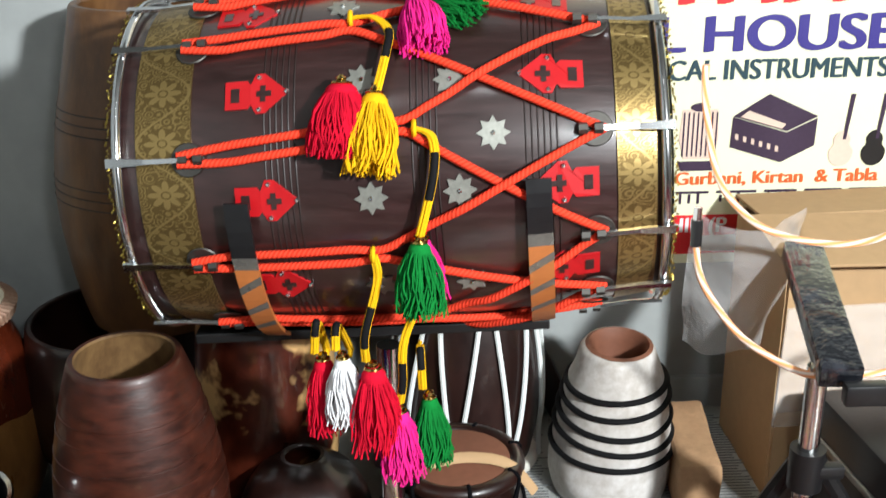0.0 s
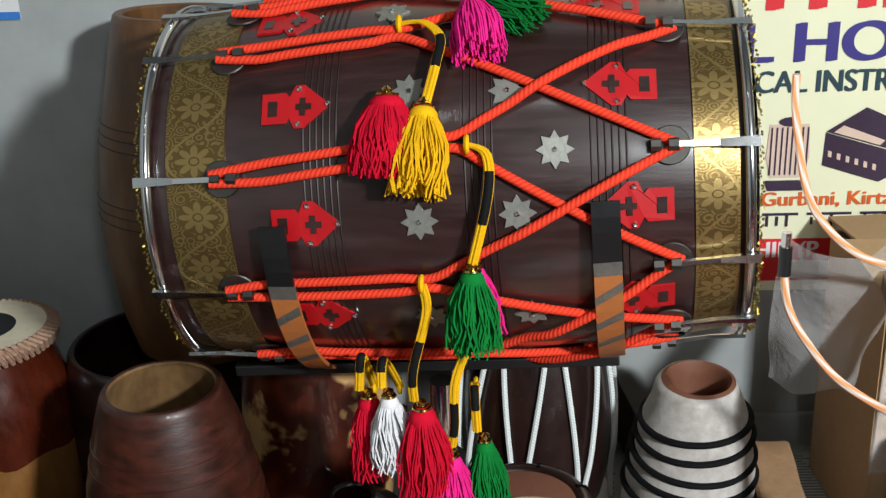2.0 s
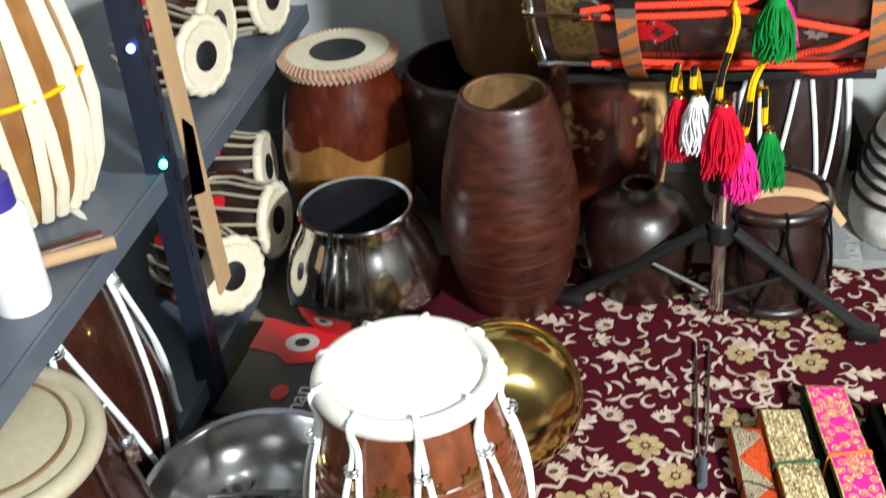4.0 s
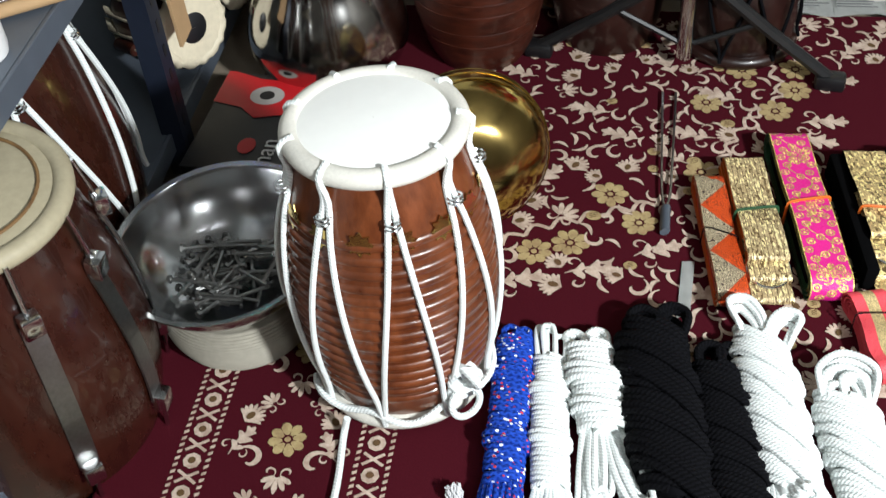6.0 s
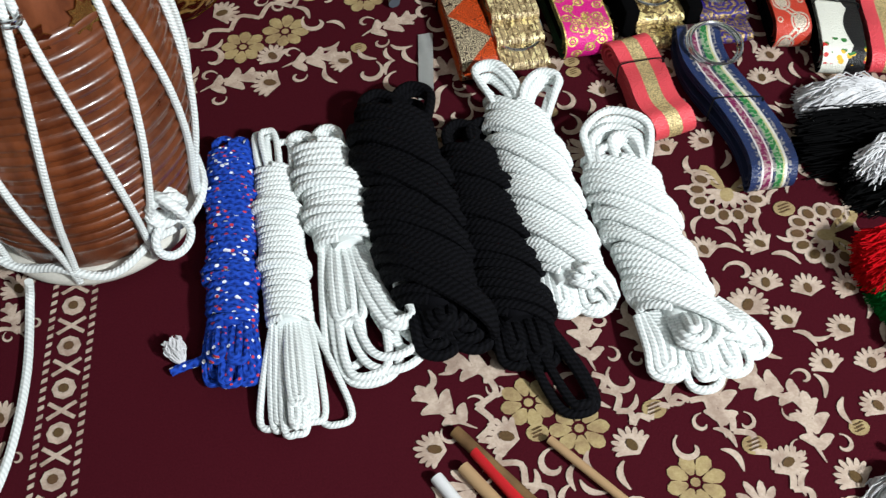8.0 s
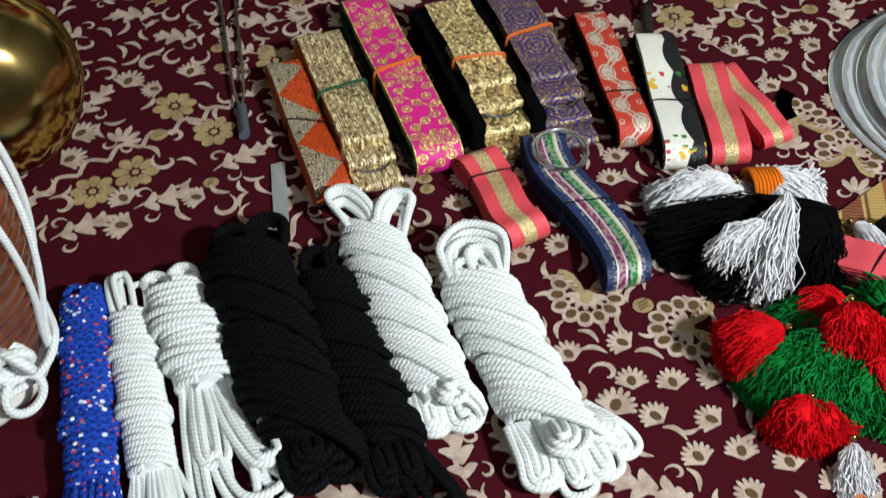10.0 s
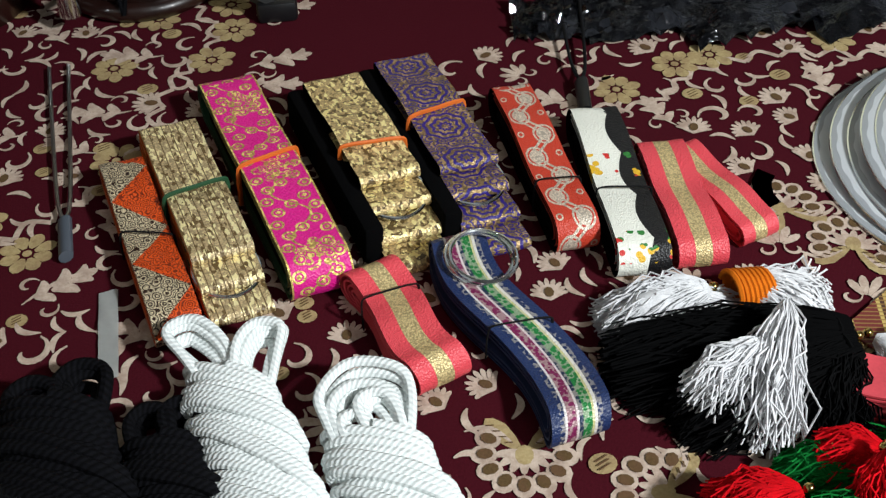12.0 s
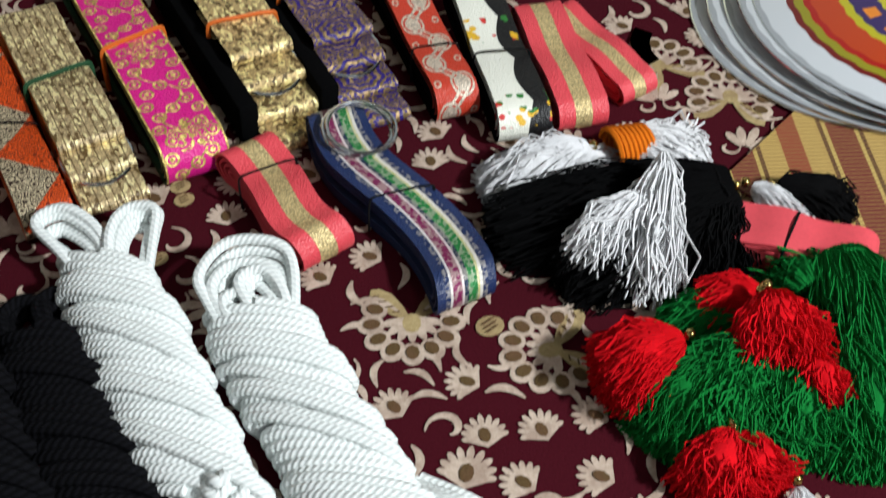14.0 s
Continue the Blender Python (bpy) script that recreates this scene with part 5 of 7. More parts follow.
# two-tone pot drum at the wall
pot = thing("pot_drum", "two-tone brown wooden drum with a cream skin and black centre", "drum", pose(-0.735, 1.66, 0))
bm = bmesh.new()
KP = [(0.10, 0.0), (0.125, 0.06), (0.138, 0.14), (0.135, 0.21)]
lathe(bm, smooth_profile(KP, 6), 56)
def stain_line(bm):
    for v in bm.verts:
        k = max(0.0, 1 - abs(v.co.z - 0.21) / 0.045)
        a = math.atan2(v.co.y, v.co.x)
        v.co.z += k * (0.016 * math.sin(3 * a + 0.6) + 0.010 * math.sin(7 * a))


stain_line(bm)
part("lower_shell", bm, M["potwood"], pot, "tan raw wood lower half")
bm = bmesh.new()
lathe(bm, smooth_profile([(0.135, 0.21), (0.122, 0.27), (0.104, 0.33), (0.097, 0.355)], 6), 56)
stain_line(bm)
part("upper_shell", bm, M["potdark"], pot, "red-brown varnished upper half")
bm = bmesh.new()
torus(bm, 0.104, 0.010, Matrix.Translation((0, 0, 0.362)), 56, 10)
hoop = part("plaited_hoop", bm, M["hide"], pot, "plaited hide hoop")
for i in range(64):
    a = 2 * math.pi * i / 64
    bm = bmesh.new()
    tube(bm, [(0.100 * math.cos(a), 0.100 * math.sin(a), 0.374), (0.117 * math.cos(a + 0.06), 0.117 * math.sin(a + 0.06), 0.366), (0.112 * math.cos(a + 0.12), 0.112 * math.sin(a + 0.12), 0.352)], 0.0040, 6)
    part("plait", bm, M["hide"], hoop)
bm = bmesh.new()
lathe(bm, [(0.0005, 0.374), (0.100, 0.3745)], 48)
part("skin", bm, M["cream"], pot, "cream drum skin")
bm = bmesh.new()
lathe(bm, [(0.0005, 0.3785), (0.048, 0.3775), (0.055, 0.3748)], 40)
part("black_patch", bm, M["blackpaste"], pot, "black tuning patch")

# metal kettle drum shell
ket = thing("kettle_shell", "polished nickel kettle drum shell with an open mouth", "drum shell", pose(-0.630, 1.30, 0.0))
bm = bmesh.new()
kp = smooth_profile([(0.060, 0.0), (0.108, 0.022), (0.138, 0.070), (0.140, 0.110), (0.124, 0.165), (0.103, 0.210), (0.097, 0.236)], 8)
r0 = lathe(bm, kp + [(0.101, 0.241), (0.099, 0.245), (0.093, 0.243)], 72)
cap(bm, r0[0])
part("bowl", bm, M["nickel"], ket)
bm = bmesh.new()
r0 = lathe(bm, [(0.10, 0.03), (0.132, 0.075), (0.134, 0.11), (0.118, 0.165), (0.096, 0.212), (0.093, 0.243)], 72)
cap(bm, r0[0])
part("inside", bm, M["blackpaste"], ket, "dark inside")

# shallow steel bowl of bolts on a bundle
jar = thing("cord_reel", "reel of pale nylon cord under the steel bowl", "reel", pose(-0.640, 0.70, 0))
for k in range(16):
    bm = bmesh.new()
    z = 0.006 + 0.0046 * k
    torus(bm, 0.098 + 0.010 * math.sin(math.pi * k / 15), 0.0034, Matrix.Translation((0, 0, z)), 56, 6)
    part("cord_turn", bm, M["nylon"], jar)
bm = bmesh.new()
rr = lathe(bm, [(0.098, 0.0), (0.100, 0.075)], 48)
cap(bm, rr[0])
cap(bm, rr[-1])
part("core", bm, M["nylon"], jar)
bowl = thing("steel_bowl", "perforated stainless steel bowl full of bolts", "bowl", pose(-0.637, 0.700, 0.080, 3, -3, 0))
bm = bmesh.new()
bp = smooth_profile([(0.051, 0.0), (0.097, 0.017), (0.129, 0.047), (0.145, 0.083)], 6)
inner = [(max(0.001, r - 0.002), z + 0.002) for r, z in reversed(bp)]
rings = lathe(bm, [(0.001, 0.0)] + bp + [(0.152, 0.085), (0.152, 0.088), (0.144, 0.0865)] + inner + [(0.001, 0.002)], 72)
part("bowl", bm, M["bowlsteel"], bowl)
for k in range(14):
    a = 2 * math.pi * k / 14 + 0.15
    bm = bmesh.new()
    lathe(bm, [(0.0003, 0.0), (0.0034, 0.0)], 12, Matrix.Translation((0.1345 * math.cos(a), 0.1345 * math.sin(a), 0.062)) @ Matrix.Rotation(a, 4, "Z") @ pose(0, 0, 0, 0, -62, 0))
    part("hole", bm, M["black"], bowl, "", False)
brng = random.Random(21)
BOLT = bmesh.new()
lathe(BOLT, [(0.0003, 0.0), (0.0060, 0.0), (0.0060, 0.005), (0.0028, 0.005), (0.0028, 0.062), (0.0003, 0.062)], 6)
bolt0 = link_mesh("bolt", BOLT, M["dullsteel"], False)
tagged(bolt0, "grey steel tuning bolt lying in the bowl", "bolt", "bolts in the steel bowl")
for k in range(80):
    q = 0.062 * math.sqrt(brng.random())
    a = brng.uniform(0, 6.28)
    layer = 0.094 + 0.022 * brng.random() + 1.2 * q * q
    m = Matrix.Translation((-0.640 + q * math.cos(a), 0.690 + q * math.sin(a), layer)) @ pose(0, 0, 0, 90 + brng.uniform(-7, 7), brng.uniform(-180, 180), brng.choice((80, 95, 70, 110, 15, 150)) + brng.uniform(-18, 18)) @ Matrix.Translation((0, 0, -0.03))
    if k == 0:
        bolt0.matrix_world = m
    else:
        o = bolt0.copy()
        scene.collection.objects.link(o)
        o.matrix_world = m

# brass bowl leaning on its side behind the hand drum
brass = thing("brass_kettle", "polished brass kettle drum shell lying behind the hand drum", "drum shell", pose(-0.335, 0.955, 0.120, -112, 0, 18))
bm = bmesh.new()
r0 = lathe(bm, smooth_profile([(0.012, -0.075), (0.06, -0.068), (0.105, -0.035), (0.120, 0.01), (0.112, 0.05), (0.092, 0.085)], 8) + [(0.096, 0.088), (0.094, 0.091)], 72)
cap(bm, r0[0])
cap(bm, r0[-1])
part("bowl", bm, M["brasspot"], brass)
for z, r in ((-0.02, 0.1155), (0.0, 0.1195), (0.02, 0.1195)):
    bm = bmesh.new()
    torus(bm, r, 0.0012, Matrix.Translation((0, 0, z)), 72, 5)
    part("turned_line", bm, M["brasspot"], brass)

# flat red and black carton
carton = thing("string_box", "flat red and black printed carton lying on the floor", "box", pose(-0.715, 1.085, 0.0, 0, 0, -4))
bm = bmesh.new()
box(bm, (0.165, 0.25, 0.062), Matrix.Translation((0, -0.01, 0.031)), 0.002)
part("carton", bm, M["blackcard"], carton, "", False)
bm = bmesh.new()
poly(bm, [(-0.083, 0.115, 0.0635), (-0.083, 0.03, 0.0635), (-0.03, 0.02, 0.0635), (0.0, -0.005, 0.0635), (0.083, 0.02, 0.0635), (0.083, 0.095, 0.0635), (-0.02, 0.10, 0.0635), (-0.07, 0.115, 0.0635)])
part("red_flap", bm, M["redcard"], carton, "red printed flap", False)
bm = bmesh.new()
poly(bm, [(0.005 + 0.03 * math.cos(i * 0.2618), 0.055 + 0.025 * math.sin(i * 0.2618), 0.0642) for i in range(24)])
seal = part("round_seal", bm, M["greyround"], carton, "grey round seal", False)
bm = bmesh.new()
poly(bm, [(0.005 + 0.013 * math.cos(i * 0.2618), 0.055 + 0.012 * math.sin(i * 0.2618), 0.0647) for i in range(24)])
part("seal_centre", bm, M["blackcard"], seal, "", False)
words("printed_word", "nan", 0.045, Matrix.Translation((0.062, -0.115, 0.0636)) @ Matrix.Rotation(radians(90), 4, "Z"), M["inkwhite"], carton)
bm = bmesh.new()
poly(bm, [(0.012 + 0.015 * math.cos(i * 0.5236), -0.075 + 0.02 * math.sin(i * 0.5236), 0.0638) for i in range(12)])
part("red_mark", bm, M["redcard"], carton, "", False)

# ---- cup drum, brick and newspaper at the wall ----
paper = thing("newspaper", "creased newspaper sheets on the floor by the wall", "newspaper")
bm = bmesh.new()
prng = random.Random(8)
nx, ny = 26, 18
gv = [[bm.verts.new((0.165 + 0.45 * i / nx, 1.512 + 0.385 * j / ny + 0.006 * math.sin(i * 0.9), 0.004 + 0.004 * noise.noise((i * 0.35, j * 0.4, 2)) ** 2 + (0.003 if i > 9 else 0))) for j in range(ny + 1)] for i in range(nx + 1)]
for i in range(nx):
    for j in range(ny):
        bm.faces.new((gv[i][j], gv[i + 1][j], gv[i + 1][j + 1], gv[i][j + 1]))
bmesh.ops.solidify(bm, geom=bm.faces[:], thickness=0.002)
part("sheet", bm, M["paper"], paper)
bm = bmesh.new()
for c in range(5):
    y = 1.53
    while y < 1.86:
        x0 = 0.18 + 0.086 * c
        L = prng.uniform(0.05, 0.074)
        box(bm, (L, 0.0035, 0.0004), Matrix.Translation((x0 + L / 2, y, 0.0125)))
        y += 0.0085
tagged(part("small_print", bm, M["print"], paper, "grey lines of small print", False), kind="stuff")

cup = thing("clay_drum", "white-wrapped clay drum body with dark cords, standing on newspaper", "drum", pose(0.348, 1.655, 0.014, 4, 1, 0))
bm = bmesh.new()
KC = [(0.098, 0.0), (0.103, 0.03), (0.101, 0.08), (0.094, 0.13), (0.084, 0.19), (0.070, 0.235), (0.062, 0.262)]
r0 = lathe(bm, smooth_profile(KC, 6) + [(0.058, 0.268), (0.054, 0.270)], 64)
cap(bm, r0[0])
for v in bm.verts:
    n = noise.noise(v.co * 22) * 0.004
    v.co += Vector((v.co.x, v.co.y, 0)).normalized() * n
part("wrapping", bm, M["gypsum"], cup, "worn white wrapping")
bm = bmesh.new()
r0 = lathe(bm, [(0.030, 0.12), (0.036, 0.18), (0.042, 0.25), (0.045, 0.267), (0.049, 0.273), (0.055, 0.270)], 56)
cap(bm, r0[0])
part("clay_mouth", bm, M["clay"], cup, "brown clay rim and mouth")
for z in (0.085, 0.118, 0.150, 0.182, 0.206):
    bm = bmesh.new()
    r = radius_at(KC, z)
    tube(bm, [((r + 0.002) * math.cos(a), (r + 0.002) * math.sin(a), z + 0.006 * math.sin(a + z * 40)) for a in (2 * math.pi * i / 56 for i in range(56))], 0.0052, 8, True)
    part("cord_ring", bm, M["threadblack"], cup, "dark cord")

bm = bmesh.new()
box(bm, (0.072, 0.21, 0.10), Matrix.Translation((0.482, 1.642, 0.062)) @ pose(0, 0, 0, 0, 0, -3), 0.008)
bmesh.ops.subdivide_edges(bm, edges=bm.edges[:], cuts=3, use_grid_fill=True)
for v in bm.verts:
    v.co += Vector((noise.noise(v.co * 30), noise.noise(v.co * 33 + Vector((5, 0, 0))), noise.noise(v.co * 28 + Vector((0, 7, 0))))) * 0.004
tagged(part("loose_brick", bm, M["brick"]), "pale rough brick standing on newspaper by the wall", "brick")

# dark drums behind the stand
laced_drum("rope_drum", "dark brown drum with white rope lacing leaning at the wall", pose(0.105, 1.76, 0.0, -4, 3, 12), [(0.112, 0.0), (0.128, 0.10), (0.124, 0.22), (0.105, 0.34), (0.088, 0.42)], M["darkwood"], M["ropewhite"], 8, M["cream"], 0.0045)
bd = laced_drum("black_drum", "dark drum with a worn skin and tan strap on the carpet", pose(0.083, 1.435, 0.0, 0, 0, 20), [(0.085, 0.0), (0.098, 0.06), (0.095, 0.14), (0.078, 0.20)], M["darkwood"], M["ropeblack"], 7, M["clay"], 0.003, "", False, M["darkwood"])
bm = bmesh.new()
tube(bm, bezier([(-0.055, -0.02, 0.222), (0.0, -0.03, 0.225), (0.055, -0.055, 0.215), (0.09, -0.075, 0.17)], 6), 0.008, 6, False, 0, 0.3)
part("strap", bm, M["cardboard"], bd, "tan leather strap")
wedge = bmesh.new()
box(wedge, (0.05, 0.02, 0.42), Matrix.Translation((0.215, 1.855, 0.20)) @ pose(0, 0, 0, 8, -24, 0), 0.003)
tagged(part("dark_board", wedge, M["darkwood"], None, "", False), "dark wooden board leaning at the wall", "board")

# ---- cartons, keyboard stand and cable ----
carton2 = thing("cardboard_box", "open brown cardboard box wrapped in clear film", "box", pose(0.875, 1.73, 0.0, 0, 0, 4))
for sx, sy, w, d in ((0, -0.12, 0.56, 0.006), (0, 0.12, 0.56, 0.006), (-0.28, 0, 0.006, 0.234), (0.28, 0, 0.006, 0.234)):
    bm = bmesh.new()
    box(bm, (w, d, 0.44), Matrix.Translation((sx, sy, 0.22)))
    part("side_panel", bm, M["cardboard"], carton2, "", False)
bm = bmesh.new()
box(bm, (0.55, 0.23, 0.006), Matrix.Translation((0, 0, 0.01)))
part("base_panel", bm, M["cardboard"], carton2, "", False)
for m, s in ((Matrix.Translation((-0.02, -0.09, 0.456)) @ pose(0, 0, 0, 6, 2, 0), (0.58, 0.17, 0.005)), (Matrix.Translation((0.0, 0.08, 0.458)) @ pose(0, 0, 0, -4, 0, 0), (0.56, 0.13, 0.005))):
    bm = bmesh.new()
    box(bm, s, m, 0.001)
    part("flap", bm, M["cardboard"], carton2, "cardboard flap", False)
bm = bmesh.new()
box(bm, (0.57, 0.006, 0.22), Matrix.Translation((0.0, -0.132, 0.26)) @ pose(0, 0, 0, 4, 0, 0))
fm = part("stretch_film", bm, M["film"], carton2, "clear stretch film", False)
fm.visible_shadow = False
case = thing("black_case", "black instrument case with metal corners under the boxes", "case", pose(0.83, 1.42, 0.0, 0, 0, 8))
bm = bmesh.new()
box(bm, (0.40, 0.24, 0.26), Matrix.Translation((0.02, 0, 0.13)), 0.012)
part("body", bm, M["blackcard"], case)
bm = bmesh.new()
box(bm, (0.41, 0.25, 0.012), Matrix.Translation((0.02, 0, 0.19)), 0.003)
part("lid_seam", bm, M["dullsteel"], case, "grey metal seam", False)
for x in (-0.08, 0.12):
    bm = bmesh.new()
    box(bm, (0.03, 0.012, 0.04), Matrix.Translation((x, -0.125, 0.185)), 0.003)
    part("latch", bm, M["steel"], case, "steel latch", False)

ks = thing("keyboard_stand", "chrome and black keyboard stand with a padded arm", "stand", pose(0.548, 1.29, 0))
bm = bmesh.new()
lathe(bm, [(0.0005, 0.15), (0.014, 0.15), (0.014, 0.425), (0.0005, 0.425)], 24)
part("pole", bm, M["steel"], ks, "chromed pole")
bm = bmesh.new()
lathe(bm, [(0.014, 0.24), (0.024, 0.24), (0.024, 0.30), (0.014, 0.30)], 20)
box(bm, (0.055, 0.02, 0.02), Matrix.Translation((0.02, -0.01, 0.27)), 0.004)
part("clamp", bm, M["black"], ks, "black clamp with a knob")
bm = bmesh.new()
box(bm, (0.056, 0.28, 0.034), Matrix.Translation((0.028, 0.09, 0.462)) @ pose(0, 0, 0, 13, 0, -6), 0.005)
part("arm", bm, M["bag"], ks, "black padded arm in creased film")
bm = bmesh.new()
box(bm, (0.056, 0.02, 0.03), Matrix.Translation((0.040, -0.062, 0.418)), 0.004)
part("end_cap", bm, M["black"], ks)
for fx, fy in ((-0.08, 0.08), (0.15, 0.02), (0.03, 0.17)):
    bm = bmesh.new()
    tube(bm, [(fx * 0.1, fy * 0.1, 0.28), (fx * 0.55, fy * 0.55, 0.17), (fx, fy, 0.012)], 0.012, 8)
    leg = part("leg", bm, M["blackiron"], ks, "black leg")
    bm = bmesh.new()
    box(bm, (0.04, 0.03, 0.024), Matrix.Translation((fx, fy, 0.012)), 0.006)
    part("rubber_foot", bm, M["black"], leg)

cab = thing("coiled_cable", "orange and white patterned audio cable looped over the stand", "cable")
bm = bmesh.new()
tube(bm, bezier([(0.400, 1.40, 0.80), (0.402, 1.40, 0.758), (0.421, 1.40, 0.666), (0.447, 1.40, 0.617), (0.495, 1.40, 0.575), (0.566, 1.40, 0.553), (0.628, 1.40, 0.551), (0.678, 1.40, 0.570), (0.72, 1.41, 0.61)], 10), 0.0048, 8)
part("cable", bm, M["cableorange"], cab)
bm = bmesh.new()
tube(bm, bezier([(0.393, 1.36, 0.579), (0.401, 1.36, 0.530), (0.423, 1.35, 0.488), (0.464, 1.33, 0.442), (0.529, 1.29, 0.415), (0.575, 1.25, 0.432), (0.66, 1.28, 0.425), (0.74, 1.32, 0.44)], 10), 0.0048, 8)
part("cable", bm, M["cableorange"], cab)
bm = bmesh.new()
tube(bm, [(0.3935, 1.36, 0.570), (0.3930, 1.36, 0.606)], 0.0078, 10)
plug = part("plug", bm, M["black"], cab, "black jack plug")
bm = bmesh.new()
tube(bm, [(0.3930, 1.36, 0.606), (0.3930, 1.36, 0.624)], 0.0060, 10)
part("plug_tip", bm, M["steel"], plug, "steel tip")

bag = bmesh.new()
gx, gy = 18, 22
gv = []
for i in range(gx + 1):
    row = []
    for j in range(gy + 1):
        u, v = i / gx, j / gy
        w = 0.075 + 0.012 * math.sin(v * 5)
        p = Vector((0.525 + (u - 0.5) * 2 * w - 0.03 * v, 1.56 - 0.05 * math.sin(math.pi * u), 0.535 - 0.215 * v))
        p += Vector((noise.noise(p * 18), noise.noise(p * 16 + Vector((3, 0, 0))), noise.noise(p * 14 + Vector((0, 9, 0))))) * 0.016
        row.append(bag.verts.new(p))
    gv.append(row)
for i in range(gx):
    for j in range(gy):
        bag.faces.new((gv[i][j], gv[i + 1][j], gv[i + 1][j + 1], gv[i][j + 1]))
bg = tagged(part("plastic_bag", bag, M["film"]), "crumpled clear plastic bag hanging from the box", "plastic bag")
bg.visible_shadow = False

# wrapped drum head above the big drum
wd = thing("wrapped_drum", "pale wooden drum rim wrapped in clear plastic on the wall", "drum", pose(0.115, 1.80, 1.125, 90, 0, 0))
bm = bmesh.new()
rr = lathe(bm, [(0.27, -0.08), (0.29, -0.07), (0.29, 0.08), (0.27, 0.09)], 72)
cap(bm, rr[0])
cap(bm, rr[-1])
part("shell", bm, M["cream"], wd)
for k in range(36):
    a = 2 * math.pi * k / 36
    bm = bmesh.new()
    box(bm, (0.002, 0.012, 0.14), Matrix.Rotation(a, 4, "Z") @ Matrix.Translation((0.291, 0, 0.005)))
    part("seam", bm, M["cardboard"], wd, "", False)
for sx in (-0.30, 0.27):
    bm = bmesh.new()
    gv = [[bm.verts.new((sx + 0.13 * (i / 8 - 0.5) + 0.02 * noise.noise((i * 0.7, j * 0.6, sx)), 0.10 * (j / 8 - 0.5) - 0.20 + 0.02 * noise.noise((i * 0.5, j * 0.9, 4 + sx)), 0.09 + 0.04 * noise.noise((i * 0.8, j * 0.8, 9)))) for j in range(9)] for i in range(9)]
    for i in range(8):
        for j in range(8):
            bm.faces.new((gv[i][j], gv[i + 1][j], gv[i + 1][j + 1], gv[i][j + 1]))
    o = part("loose_film", bm, M["film"], wd, "crumpled clear film")
    o.visible_shadow = False


# ---- rack at the left with small drums ----
rack = thing("steel_rack", "grey steel shelf rack with dark slotted posts", "rack")
for nm, lo, hi in (("shelf", (-1.30, 0.10, 0.435), (-0.835, 1.03, 0.455)), ("shelf", (-1.30, 1.06, 0.365), (-0.855, 1.86, 0.388)), ("shelf", (-1.30, 0.10, 0.045), (-0.845, 1.78, 0.065))):
    bm = bmesh.new()
    box(bm, [b - a for a, b in zip(lo, hi)], Matrix.Translation([(a + b) / 2 for a, b in zip(lo, hi)]), 0.003)
    part(nm, bm, M["greyshelf"], rack, "grey painted shelf", False)
    bm = bmesh.new()
    box(bm, (0.006, hi[1] - lo[1], 0.036), Matrix.Translation((hi[0] + 0.004, (lo[1] + hi[1]) / 2, hi[2] - 0.016)), 0.001)
    part("shelf_lip", bm, M["greyshelf"], rack, "", False)
for y in (1.045, 0.06):
    bm = bmesh.new()
    box(bm, (0.004, 0.036, 1.8), Matrix.Translation((-0.822, y, 0.9 - 0.02)))
    box(bm, (0.036, 0.004, 1.8), Matrix.Translation((-0.838, y - 0.018, 0.9 - 0.02)))
    post = part("post", bm, M["navysteel"], rack, "dark blue slotted angle post", False)
    for k in range(26):
        bm = bmesh.new()
        box(bm, (0.0012, 0.008, 0.020), Matrix.Translation((-0.8198, y, 0.04 + 0.045 * k)), 0.0)
        part("slot", bm, M["black"], post, "", False)
bm = bmesh.new()
box(bm, (0.006, 0.05, 0.55), Matrix.Translation((-0.812, 1.10, 0.47)) @ pose(0, 0, 0, 3, 0, 0), 0.001)
tagged(part("card_strip", bm, M["cardboard"], None, "", False), "torn cardboard strip tied along the rack post", "cardboard")
bm = bmesh.new()
poly(bm, [(-0.806, 1.055, 0.40), (-0.806, 1.105, 0.38), (-0.806, 1.11, 0.49), (-0.806, 1.08, 0.52)])
bmesh.ops.solidify(bm, geom=bm.faces[:], thickness=0.002)
tagged(part("price_tag", bm, M["inkorange"], None, "", False), "torn orange paper tag on the rack post", "tag")


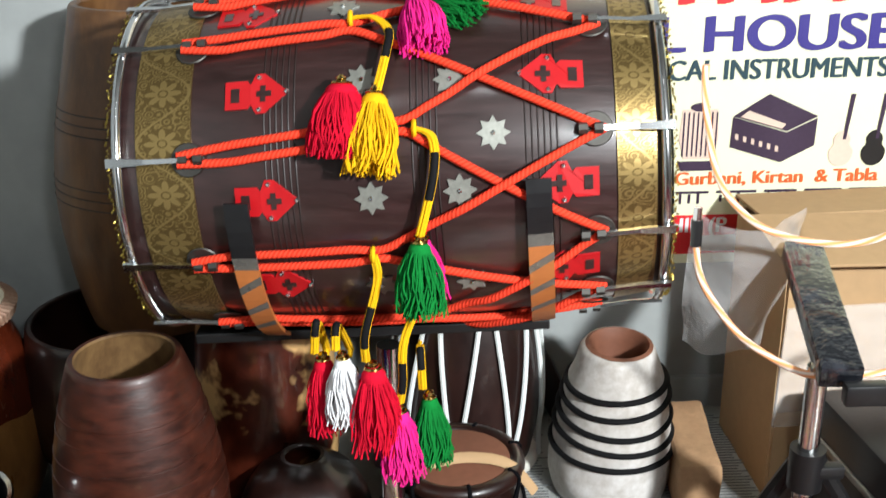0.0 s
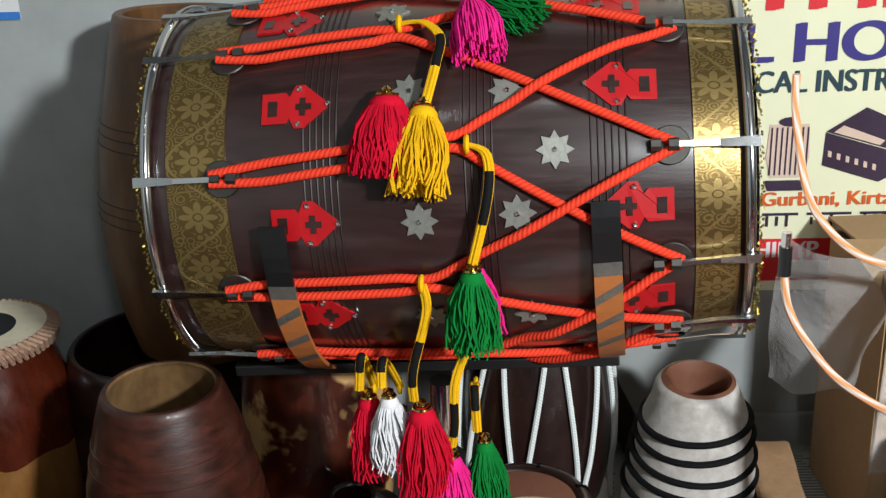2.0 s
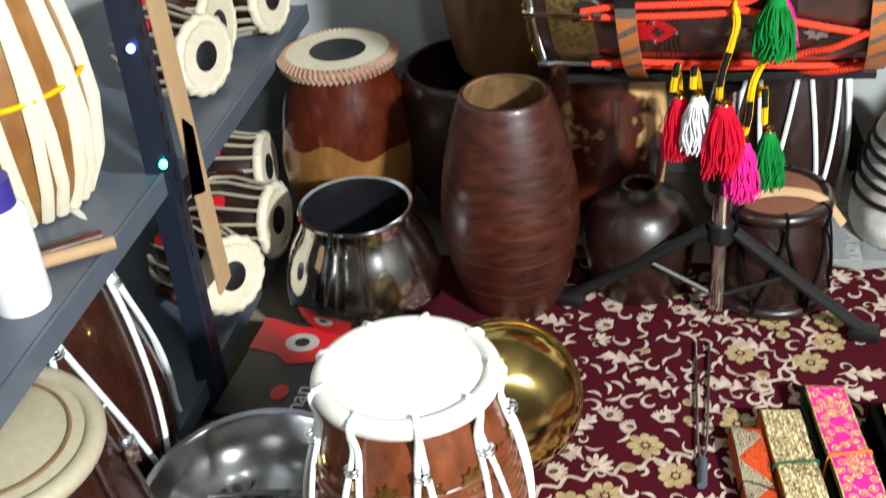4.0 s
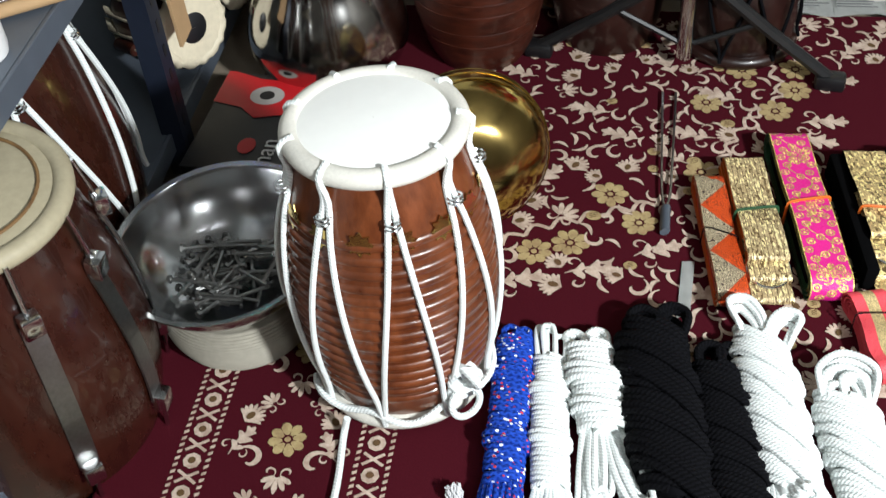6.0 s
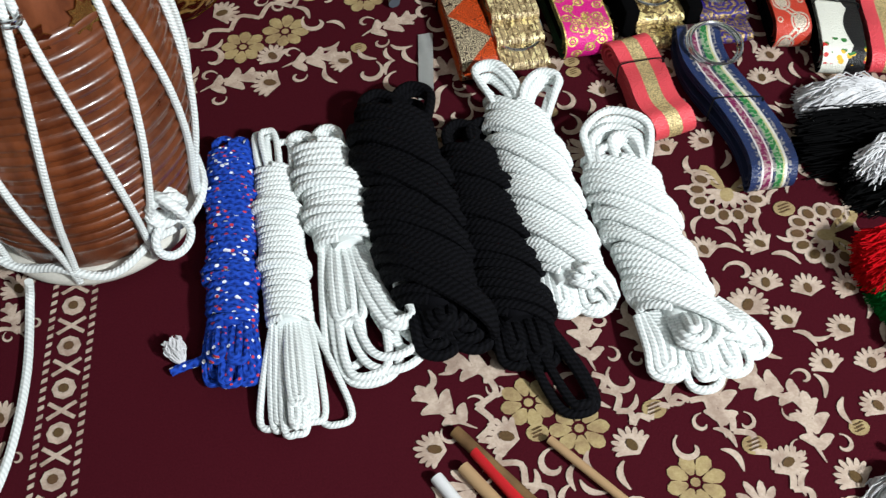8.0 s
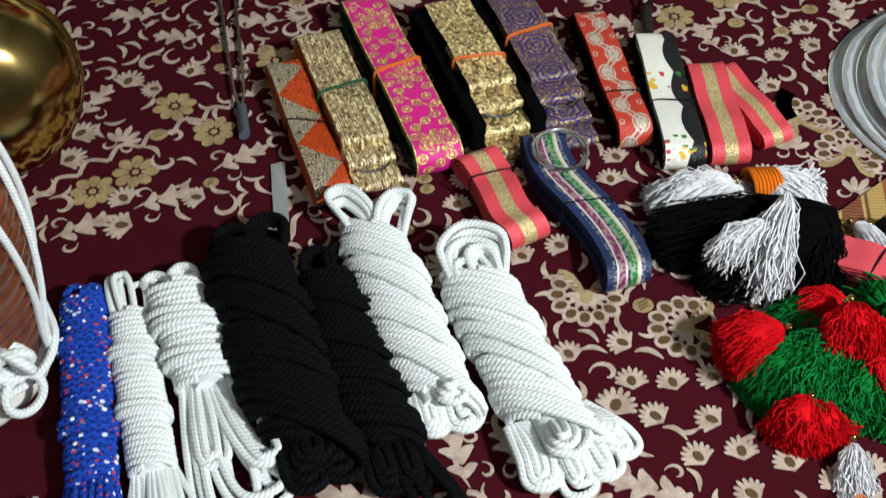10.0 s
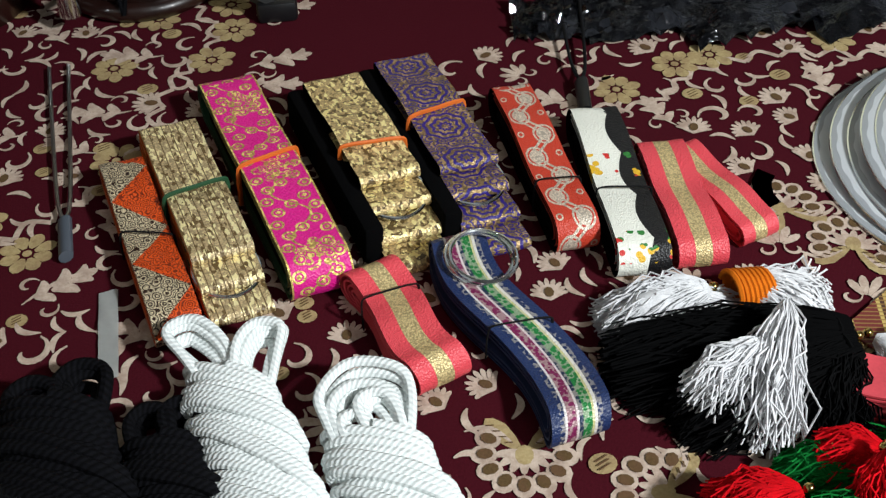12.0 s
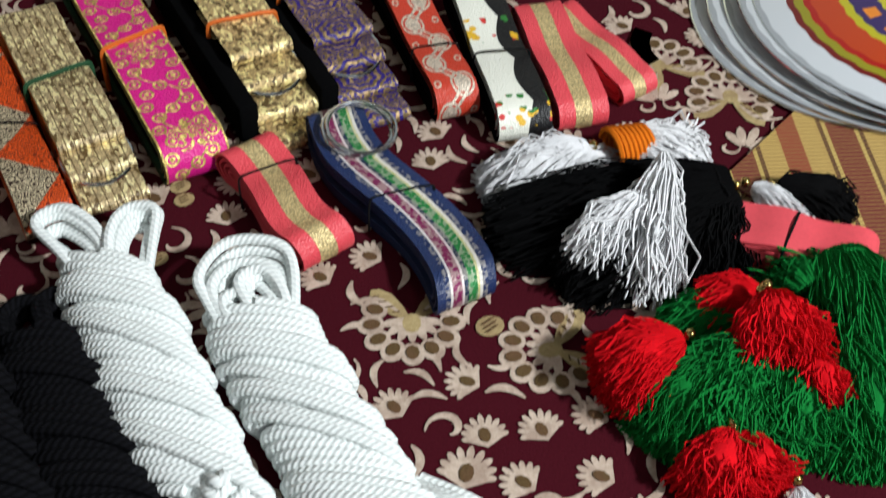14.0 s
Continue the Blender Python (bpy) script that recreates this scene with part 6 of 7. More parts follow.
def tabla(m, size, group):
    """A small goblet drum lying on its side, face towards +z of its own."""
    t = thing("small_drum", "small cream-strapped drum with a black-patched skin on the shelf", "drum", m, group)
    s = size
    bm = bmesh.new()
    r0 = lathe(bm, [(0.062 * s, -0.20 * s), (0.088 * s, -0.15 * s), (0.090 * s, -0.10 * s), (0.075 * s, -0.03 * s), (0.070 * s, 0)], 40)
    cap(bm, r0[0])
    part("shell", bm, M["darkwood"], t)
    n = 16
    for i in range(n):
        a = 2 * math.pi * i / n
        bm = bmesh.new()
        pts = []
        for z, r in ((0.0, 0.082), (-0.03, 0.084), (-0.10, 0.098), (-0.15, 0.096), (-0.20, 0.068)):
            pts.append((s * r * math.cos(a), s * r * math.sin(a), s * z))
        tube(bm, pts, 0.0125 * s, 6, False, 0, 0.28)
        part("strap", bm, M["cream"], t)
    for k in range(5):
        a = 2 * math.pi * k / 5
        bm = bmesh.new()
        lathe(bm, [(0.001, -0.03 * s), (0.013 * s, -0.03 * s), (0.013 * s, 0.03 * s), (0.001, 0.03 * s)], 12, Matrix.Translation((0.100 * s * math.cos(a), 0.100 * s * math.sin(a), -0.12 * s)))
        part("tuning_block", bm, M["redcard"] if k % 2 else M["barrel"], t, "wooden tuning block")
    bm = bmesh.new()
    torus(bm, 0.078 * s, 0.013 * s, Matrix.Translation((0, 0, 0.0)), 40, 10)
    for v in bm.verts:
        k = 1 + 0.035 * math.cos(24 * math.atan2(v.co.y, v.co.x))
        v.co.x, v.co.y = v.co.x * k, v.co.y * k
    part("plaited_hoop", bm, M["cream"], t, "plaited hide hoop")
    bm = bmesh.new()
    lathe(bm, [(0.0005, 0.008 * s), (0.072 * s, 0.010 * s)], 36)
    part("skin", bm, M["cream"], t)
    bm = bmesh.new()
    lathe(bm, [(0.0005, 0.0125 * s), (0.030 * s, 0.012 * s), (0.034 * s, 0.0095 * s)], 30)
    part("black_patch", bm, M["blackpaste"], t, "black tuning patch")
    return t


for x, y, z, tilt, turn in ((-0.870, 1.70, 0.468, 87, -12), (-0.905, 1.42, 0.468, 88, -20), (-0.845, 1.215, 0.146, 84, -32), (-0.820, 1.40, 0.146, 88, -4), (-0.93, 1.56, 0.468, 88, -6), (-0.90, 1.60, 0.146, 88, 6), (-0.95, 0.83, 0.146, 88, 6)):
    tabla(pose(x, y, z, 0, tilt, turn), 0.8, "small drums on the rack")

kb = thing("strapped_drum", "pale wooden drum laced with cream straps standing on the shelf", "drum", pose(-1.01, 0.945, 0.456))
KS = [(0.085, 0.0), (0.112, 0.05), (0.125, 0.14), (0.118, 0.24), (0.10, 0.33), (0.092, 0.36)]
bm = bmesh.new()
r0 = lathe(bm, smooth_profile(KS, 6), 56)
cap(bm, r0[0])
cap(bm, r0[-1])
part("shell", bm, M["potwood"], kb)
for i in range(26):
    a = 2 * math.pi * i / 26
    bm = bmesh.new()
    tube(bm, [((radius_at(KS, z) + 0.006) * math.cos(a + 0.25 * (i % 2 - 0.5) * z / 0.36), (radius_at(KS, z) + 0.006) * math.sin(a + 0.25 * (i % 2 - 0.5) * z / 0.36), z) for z in (0.004, 0.06, 0.14, 0.22, 0.30, 0.355)], 0.009, 6, False, 0, 0.45)
    part("strap", bm, M["cream"], kb, "cream hide strap")
bm = bmesh.new()
torus(bm, 0.128, 0.004, Matrix.Translation((0, 0, 0.19)), 48, 6)
part("yellow_tape", bm, M["woolyellow"], kb, "yellow tape band")
bm = bmesh.new()
lathe(bm, [(0.001, 0), (0.034, 0), (0.036, 0.01), (0.036, 0.13), (0.030, 0.14), (0.001, 0.14)], 32)
can = part("spray_can", bm, M["inkwhite"], None)
can.matrix_world = pose(-0.885, 0.70, 0.456)
tagged(can, "white ribbed spray can with a blue top on the shelf", "can")
bm = bmesh.new()
lathe(bm, [(0.001, 0.140), (0.028, 0.140), (0.028, 0.175), (0.001, 0.178)], 24)
part("cap", bm, M["inkblue"], can, "blue cap")
for k, (x, y, c) in enumerate(((-0.90, 0.77, "barrel"), (-0.875, 0.755, "cardboard"))):
    bm = bmesh.new()
    tube(bm, [(x - 0.20, y - 0.12 + 0.02 * k, 0.467), (x + 0.06, y + 0.07, 0.467)], 0.0095, 10)
    tagged(part("drum_stick", bm, M[c]), "wooden drum stick lying on the shelf", "drum stick", "sticks on the shelf")
for x, y, z, col in ((-0.822, 1.02, 0.475, (0.05, 1.0, 0.85, 1)), (-0.83, 1.02, 0.655, (0.1, 0.2, 1.0, 1))):
    n = Nodes("led_glow")
    n.out((0.1, 0.1, 0.1, 1), 0.4)
    n.b.inputs["Emission Color"].default_value, n.b.inputs["Emission Strength"].default_value = col, 7
    bm = bmesh.new()
    bmesh.ops.create_icosphere(bm, subdivisions=2, radius=0.0065, matrix=Matrix.Translation((x, y, z)))
    tagged(part("fairy_light", bm, n.m), "small lit coloured fairy light on the rack", "light")

# standing drums beside the rack
side = laced_drum("side_drum", "brown side drum with knotted white lacing", pose(-0.985, 0.85, 0.0, 6, -4, 15), [(0.150, 0.0), (0.165, 0.10), (0.168, 0.22), (0.155, 0.36), (0.14, 0.43)], M["shadedred"], M["ropewhite"], 7, M["cream"], 0.0045)
big = thing("clamp_drum", "dark red-brown drum with steel tension plates and a cream skin", "drum", pose(-0.885, 0.515, -0.018, 3, 4, 20))
KB = [(0.165, 0.0), (0.178, 0.10), (0.172, 0.20), (0.150, 0.31), (0.118, 0.42)]
bm = bmesh.new()
r0 = lathe(bm, smooth_profile(KB, 6), 64)
cap(bm, r0[0])
part("shell", bm, M["shadedred"], big)
bm = bmesh.new()
torus(bm, 0.176, 0.007, Matrix.Translation((0, 0, 0.012)), 64, 10)
part("hoop", bm, M["darksteel"], big, "thin dull steel hoop")
# hoop and skin take the darker cream that stands in for shade
bm = bmesh.new()
torus(bm, 0.120, 0.013, Matrix.Translation((0, 0, 0.422)), 64, 12)
part("wound_hoop", bm, M["shadedskin"], big, "cream wound hoop")
bm = bmesh.new()
lathe(bm, [(0.001, 0.432), (0.104, 0.431), (0.116, 0.427)], 48)
part("skin", bm, M["shadedskin"], big, "cream drum skin with shade put into its colour")
bm = bmesh.new()
torus(bm, 0.094, 0.0022, Matrix.Translation((0, 0, 0.433)), 56, 6)
part("skin_ring", bm, M["barrelin"], big, "dark ring on the skin")
for k in range(9):
    a = 2 * math.pi * k / 9 + 0.3
    R = Matrix.Rotation(a, 4, "Z")
    bm = bmesh.new()
    for i in range(8):
        z0, z1 = 0.10 + 0.030 * i, 0.130 + 0.030 * i
        q0, q1 = radius_at(KB, z0) + 0.003, radius_at(KB, z1) + 0.003
        v = [bm.verts.new(R @ Vector(p)) for p in ((q0, -0.013, z0), (q0, 0.013, z0), (q1, 0.013, z1), (q1, -0.013, z1), (q0 + 0.003, -0.013, z0), (q0 + 0.003, 0.013, z0), (q1 + 0.003, 0.013, z1), (q1 + 0.003, -0.013, z1))]
        for f in ((4, 5, 6, 7), (0, 3, 2, 1), (0, 4, 7, 3), (1, 2, 6, 5)):
            bm.faces.new([v[j] for j in f])
    bmesh.ops.remove_doubles(bm, verts=bm.verts[:], dist=0.00005)
    pl = part("tension_plate", bm, M["dullsteel"], big, "steel tension plate", False)
    for z in (0.095, 0.345):
        bm = bmesh.new()
        box(bm, (0.020, 0.024, 0.030), R @ Matrix.Translation((radius_at(KB, z) + 0.012, 0, z)), 0.003)
        part("lug", bm, M["steel"], pl, "steel lug")
    bm = bmesh.new()
    tube(bm, [R @ Vector((0.186, 0, 0.012)), R @ Vector((0.190, 0, 0.09))], 0.003, 8)
    part("tension_rod", bm, M["steel"], pl)
    bm = bmesh.new()
    tube(bm, [R @ Vector((radius_at(KB, 0.345) + 0.012, 0, 0.345)), R @ Vector((0.134, 0, 0.424))], 0.003, 8)
    part("tension_rod", bm, M["steel"], pl)


# ---- rope hanks on the carpet ----
def along(prof, q):
    """Straight lines between (place, value) pairs."""
    for (q0, v0), (q1, v1) in zip(prof, prof[1:]):
        if q <= q1:
            return v0 + (v1 - v0) * max(0.0, (q - q0) / (q1 - q0))
    return prof[-1][1]


def hank(label, far, near, prof, rope, r, slope, wrap, heads, tails, seed, height=0.6, bend=0.0, over=3):
    """A hank: close slanting turns round a core of strands, with loops that stand out at both ends.

    heads and tails: (start along, sideways, half width, tip along, tip sideways, strands, lift)."""
    g = random.Random(seed)
    far, near = Vector((*far, 0)), Vector((*near, 0))
    d = near - far
    L = d.length
    t = thing("rope_hank", label, "rope", Matrix.Translation(far) @ Matrix.Rotation(math.atan2(d.y, d.x), 4, "Z"), "rope hanks on the carpet")
    side = lambda x: bend * 4 * (x / L) * (1 - x / L)

    def turns(x0, x1, lift, tilt, ph):
        pts = []
        n = max(1, int((x1 - x0) / (2 * r * 0.97)))
        for i in range(n * 22):
            q = i / 22
            ang = 2 * math.pi * q + ph
            xc = x0 + (x1 - x0) * q / n
            wob = noise.noise((q * 0.55, seed * 3.1, ph))
            a = along(prof, xc / L) - r
            b = a * height
            k = 1 + 0.06 * wob + lift * r / max(a, 0.01)
            sy = math.copysign(abs(math.sin(ang)) ** 0.85, math.sin(ang))
            y = a * k * sy
            zc = b + r
            x = xc + (tilt + 0.22 * wob) * y + 0.0012 * noise.noise((q * 3.0, seed, 5))
            pts.append((x, y + side(xc), max(r * 0.9, zc + b * k * math.cos(ang) + 0.6 * lift * r)))
        return pts

    bm = bmesh.new()
    tube(bm, turns(L * wrap[0], L * wrap[1], 0.0, slope, 0.0), r, 8)
    part("binding", bm, rope, t)
    # a few turns that ride over the others
    for i in range(over):
        c = wrap[0] + (wrap[1] - wrap[0]) * (i + 0.6 + 0.4 * g.random()) / (over + 0.6)
        bm = bmesh.new()
        tube(bm, turns(L * c, L * c + r * g.choice((4.2, 6.2)), 1.15, slope * g.uniform(1.1, 1.9), g.uniform(2.5, 3.6)), r, 8)
        part("binding", bm, rope, t)
    # the strands inside
    bm = bmesh.new()
    pts = []
    for k in range(13):
        q = wrap[0] + (wrap[1] - wrap[0]) * k / 12
        pts.append((L * q, side(L * q), (along(prof, q) - r) * height + r))
    tube(bm, pts, along(prof, 0.5) * height * 0.80, 12)
    part("core", bm, rope, t)
    for group, sg in ((heads, -1), (tails, 1)):
        for x0, yo, w, tip, ty, n, lift in group:
            x0, tip = x0 * L, tip * L
            base = (along(prof, max(0.02, min(0.98, x0 / L))) - r) * height
            for j in range(n):
                wj = max(r * 0.9, w - j * r * (1.75 if sg > 0 else 0.7))
                tj = tip - sg * j * r * (1.5 if sg > 0 else 0.5) + g.uniform(-1, 1) * r * 0.6
                yj = ty + g.uniform(-1, 1) * r * 0.7
                zt = max(r, lift + (r * (j % 3) * 1.1 if sg > 0 else -r * j * 1.5) + g.uniform(0, r))
                zs = base + r * 0.5
                xm = x0 + (tj - x0) * 0.55
                o0, o1 = side(x0), side(min(max(tj, 0), L))
                bm = bmesh.new()
                tube(bm, bezier([(x0, yo - wj * 0.55 + o0, zs), (xm, (yo + yj) / 2 - wj + o1, (zs + zt) / 2 + r), (tj - sg * wj * 0.55, yj - wj * 0.92 + o1, zt), (tj, yj + o1, zt), (tj - sg * wj * 0.55, yj + wj * 0.92 + o1, zt), (xm, (yo + yj) / 2 + wj + o1, (zs + zt) / 2 + r), (x0, yo + wj * 0.55 + o0, zs)], 7), r, 8)
                part("end_loop", bm, rope, t)
    return t


hank("blue braided rope hank with white and red flecks", (-0.243, 0.697), (-0.235, 0.375), [(0, 0.024), (0.08, 0.027), (0.5, 0.028), (0.85, 0.027), (1, 0.020)], M["ropeblue"], 0.0042, 0.10, (0.05, 0.80),
     [(0.08, -0.008, 0.009, 0.0, -0.008, 1, 0.022), (0.08, 0.010, 0.008, 0.005, 0.010, 1, 0.020)],
     [(0.74, -0.016, 0.010, 0.97, -0.020, 2, 0.008), (0.74, 0.0, 0.010, 1.0, -0.004, 2, 0.016), (0.74, 0.014, 0.010, 0.98, 0.016, 2, 0.010), (0.74, 0.006, 0.009, 0.94, 0.006, 2, 0.028), (0.74, -0.010, 0.009, 0.93, -0.012, 2, 0.026)], 3, 0.62, 0, 2)
bm = bmesh.new()
tube(bm, bezier([(-0.255, 0.420, 0.014), (-0.270, 0.412, 0.010), (-0.286, 0.409, 0.007), (-0.300, 0.404, 0.006)], 6), 0.0046, 8)
tail = part("rope_tail", bm, M["ropeblue"])
tagged(tail, "frayed blue rope end with a white tuft on the carpet", "rope")
part("frayed_tip", tassel_strands(random.Random(2), (-0.288, 0.412, 0.010), (-0.35, 0.7, 0.25), 0.026, 0.010, 90, 0.0008, 0.0, 0.003, 0.0), M["woolwhitewool"], tail, "frayed white tip")
hank("thin white cotton rope hank with long loose loops", (-0.198, 0.700), (-0.168, 0.318), [(0, 0.018), (0.14, 0.023), (0.3, 0.026), (0.68, 0.025), (1, 0.020)], M["ropewhite"], 0.0036, 0.12, (0.14, 0.68),
     [(0.2, -0.010, 0.007, 0.0, -0.012, 2, 0.024), (0.2, 0.002, 0.008, 0.02, 0.0, 2, 0.030), (0.2, 0.014, 0.007, 0.05, 0.016, 1, 0.022)],
     [(0.64, -0.012, 0.010, 0.97, -0.020, 2, 0.006), (0.64, 0.0, 0.012, 1.0, -0.004, 3, 0.012), (0.64, 0.010, 0.013, 0.97, 0.010, 3, 0.009), (0.66, 0.010, 0.017, 0.975, 0.036, 1, 0.004), (0.66, -0.010, 0.014, 0.96, -0.026, 1, 0.004), (0.64, 0.002, 0.008, 0.93, 0.002, 2, 0.022)], 4, 0.68, 0, 2)
hank("white braided rope hank with a loose open coil", (-0.146, 0.692), (-0.082, 0.372), [(0, 0.030), (0.1, 0.034), (0.35, 0.037), (0.52, 0.036), (1, 0.03)], M["ropewhite"], 0.0046, 0.16, (0.07, 0.52),
     [(0.14, -0.014, 0.012, -0.01, -0.016, 2, 0.024), (0.14, 0.014, 0.013, 0.0, 0.014, 2, 0.024)],
     [(0.48, -0.018, 0.018, 0.92, -0.036, 1, 0.005), (0.48, -0.004, 0.030, 1.0, -0.012, 2, 0.008), (0.48, 0.006, 0.034, 0.98, 0.016, 2, 0.014), (0.48, 0.014, 0.026, 0.94, 0.044, 2, 0.010), (0.48, 0.010, 0.020, 0.88, 0.030, 2, 0.026), (0.48, -0.010, 0.014, 0.80, -0.020, 2, 0.022), (0.48, 0.020, 0.022, 0.86, 0.056, 1, 0.018)], 5, 0.6, 0, 2)
hank("thick black twisted rope hank", (-0.054, 0.738), (-0.012, 0.385), [(0, 0.034), (0.12, 0.044), (0.4, 0.050), (0.8, 0.050), (1, 0.036)], M["ropeblack"], 0.0058, 0.55, (0.10, 0.88),
     [(0.2, -0.016, 0.018, 0.02, -0.020, 3, 0.036), (0.2, 0.018, 0.020, 0.0, 0.022, 3, 0.036)],
     [(0.78, -0.016, 0.020, 0.99, -0.018, 3, 0.018), (0.78, 0.016, 0.022, 1.0, 0.018, 3, 0.020), (0.78, 0.0, 0.016, 0.95, 0.0, 2, 0.042)], 6, 0.62, -0.012, 4)
hank("thinner black twisted rope hank with a long loop", (0.026, 0.685), (0.062, 0.360), [(0, 0.026), (0.12, 0.034), (0.4, 0.039), (0.8, 0.037), (1, 0.028)], M["ropeblack"], 0.0052, 0.45, (0.12, 0.84),
     [(0.2, -0.012, 0.016, 0.0, -0.010, 3, 0.030), (0.2, 0.014, 0.014, 0.02, 0.016, 3, 0.030)],
     [(0.76, -0.012, 0.016, 0.97, -0.012, 3, 0.014), (0.76, 0.010, 0.018, 1.0, 0.012, 3, 0.014), (0.80, 0.010, 0.020, 1.16, 0.034, 2, 0.006)], 7, 0.62, -0.006, 4)
hank("thick white twisted rope hank with two eared loops", (0.086, 0.752), (0.118, 0.418), [(0, 0.024), (0.14, 0.034), (0.35, 0.040), (0.8, 0.042), (1, 0.034)], M["ropewhite"], 0.0044, 0.72, (0.15, 0.90),
     [(0.23, -0.004, 0.018, -0.02, -0.028, 4, 0.046), (0.25, 0.014, 0.019, 0.06, 0.036, 4, 0.046)],
     [(0.82, -0.014, 0.018, 0.99, -0.014, 4, 0.014), (0.82, 0.016, 0.018, 1.0, 0.018, 4, 0.014), (0.80, 0.006, 0.014, 0.95, 0.010, 3, 0.044)], 8, 0.6, -0.006, 4)
hank("thick white twisted rope hank with open end loops", (0.190, 0.660), (0.236, 0.330), [(0, 0.032), (0.12, 0.040), (0.5, 0.040), (0.78, 0.043), (1, 0.055)], M["ropewhite"], 0.0046, 0.66, (0.17, 0.80),
     [(0.28, -0.004, 0.036, -0.01, -0.004, 4, 0.046), (0.30, -0.008, 0.025, 0.045, -0.006, 3, 0.044), (0.30, 0.006, 0.014, 0.085, 0.004, 3, 0.046), (0.30, -0.016, 0.010, 0.11, -0.014, 2, 0.042)],
     [(0.74, -0.030, 0.020, 0.97, -0.036, 4, 0.014), (0.74, -0.008, 0.017, 1.01, -0.008, 4, 0.010), (0.74, 0.016, 0.017, 0.99, 0.024, 4, 0.012), (0.74, 0.034, 0.017, 0.95, 0.052, 4, 0.012), (0.74, 0.0, 0.020, 0.92, -0.004, 3, 0.040), (0.74, 0.026, 0.016, 0.90, 0.036, 3, 0.032)], 9, 0.55, -0.014, 4)


# ---- folded straps ----
def folded_strap(name, label, far, near, width, height, material, edge, seed, layers=3, tie=None, ring=False, step=False, lean=0.0, inner=None, bend=0.0, dip=0.0):
    """A strap folded flat in layers: nested loops, seen from above and the side."""
    g = random.Random(seed)
    far, near = Vector((*far, 0)), Vector((*near, 0))
    d = near - far
    L = d.length
    t = thing(name, label, "strap", Matrix.Translation(far) @ Matrix.Rotation(math.atan2(d.y, d.x), 4, "Z") @ pose(0, 0, 0, lean, 0, 0), "folded straps on the carpet")
    th = 0.0022
    for k in range(layers):
        h = height / 2 - k * (th + 0.0022)
        zm = height / 2
        if step:
            h = height / layers / 2
            zm = h * (2 * k + 1)
        if h < 0.004:
            break
        x0, x1 = 0.006 * k, L - 0.007 * k - (0.022 * k if step else 0)
        outline = []
        m = 12
        for i in range(26):
            q = i / 25
            xx = x0 + h + (x1 - x0 - 2 * h) * q
            outline.append((xx, zm + h + (0.0035 * math.sin(q * math.pi * 2.3 + seed) - dip) * (q * (1 - q) * 4)))
        for i in range(1, m):
            a = math.pi / 2 - math.pi * i / m
            outline.append((x1 - h + h * math.cos(a), zm + h * math.sin(a)))
        for i in range(26):
            q = 1 - i / 25
            outline.append((x0 + h + (x1 - x0 - 2 * h) * q, zm - h))
        for i in range(1, m):
            a = -math.pi / 2 - math.pi * i / m
            outline.append((x0 + h + h * math.cos(a), zm + h * math.sin(a)))
        bm = bmesh.new()
        uv = bm.loops.layers.uv.verify()
        n = len(outline)
        c = (L / 2, zm)
        cols = 7
        grid, inn = [], []
        for (x, z), (xp, zp), (xn, zn) in zip(outline, outline[-1:] + outline[:-1], outline[1:] + outline[:1]):
            tx, tz = xn - xp, zn - zp
            l = math.hypot(tx, tz) or 1
            nx_, nz_ = -tz / l, tx / l
            if (x - c[0]) * nx_ * 0.02 + (z - c[1]) * nz_ > 0:
                nx_, nz_ = -nx_, -nz_
            grid.append([bm.verts.new((x, width * (j / (cols - 1) - 0.5), max(0.0008, z) + 0.0006 * math.sin(j * 1.3))) for j in range(cols)])
            inn.append([bm.verts.new((x + nx_ * th, width * s, max(0.0008, z + nz_ * th))) for s in (-0.5, 0.5)])
        acc = 0.0
        for i in range(n):
            q = (i + 1) % n
            dl = math.hypot(outline[q][0] - outline[i][0], outline[q][1] - outline[i][1])
            for j in range(cols - 1):
                f = bm.faces.new((grid[i][j], grid[i][j + 1], grid[q][j + 1], grid[q][j]))
                for lp, (aa, bb) in zip(f.loops, ((acc, j), (acc, j + 1), (acc + dl, j + 1), (acc + dl, j))):
                    lp[uv].uv = (aa + 0.13 * seed, bb / (cols - 1) + 0.0)
            for f in ((grid[i][0], grid[q][0], inn[q][0], inn[i][0]), (grid[i][-1], inn[i][1], inn[q][1], grid[q][-1]), (inn[i][0], inn[q][0], inn[q][1], inn[i][1])):
                bm.faces.new(f).material_index = 1
            acc += dl
        for vt in bm.verts:
            vt.co.y += bend * math.sin(2 * math.pi * min(1.0, max(0.0, vt.co.x / L)))
        part("fold", bm, [material, edge], t)
    # a plain block fills the folds; stepped straps carry it along one side
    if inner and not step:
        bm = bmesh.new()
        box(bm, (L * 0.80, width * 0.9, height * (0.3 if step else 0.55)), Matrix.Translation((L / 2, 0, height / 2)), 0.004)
        part("backing", bm, inner, t, "plain block set against the folds")
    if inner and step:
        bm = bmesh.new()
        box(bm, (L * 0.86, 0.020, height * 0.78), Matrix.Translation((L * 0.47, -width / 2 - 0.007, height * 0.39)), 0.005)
        part("backing", bm, inner, t, "plain block set against the folds")
    if tie:
        mt, q, skew = tie
        bm = bmesh.new()
        x = L * q
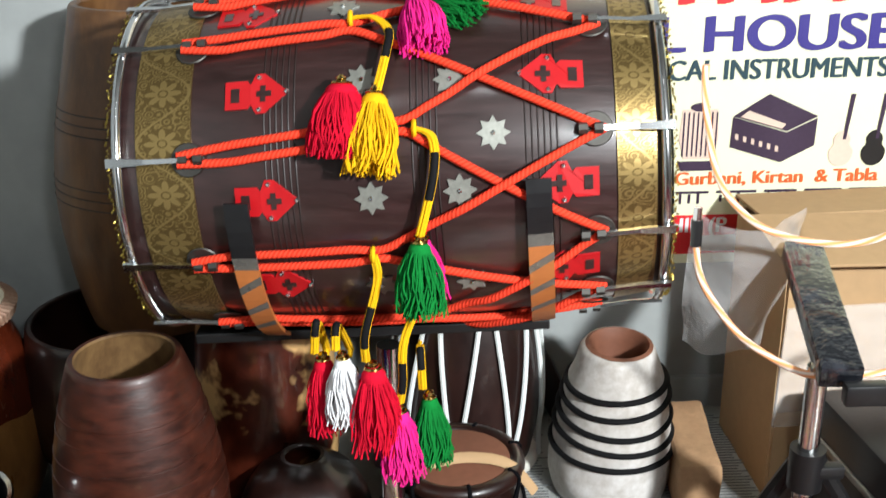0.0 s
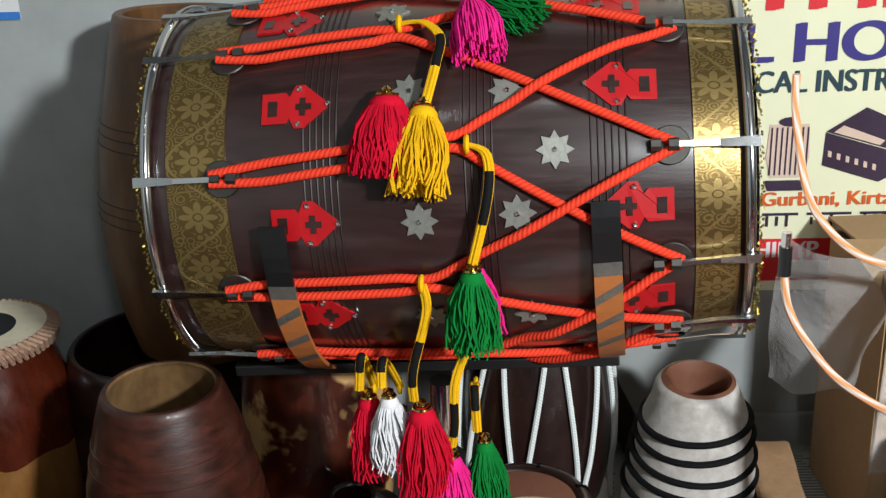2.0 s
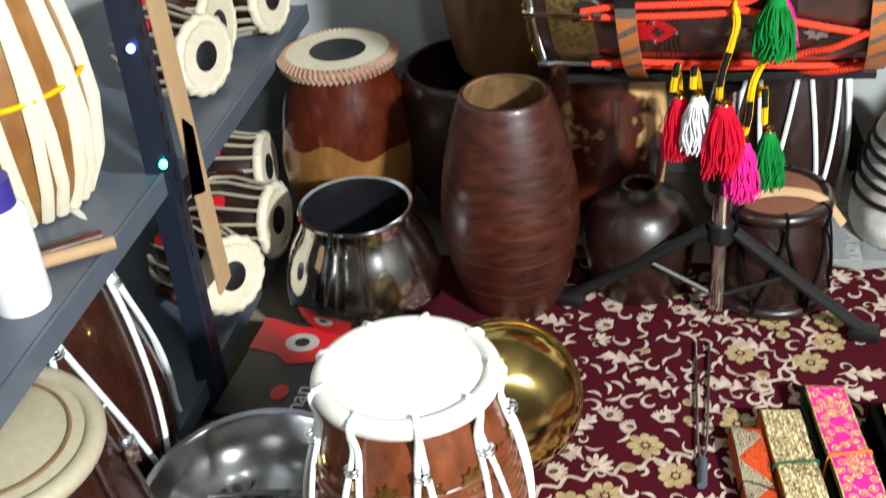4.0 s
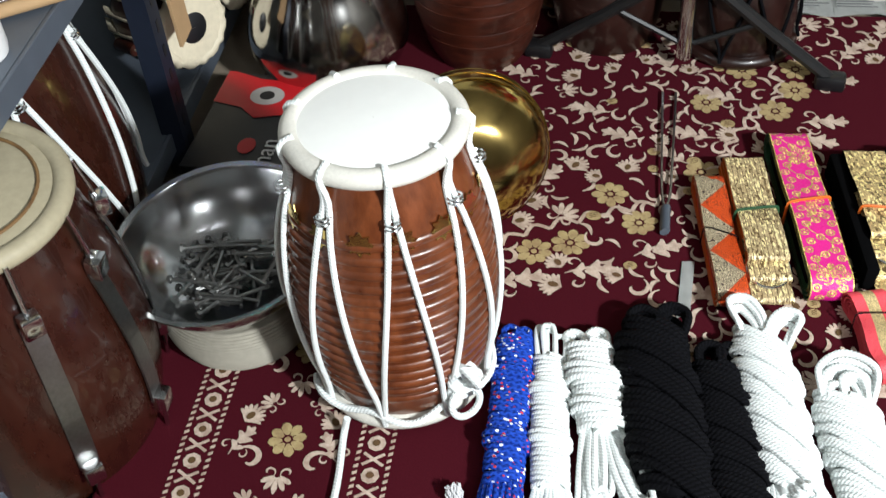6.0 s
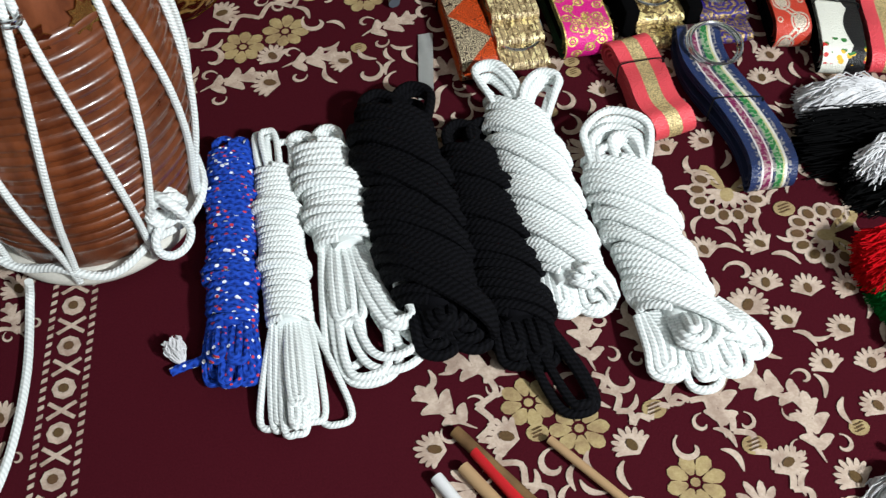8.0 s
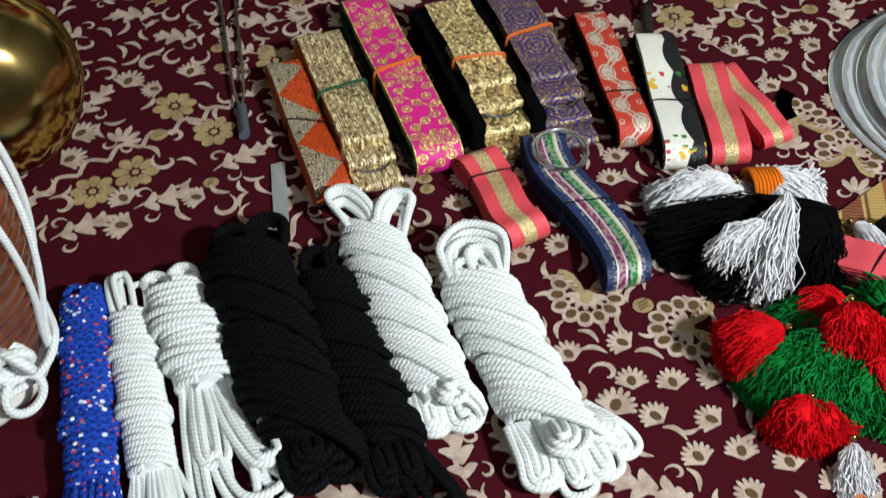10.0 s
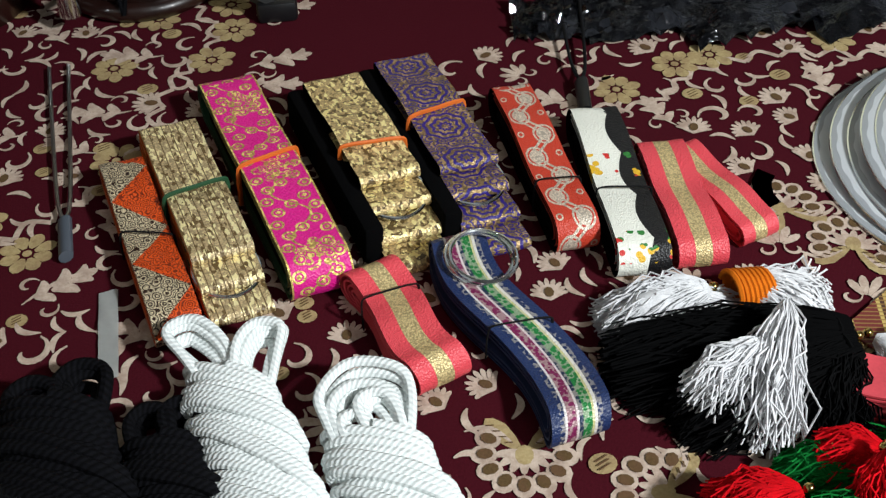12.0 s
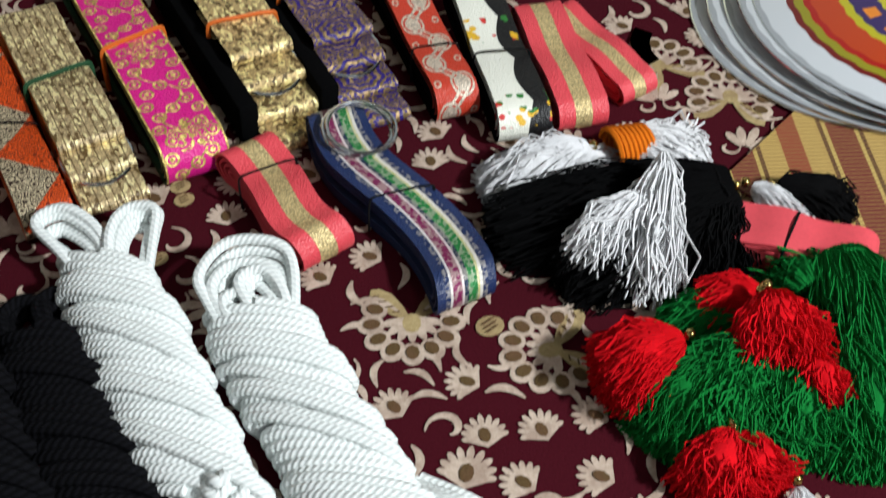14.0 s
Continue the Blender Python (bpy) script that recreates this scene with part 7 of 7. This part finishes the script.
        pts = [(x - skew, -width / 2 - 0.002, 0.002), (x - skew, -width / 2 - 0.002, height * 0.9), (x - skew * 0.8, -width / 2 + 0.004, height + 0.003), (x, 0, height + 0.0035), (x + skew * 0.8, width / 2 - 0.004, height + 0.003), (x + skew, width / 2 + 0.002, height * 0.9), (x + skew, width / 2 + 0.002, 0.002)]
        tube(bm, bezier(pts, 3), 0.0009 if mt == M["threadblack"] else 0.0022, 6, False, 0, 1.6)
        part("tie", bm, mt, t, "elastic tie")
    if ring:
        bm = bmesh.new()
        torus(bm, width * 0.52, 0.0022, Matrix.Translation((L - 0.029 * (layers - 1) + 0.006, 0, height * (layers - 1) / layers - 0.004)) @ pose(0, 0, 0, 0, 12, 0), 40, 8)
        part("ring", bm, M["steel"], t, "steel ring")
    return t


V = M["velvet"]
folded_strap("strap", "orange and cream zigzag brocade strap, folded", (0.020, 1.030), (0.052, 0.770), 0.044, 0.034, STRAP["orange"], M["inkorange"], 1, 3, (M["threadblack"], 0.52, 0.01), False, False, -4, M["redcard"])
folded_strap("strap", "gold ribbed brocade strap with a green tie and steel ring", (0.072, 1.075), (0.110, 0.785), 0.060, 0.040, STRAP["gold"], M["elastic"], 2, 3, (M["elasticgreen"], 0.46, -0.004), True, True, -3, None)
folded_strap("strap", "magenta strap with gold embroidered flowers and green edges", (0.143, 1.130), (0.186, 0.790), 0.060, 0.046, STRAP["pink"], M["elasticgreen"], 3, 3, (M["elastic"], 0.50, -0.006), False, False, -3, V)
folded_strap("strap", "gold sequinned strap with black edges and orange tie", (0.250, 1.090), (0.284, 0.800), 0.062, 0.056, STRAP["goldsequin"], V, 4, 4, (M["elastic"], 0.52, 0.004), True, True, -3, V)
folded_strap("strap", "purple and silver brocade strap with an orange tie", (0.334, 1.110), (0.362, 0.800), 0.062, 0.052, STRAP["purple"], V, 5, 4, (M["elastic"], 0.42, -0.006), True, True, -3, V)
folded_strap("strap", "red and cream paisley brocade strap", (0.442, 1.030), (0.431, 0.778), 0.042, 0.040, STRAP["paisley"], V, 6, 3, (M["threadblack"], 0.72, 0.002), False, False, -2, V)
folded_strap("strap", "white strap with black wavy edge and printed flowers", (0.514, 0.965), (0.476, 0.726), 0.050, 0.040, STRAP["floral"], V, 7, 3, (M["threadblack"], 0.62, 0.002), False, False, -2, V)
folded_strap("strap", "coral felt strap with a gold stripe", (0.562, 0.895), (0.535, 0.722), 0.048, 0.034, STRAP["coral"], M["coralcloth"], 8, 3, None, False, False, 0, M["coralcloth"])
folded_strap("strap", "coral felt strap end with a gold stripe, doubled over", (0.582, 0.890), (0.606, 0.742), 0.040, 0.026, STRAP["coral"], M["coralcloth"], 9, 2, None, False, False, 3, M["coralcloth"])
folded_strap("strap", "coral felt strap with a broad gold stripe", (0.226, 0.800), (0.264, 0.652), 0.050, 0.038, STRAP["coral"], M["coralcloth"], 10, 4, (M["threadblack"], 0.36, 0.004), False, False, 0, None, 0.005, 0.006)
folded_strap("strap", "navy strap with green, purple and white woven stripes and a ring", (0.318, 0.815), (0.350, 0.563), 0.054, 0.038, STRAP["navy"], M["navycloth"], 11, 3, (M["threadblack"], 0.55, 0.004), False, False, -4, None, -0.011, 0.007)
folded_strap("strap", "coral felt strap with gold edge beside the tassels", (0.575, 0.555), (0.678, 0.470), 0.046, 0.036, M["coralcloth"], STRAP["coral"], 12, 3, (M["threadblack"], 0.45, 0.004), False, False, 0, M["coralcloth"])
for k in range(2):
    bm = bmesh.new()
    torus(bm, 0.031, 0.0022, pose(0.328 + 0.003 * k, 0.765 - 0.004 * k, 0.040 + 0.005 * k, 8, 6, 0), 40, 8)
    tagged(part("metal_ring", bm, M["steel"]), "plain steel ring lying on a navy strap", "ring", "steel rings")


# ---- pompom tassels on the carpet ----
def heap(label, x, y, way, L, sp, n, mk, seed, z=0.03, r=0.0009, wave=0.006, flare=0.75, neck=0.22, bead=True, droop=0.03):
    """A wool tassel lying down: a tight neck that flares into a dense cut skirt."""
    g = random.Random(seed)
    t = thing("tassel", label, "tassel", Matrix.Translation((x, y, 0)), "wool tassels on the carpet")
    w = Vector((*way[:2], way[2] if len(way) > 2 else 0.0)).normalized()
    s1 = Vector((-w.y, w.x, 0)).normalized()
    s2 = Vector((0, 0, 1))
    bm = bmesh.new()
    for i in range(n):
        a, q = g.random() * 2 * math.pi, math.sqrt(g.random())
        oy, oz = q * math.cos(a), q * math.sin(a)
        ln = L * (1.04 - 0.50 * g.random() ** 1.6) * (1 - 0.15 * oy * oy)
        ph, ph2 = g.random() * 6.28, g.random() * 6.28
        kink = wave * g.uniform(0.3, 1.3)
        pts = []
        for k in range(8):
            u = k / 7
            f = neck + (1 - neck) * (math.sin(min(1.0, u * 1.35) * math.pi / 2) * (1 - flare) + flare * u ** 0.8)
            p = Vector((0, 0, z)) + w * ln * u + s1 * (oy * sp * f + kink * (math.sin(ph + u * 5) + 0.5 * math.sin(ph2 + u * 13)) * u) + s2 * (oz * sp * 0.75 * f + kink * 0.7 * (math.cos(ph2 + u * 5) + 0.5 * math.sin(ph + u * 12)) * u)
            p.z = max(p.z - droop * u * u, r + 0.008 * q * g.random())
            pts.append(p)
        tube(bm, pts, r, 3, False)
    part("threads", bm, M[mk], t)
    bm = bmesh.new()
    fat = 0.55 if n > 400 else 0.12
    bmesh.ops.create_icosphere(bm, subdivisions=3, radius=1, matrix=Matrix.Translation(Vector((0, 0, z - droop * 0.2)) + w * L * 0.42) @ w.to_track_quat("Z", "Y").to_matrix().to_4x4() @ Matrix.Diagonal((sp * fat, sp * fat, L * 0.36, 1)))
    for v in bm.verts:
        v.co += v.co.normalized() * 0.004 * noise.noise(v.co * 120)
        v.co.z = max(0.002, v.co.z)
    part("core", bm, M[mk], t)
    bm = bmesh.new()
    torus(bm, sp * neck * 0.85, 0.0016, Matrix.Translation(Vector((0, 0, z)) + w * L * 0.06) @ w.to_track_quat("Z", "Y").to_matrix().to_4x4(), 14, 5)
    part("binding", bm, M[mk], t)
    if bead:
        bm = bmesh.new()
        bmesh.ops.create_uvsphere(bm, u_segments=10, v_segments=6, radius=0.0048, matrix=Matrix.Translation(Vector((0, 0, z + 0.003)) - w * 0.007))
        part("bead", bm, M["brasspot"], t, "gilt bead")
    return t


WW, BW = "woolwhitewool", "woolblackwool"
heap("fluffy white wool tassel on the carpet", 0.512, 0.674, (-1, -0.02), 0.098, 0.034, 900, WW, 31, 0.030, wave=0.012, flare=0.9, neck=0.35)
heap("fluffy white wool tassel", 0.552, 0.664, (0.9, -0.42), 0.070, 0.036, 800, WW, 32, 0.032, wave=0.012, neck=0.45, bead=False)
heap("white wool tassel neck", 0.478, 0.672, (1, -0.12), 0.075, 0.018, 350, WW, 33, 0.030, neck=0.8, bead=False)
heap("long black wool tassel", 0.600, 0.582, (-1, 0.24), 0.205, 0.046, 1300, BW, 34, 0.034, wave=0.012, flare=0.3, neck=0.5)
heap("long black wool tassel", 0.596, 0.572, (-0.95, -0.06), 0.165, 0.042, 1300, BW, 35, 0.030, wave=0.012, flare=0.4, neck=0.6)
heap("broad black wool tassel", 0.580, 0.565, (-0.55, -0.70), 0.062, 0.036, 700, BW, 30, 0.030, wave=0.010, neck=0.6, bead=False)
heap("loose white wool tassel lying over the black one", 0.540, 0.597, (-0.52, -0.82, -0.10), 0.105, 0.027, 240, WW, 36, 0.082, 0.0010, 0.010, 0.8, 0.12, False, 0.045)
heap("small loose white wool tassel", 0.503, 0.572, (-0.95, -0.18, -0.12), 0.066, 0.022, 190, WW, 37, 0.072, 0.0010, 0.009, 0.8, 0.2, False)
heap("small black wool tassel", 0.650, 0.575, (1, -0.42), 0.070, 0.027, 600, BW, 38, 0.024)
heap("small white wool tassel", 0.628, 0.583, (0.6, -0.75), 0.056, 0.022, 380, WW, 39, 0.024)
bm = bmesh.new()
tube(bm, [(0.532 + 0.0042 * k / 14, 0.6665 - 0.0009 * k / 14 + 0.019 * math.cos(k * 0.4488), 0.030 + 0.019 * math.sin(k * 0.4488)) for k in range(112)], 0.0027, 6)
tagged(part("wool_binding", bm, M["woolorangewool"]), "orange wool binding round a white tassel", "binding")
RED, GREEN = "bright red wool tassel in a heap", "bottle green wool tassel in a heap"
for k, (x, y, wx, wy, L, sp, n, z) in enumerate(((0.535, 0.455, -0.85, 0.60, 0.062, 0.026, 700, 0.030), (0.500, 0.425, -0.9, -0.35, 0.082, 0.034, 1000, 0.032), (0.505, 0.415, -0.5, -0.85, 0.072, 0.036, 1000, 0.034), (0.545, 0.395, -0.4, -0.90, 0.066, 0.036, 900, 0.032), (0.525, 0.425, -0.7, -0.6, 0.060, 0.040, 900, 0.040), (0.640, 0.475, -0.25, -1.0, 0.150, 0.046, 1500, 0.040), (0.625, 0.462, 0.5, -0.85, 0.13, 0.042, 1100, 0.036), (0.600, 0.400, -0.3, -0.9, 0.10, 0.036, 900, 0.032), (0.605, 0.455, 0.2, 0.5, 0.045, 0.032, 500, 0.034))):
    heap(GREEN, x, y, (wx, wy), L, sp, n, "woolgreen", 50 + k, z, 0.0008, 0.013, 0.5, 0.5, k % 2 == 0)
for k, (x, y, wx, wy, L, sp, n, z) in enumerate(((0.476, 0.446, -1.0, 0.05, 0.066, 0.034, 900, 0.046), (0.548, 0.446, -0.28, -1.0, 0.056, 0.036, 900, 0.066), (0.548, 0.446, 0.25, -1.0, 0.050, 0.024, 600, 0.062), (0.556, 0.395, -0.1, -1.0, 0.040, 0.019, 450, 0.050), (0.472, 0.366, -0.7, -0.7, 0.048, 0.028, 700, 0.036), (0.478, 0.362, 0.2, -1.0, 0.044, 0.022, 500, 0.034), (0.560, 0.462, -0.9, 0.40, 0.052, 0.028, 650, 0.040), (0.660, 0.432, 0.9, -0.1, 0.055, 0.028, 550, 0.050))):
    heap(RED, x, y, (wx, wy), L, sp, int(n * 1.3), "woolscarlet", 70 + k, z, 0.0008, 0.008, 0.8, 0.25, True, 0.02)
heap("orange wool tassel on the carpet", 0.405, 0.232, (1, 0.05), 0.10, 0.028, 600, "woolorangewool", 80, 0.026)
heap("white wool tassel on the carpet", 0.400, 0.215, (-0.6, -0.6), 0.06, 0.03, 500, WW, 81, 0.024)
heap("short white wool tassel on the carpet", 0.50, 0.315, (-0.3, -1), 0.05, 0.02, 350, WW, 82, 0.02)

# ---- stack of printed discs, mat, bags, clips ----
for k, (dx, dy) in enumerate(((0.0, 0.030), (0.012, 0.020), (0.026, 0.010), (0.034, 0.004), (0.046, -0.004))):
    fan_t = thing("hand_disc", "round printed disc with colour rings in a clear film", "disc", pose(0.898 + dx, 0.742 + dy, 0.006 + 0.0065 * k, 2.2 * (k % 2) - 1, -1.5, 20 * k), "printed discs")
    bm = bmesh.new()
    rr = lathe(bm, [(0.190, 0.0), (0.192, 0.001), (0.192, 0.003), (0.190, 0.004)], 72)
    cap(bm, rr[0])
    cap(bm, rr[-1])
    part("card", bm, M["fan"], fan_t)
    bm = bmesh.new()
    torus(bm, 0.191, 0.0018, Matrix.Translation((0, 0, 0.002)), 72, 6)
    part("film_edge", bm, M["steel"], fan_t, "shiny film edge")
bm = bmesh.new()
box(bm, (0.30, 0.34, 0.003), Matrix())
mt = part("printed_mat", bm, M["mat"], None, "", False)
mt.matrix_world = pose(0.830, 0.530, 0.0035, 0, 0, 26)
tagged(mt, "woven mat with straw and brown zigzag pattern under the discs", "mat")
for k, (x, y, s) in enumerate(((0.56, 1.18, 0.09), (0.66, 1.17, 0.12), (0.78, 1.14, 0.14), (0.92, 1.12, 0.14), (0.70, 1.27, 0.12), (0.86, 1.26, 0.14))):
    bm = bmesh.new()
    n = 16
    gv = [[bm.verts.new(((i / n - 0.5) * s * 1.3, (j / n - 0.5) * s, 0.004 + 0.026 * abs(noise.noise((i * 0.33 + k, j * 0.37, k * 3.0))) + 0.012 * math.sin(math.pi * i / n) * math.sin(math.pi * j / n))) for j in range(n + 1)] for i in range(n + 1)]
    for i in range(n):
        for j in range(n):
            bm.faces.new((gv[i][j], gv[i + 1][j], gv[i + 1][j + 1], gv[i][j + 1]))
    bmesh.ops.solidify(bm, geom=bm.faces[:], thickness=0.003)
    o = part("plastic_packet", bm, M["bag"])
    o.matrix_world = pose(x, y, 0, 0, 0, -14 + 9 * k)
    tagged(o, "crinkled shiny plastic packet on the carpet", "packet", "plastic packets")


def neck_clip(label, tip, top, cordm, spread, grey):
    t = thing("neck_cord", label, "cord")
    tip, top = Vector(tip), Vector(top)
    d = (top - tip).normalized()
    s = Vector((-d.y, d.x, 0))
    bm = bmesh.new()
    e = tip + d * 0.055
    tube(bm, [tip, tip + d * 0.01, e - d * 0.006, e], 0.0085, 10, False, 0, 0.75)
    part("slider", bm, grey, t, "plastic slider")
    for h in (1, -1):
        bm = bmesh.new()
        tube(bm, bezier([e, e + d * 0.05 + s * h * spread, top + s * h * spread * 1.6], 8), 0.0022, 6)
        part("cord", bm, cordm, t)
    return t


neck_clip("thin clear cord with a grey slider on the carpet", (-0.041, 0.915, 0.010), (-0.035, 1.262, 0.006), M["dullsteel"], 0.007, M["greyshelf"])
neck_clip("black neck cord with a black slider on the carpet", (0.519, 0.985, 0.011), (0.60, 1.27, 0.02), M["threadblack"], 0.009, M["black"])
bm = bmesh.new()
gv = [[bm.verts.new((-0.006 + 0.018 * (i / 4 - 0.5) - 0.008 * j / 10, 0.862 - 0.112 * j / 10, 0.003 + 0.005 * abs(noise.noise((i * 0.9, j * 0.6, 1))))) for j in range(11)] for i in range(5)]
for i in range(4):
    for j in range(10):
        bm.faces.new((gv[i][j], gv[i + 1][j], gv[i + 1][j + 1], gv[i][j + 1]))
bmesh.ops.solidify(bm, geom=bm.faces[:], thickness=0.001)
tagged(part("film_scrap", bm, M["paper"]), "scrap of pale film on the carpet", "scrap")
bm = bmesh.new()
gv = [bm.verts.new((0.690 + 0.05 * math.cos(a) * q, 0.80 + 0.05 * math.sin(a) * q, 0.0035)) for q in (0.75, 1.15) for a in (2.2, 2.6, 3.0, 3.4)]
for i in range(3):
    bm.faces.new((gv[i], gv[i + 1], gv[i + 5], gv[i + 4]))
bmesh.ops.solidify(bm, geom=bm.faces[:], thickness=0.001)
tagged(part("paper_scrap", bm, M["inkwhite"]), "curved scrap of white paper on the carpet", "scrap")
for k, (x0, y0, x1, y1, c) in enumerate(((-0.022, 0.308, 0.060, 0.205, "barrelin"), (0.067, 0.290, 0.150, 0.195, "cardboard"), (-0.005, 0.285, 0.05, 0.20, "redcard"), (-0.018, 0.270, 0.035, 0.195, "cardboard"), (-0.044, 0.262, 0.0, 0.19, "inkwhite"))):
    bm = bmesh.new()
    tube(bm, [(x0, y0, 0.008), (x1, y1, 0.008)], 0.0065 if k != 1 else 0.0045, 10)
    tagged(part("drum_stick", bm, M[c]), "thin turned drum stick lying on the carpet", "drum stick", "sticks on the carpet")
cb = thing("strap_coil", "coil of pale webbing on the carpet", "coil", pose(-0.555, 0.255, 0.0))
for k in range(9):
    bm = bmesh.new()
    lathe(bm, [(0.045 + 0.0045 * k, 0.0), (0.0475 + 0.0045 * k, 0.0), (0.0475 + 0.0045 * k, 0.035), (0.045 + 0.0045 * k, 0.035), (0.045 + 0.0045 * k, 0.0)], 56)
    part("turn", bm, M["cream"], cb)
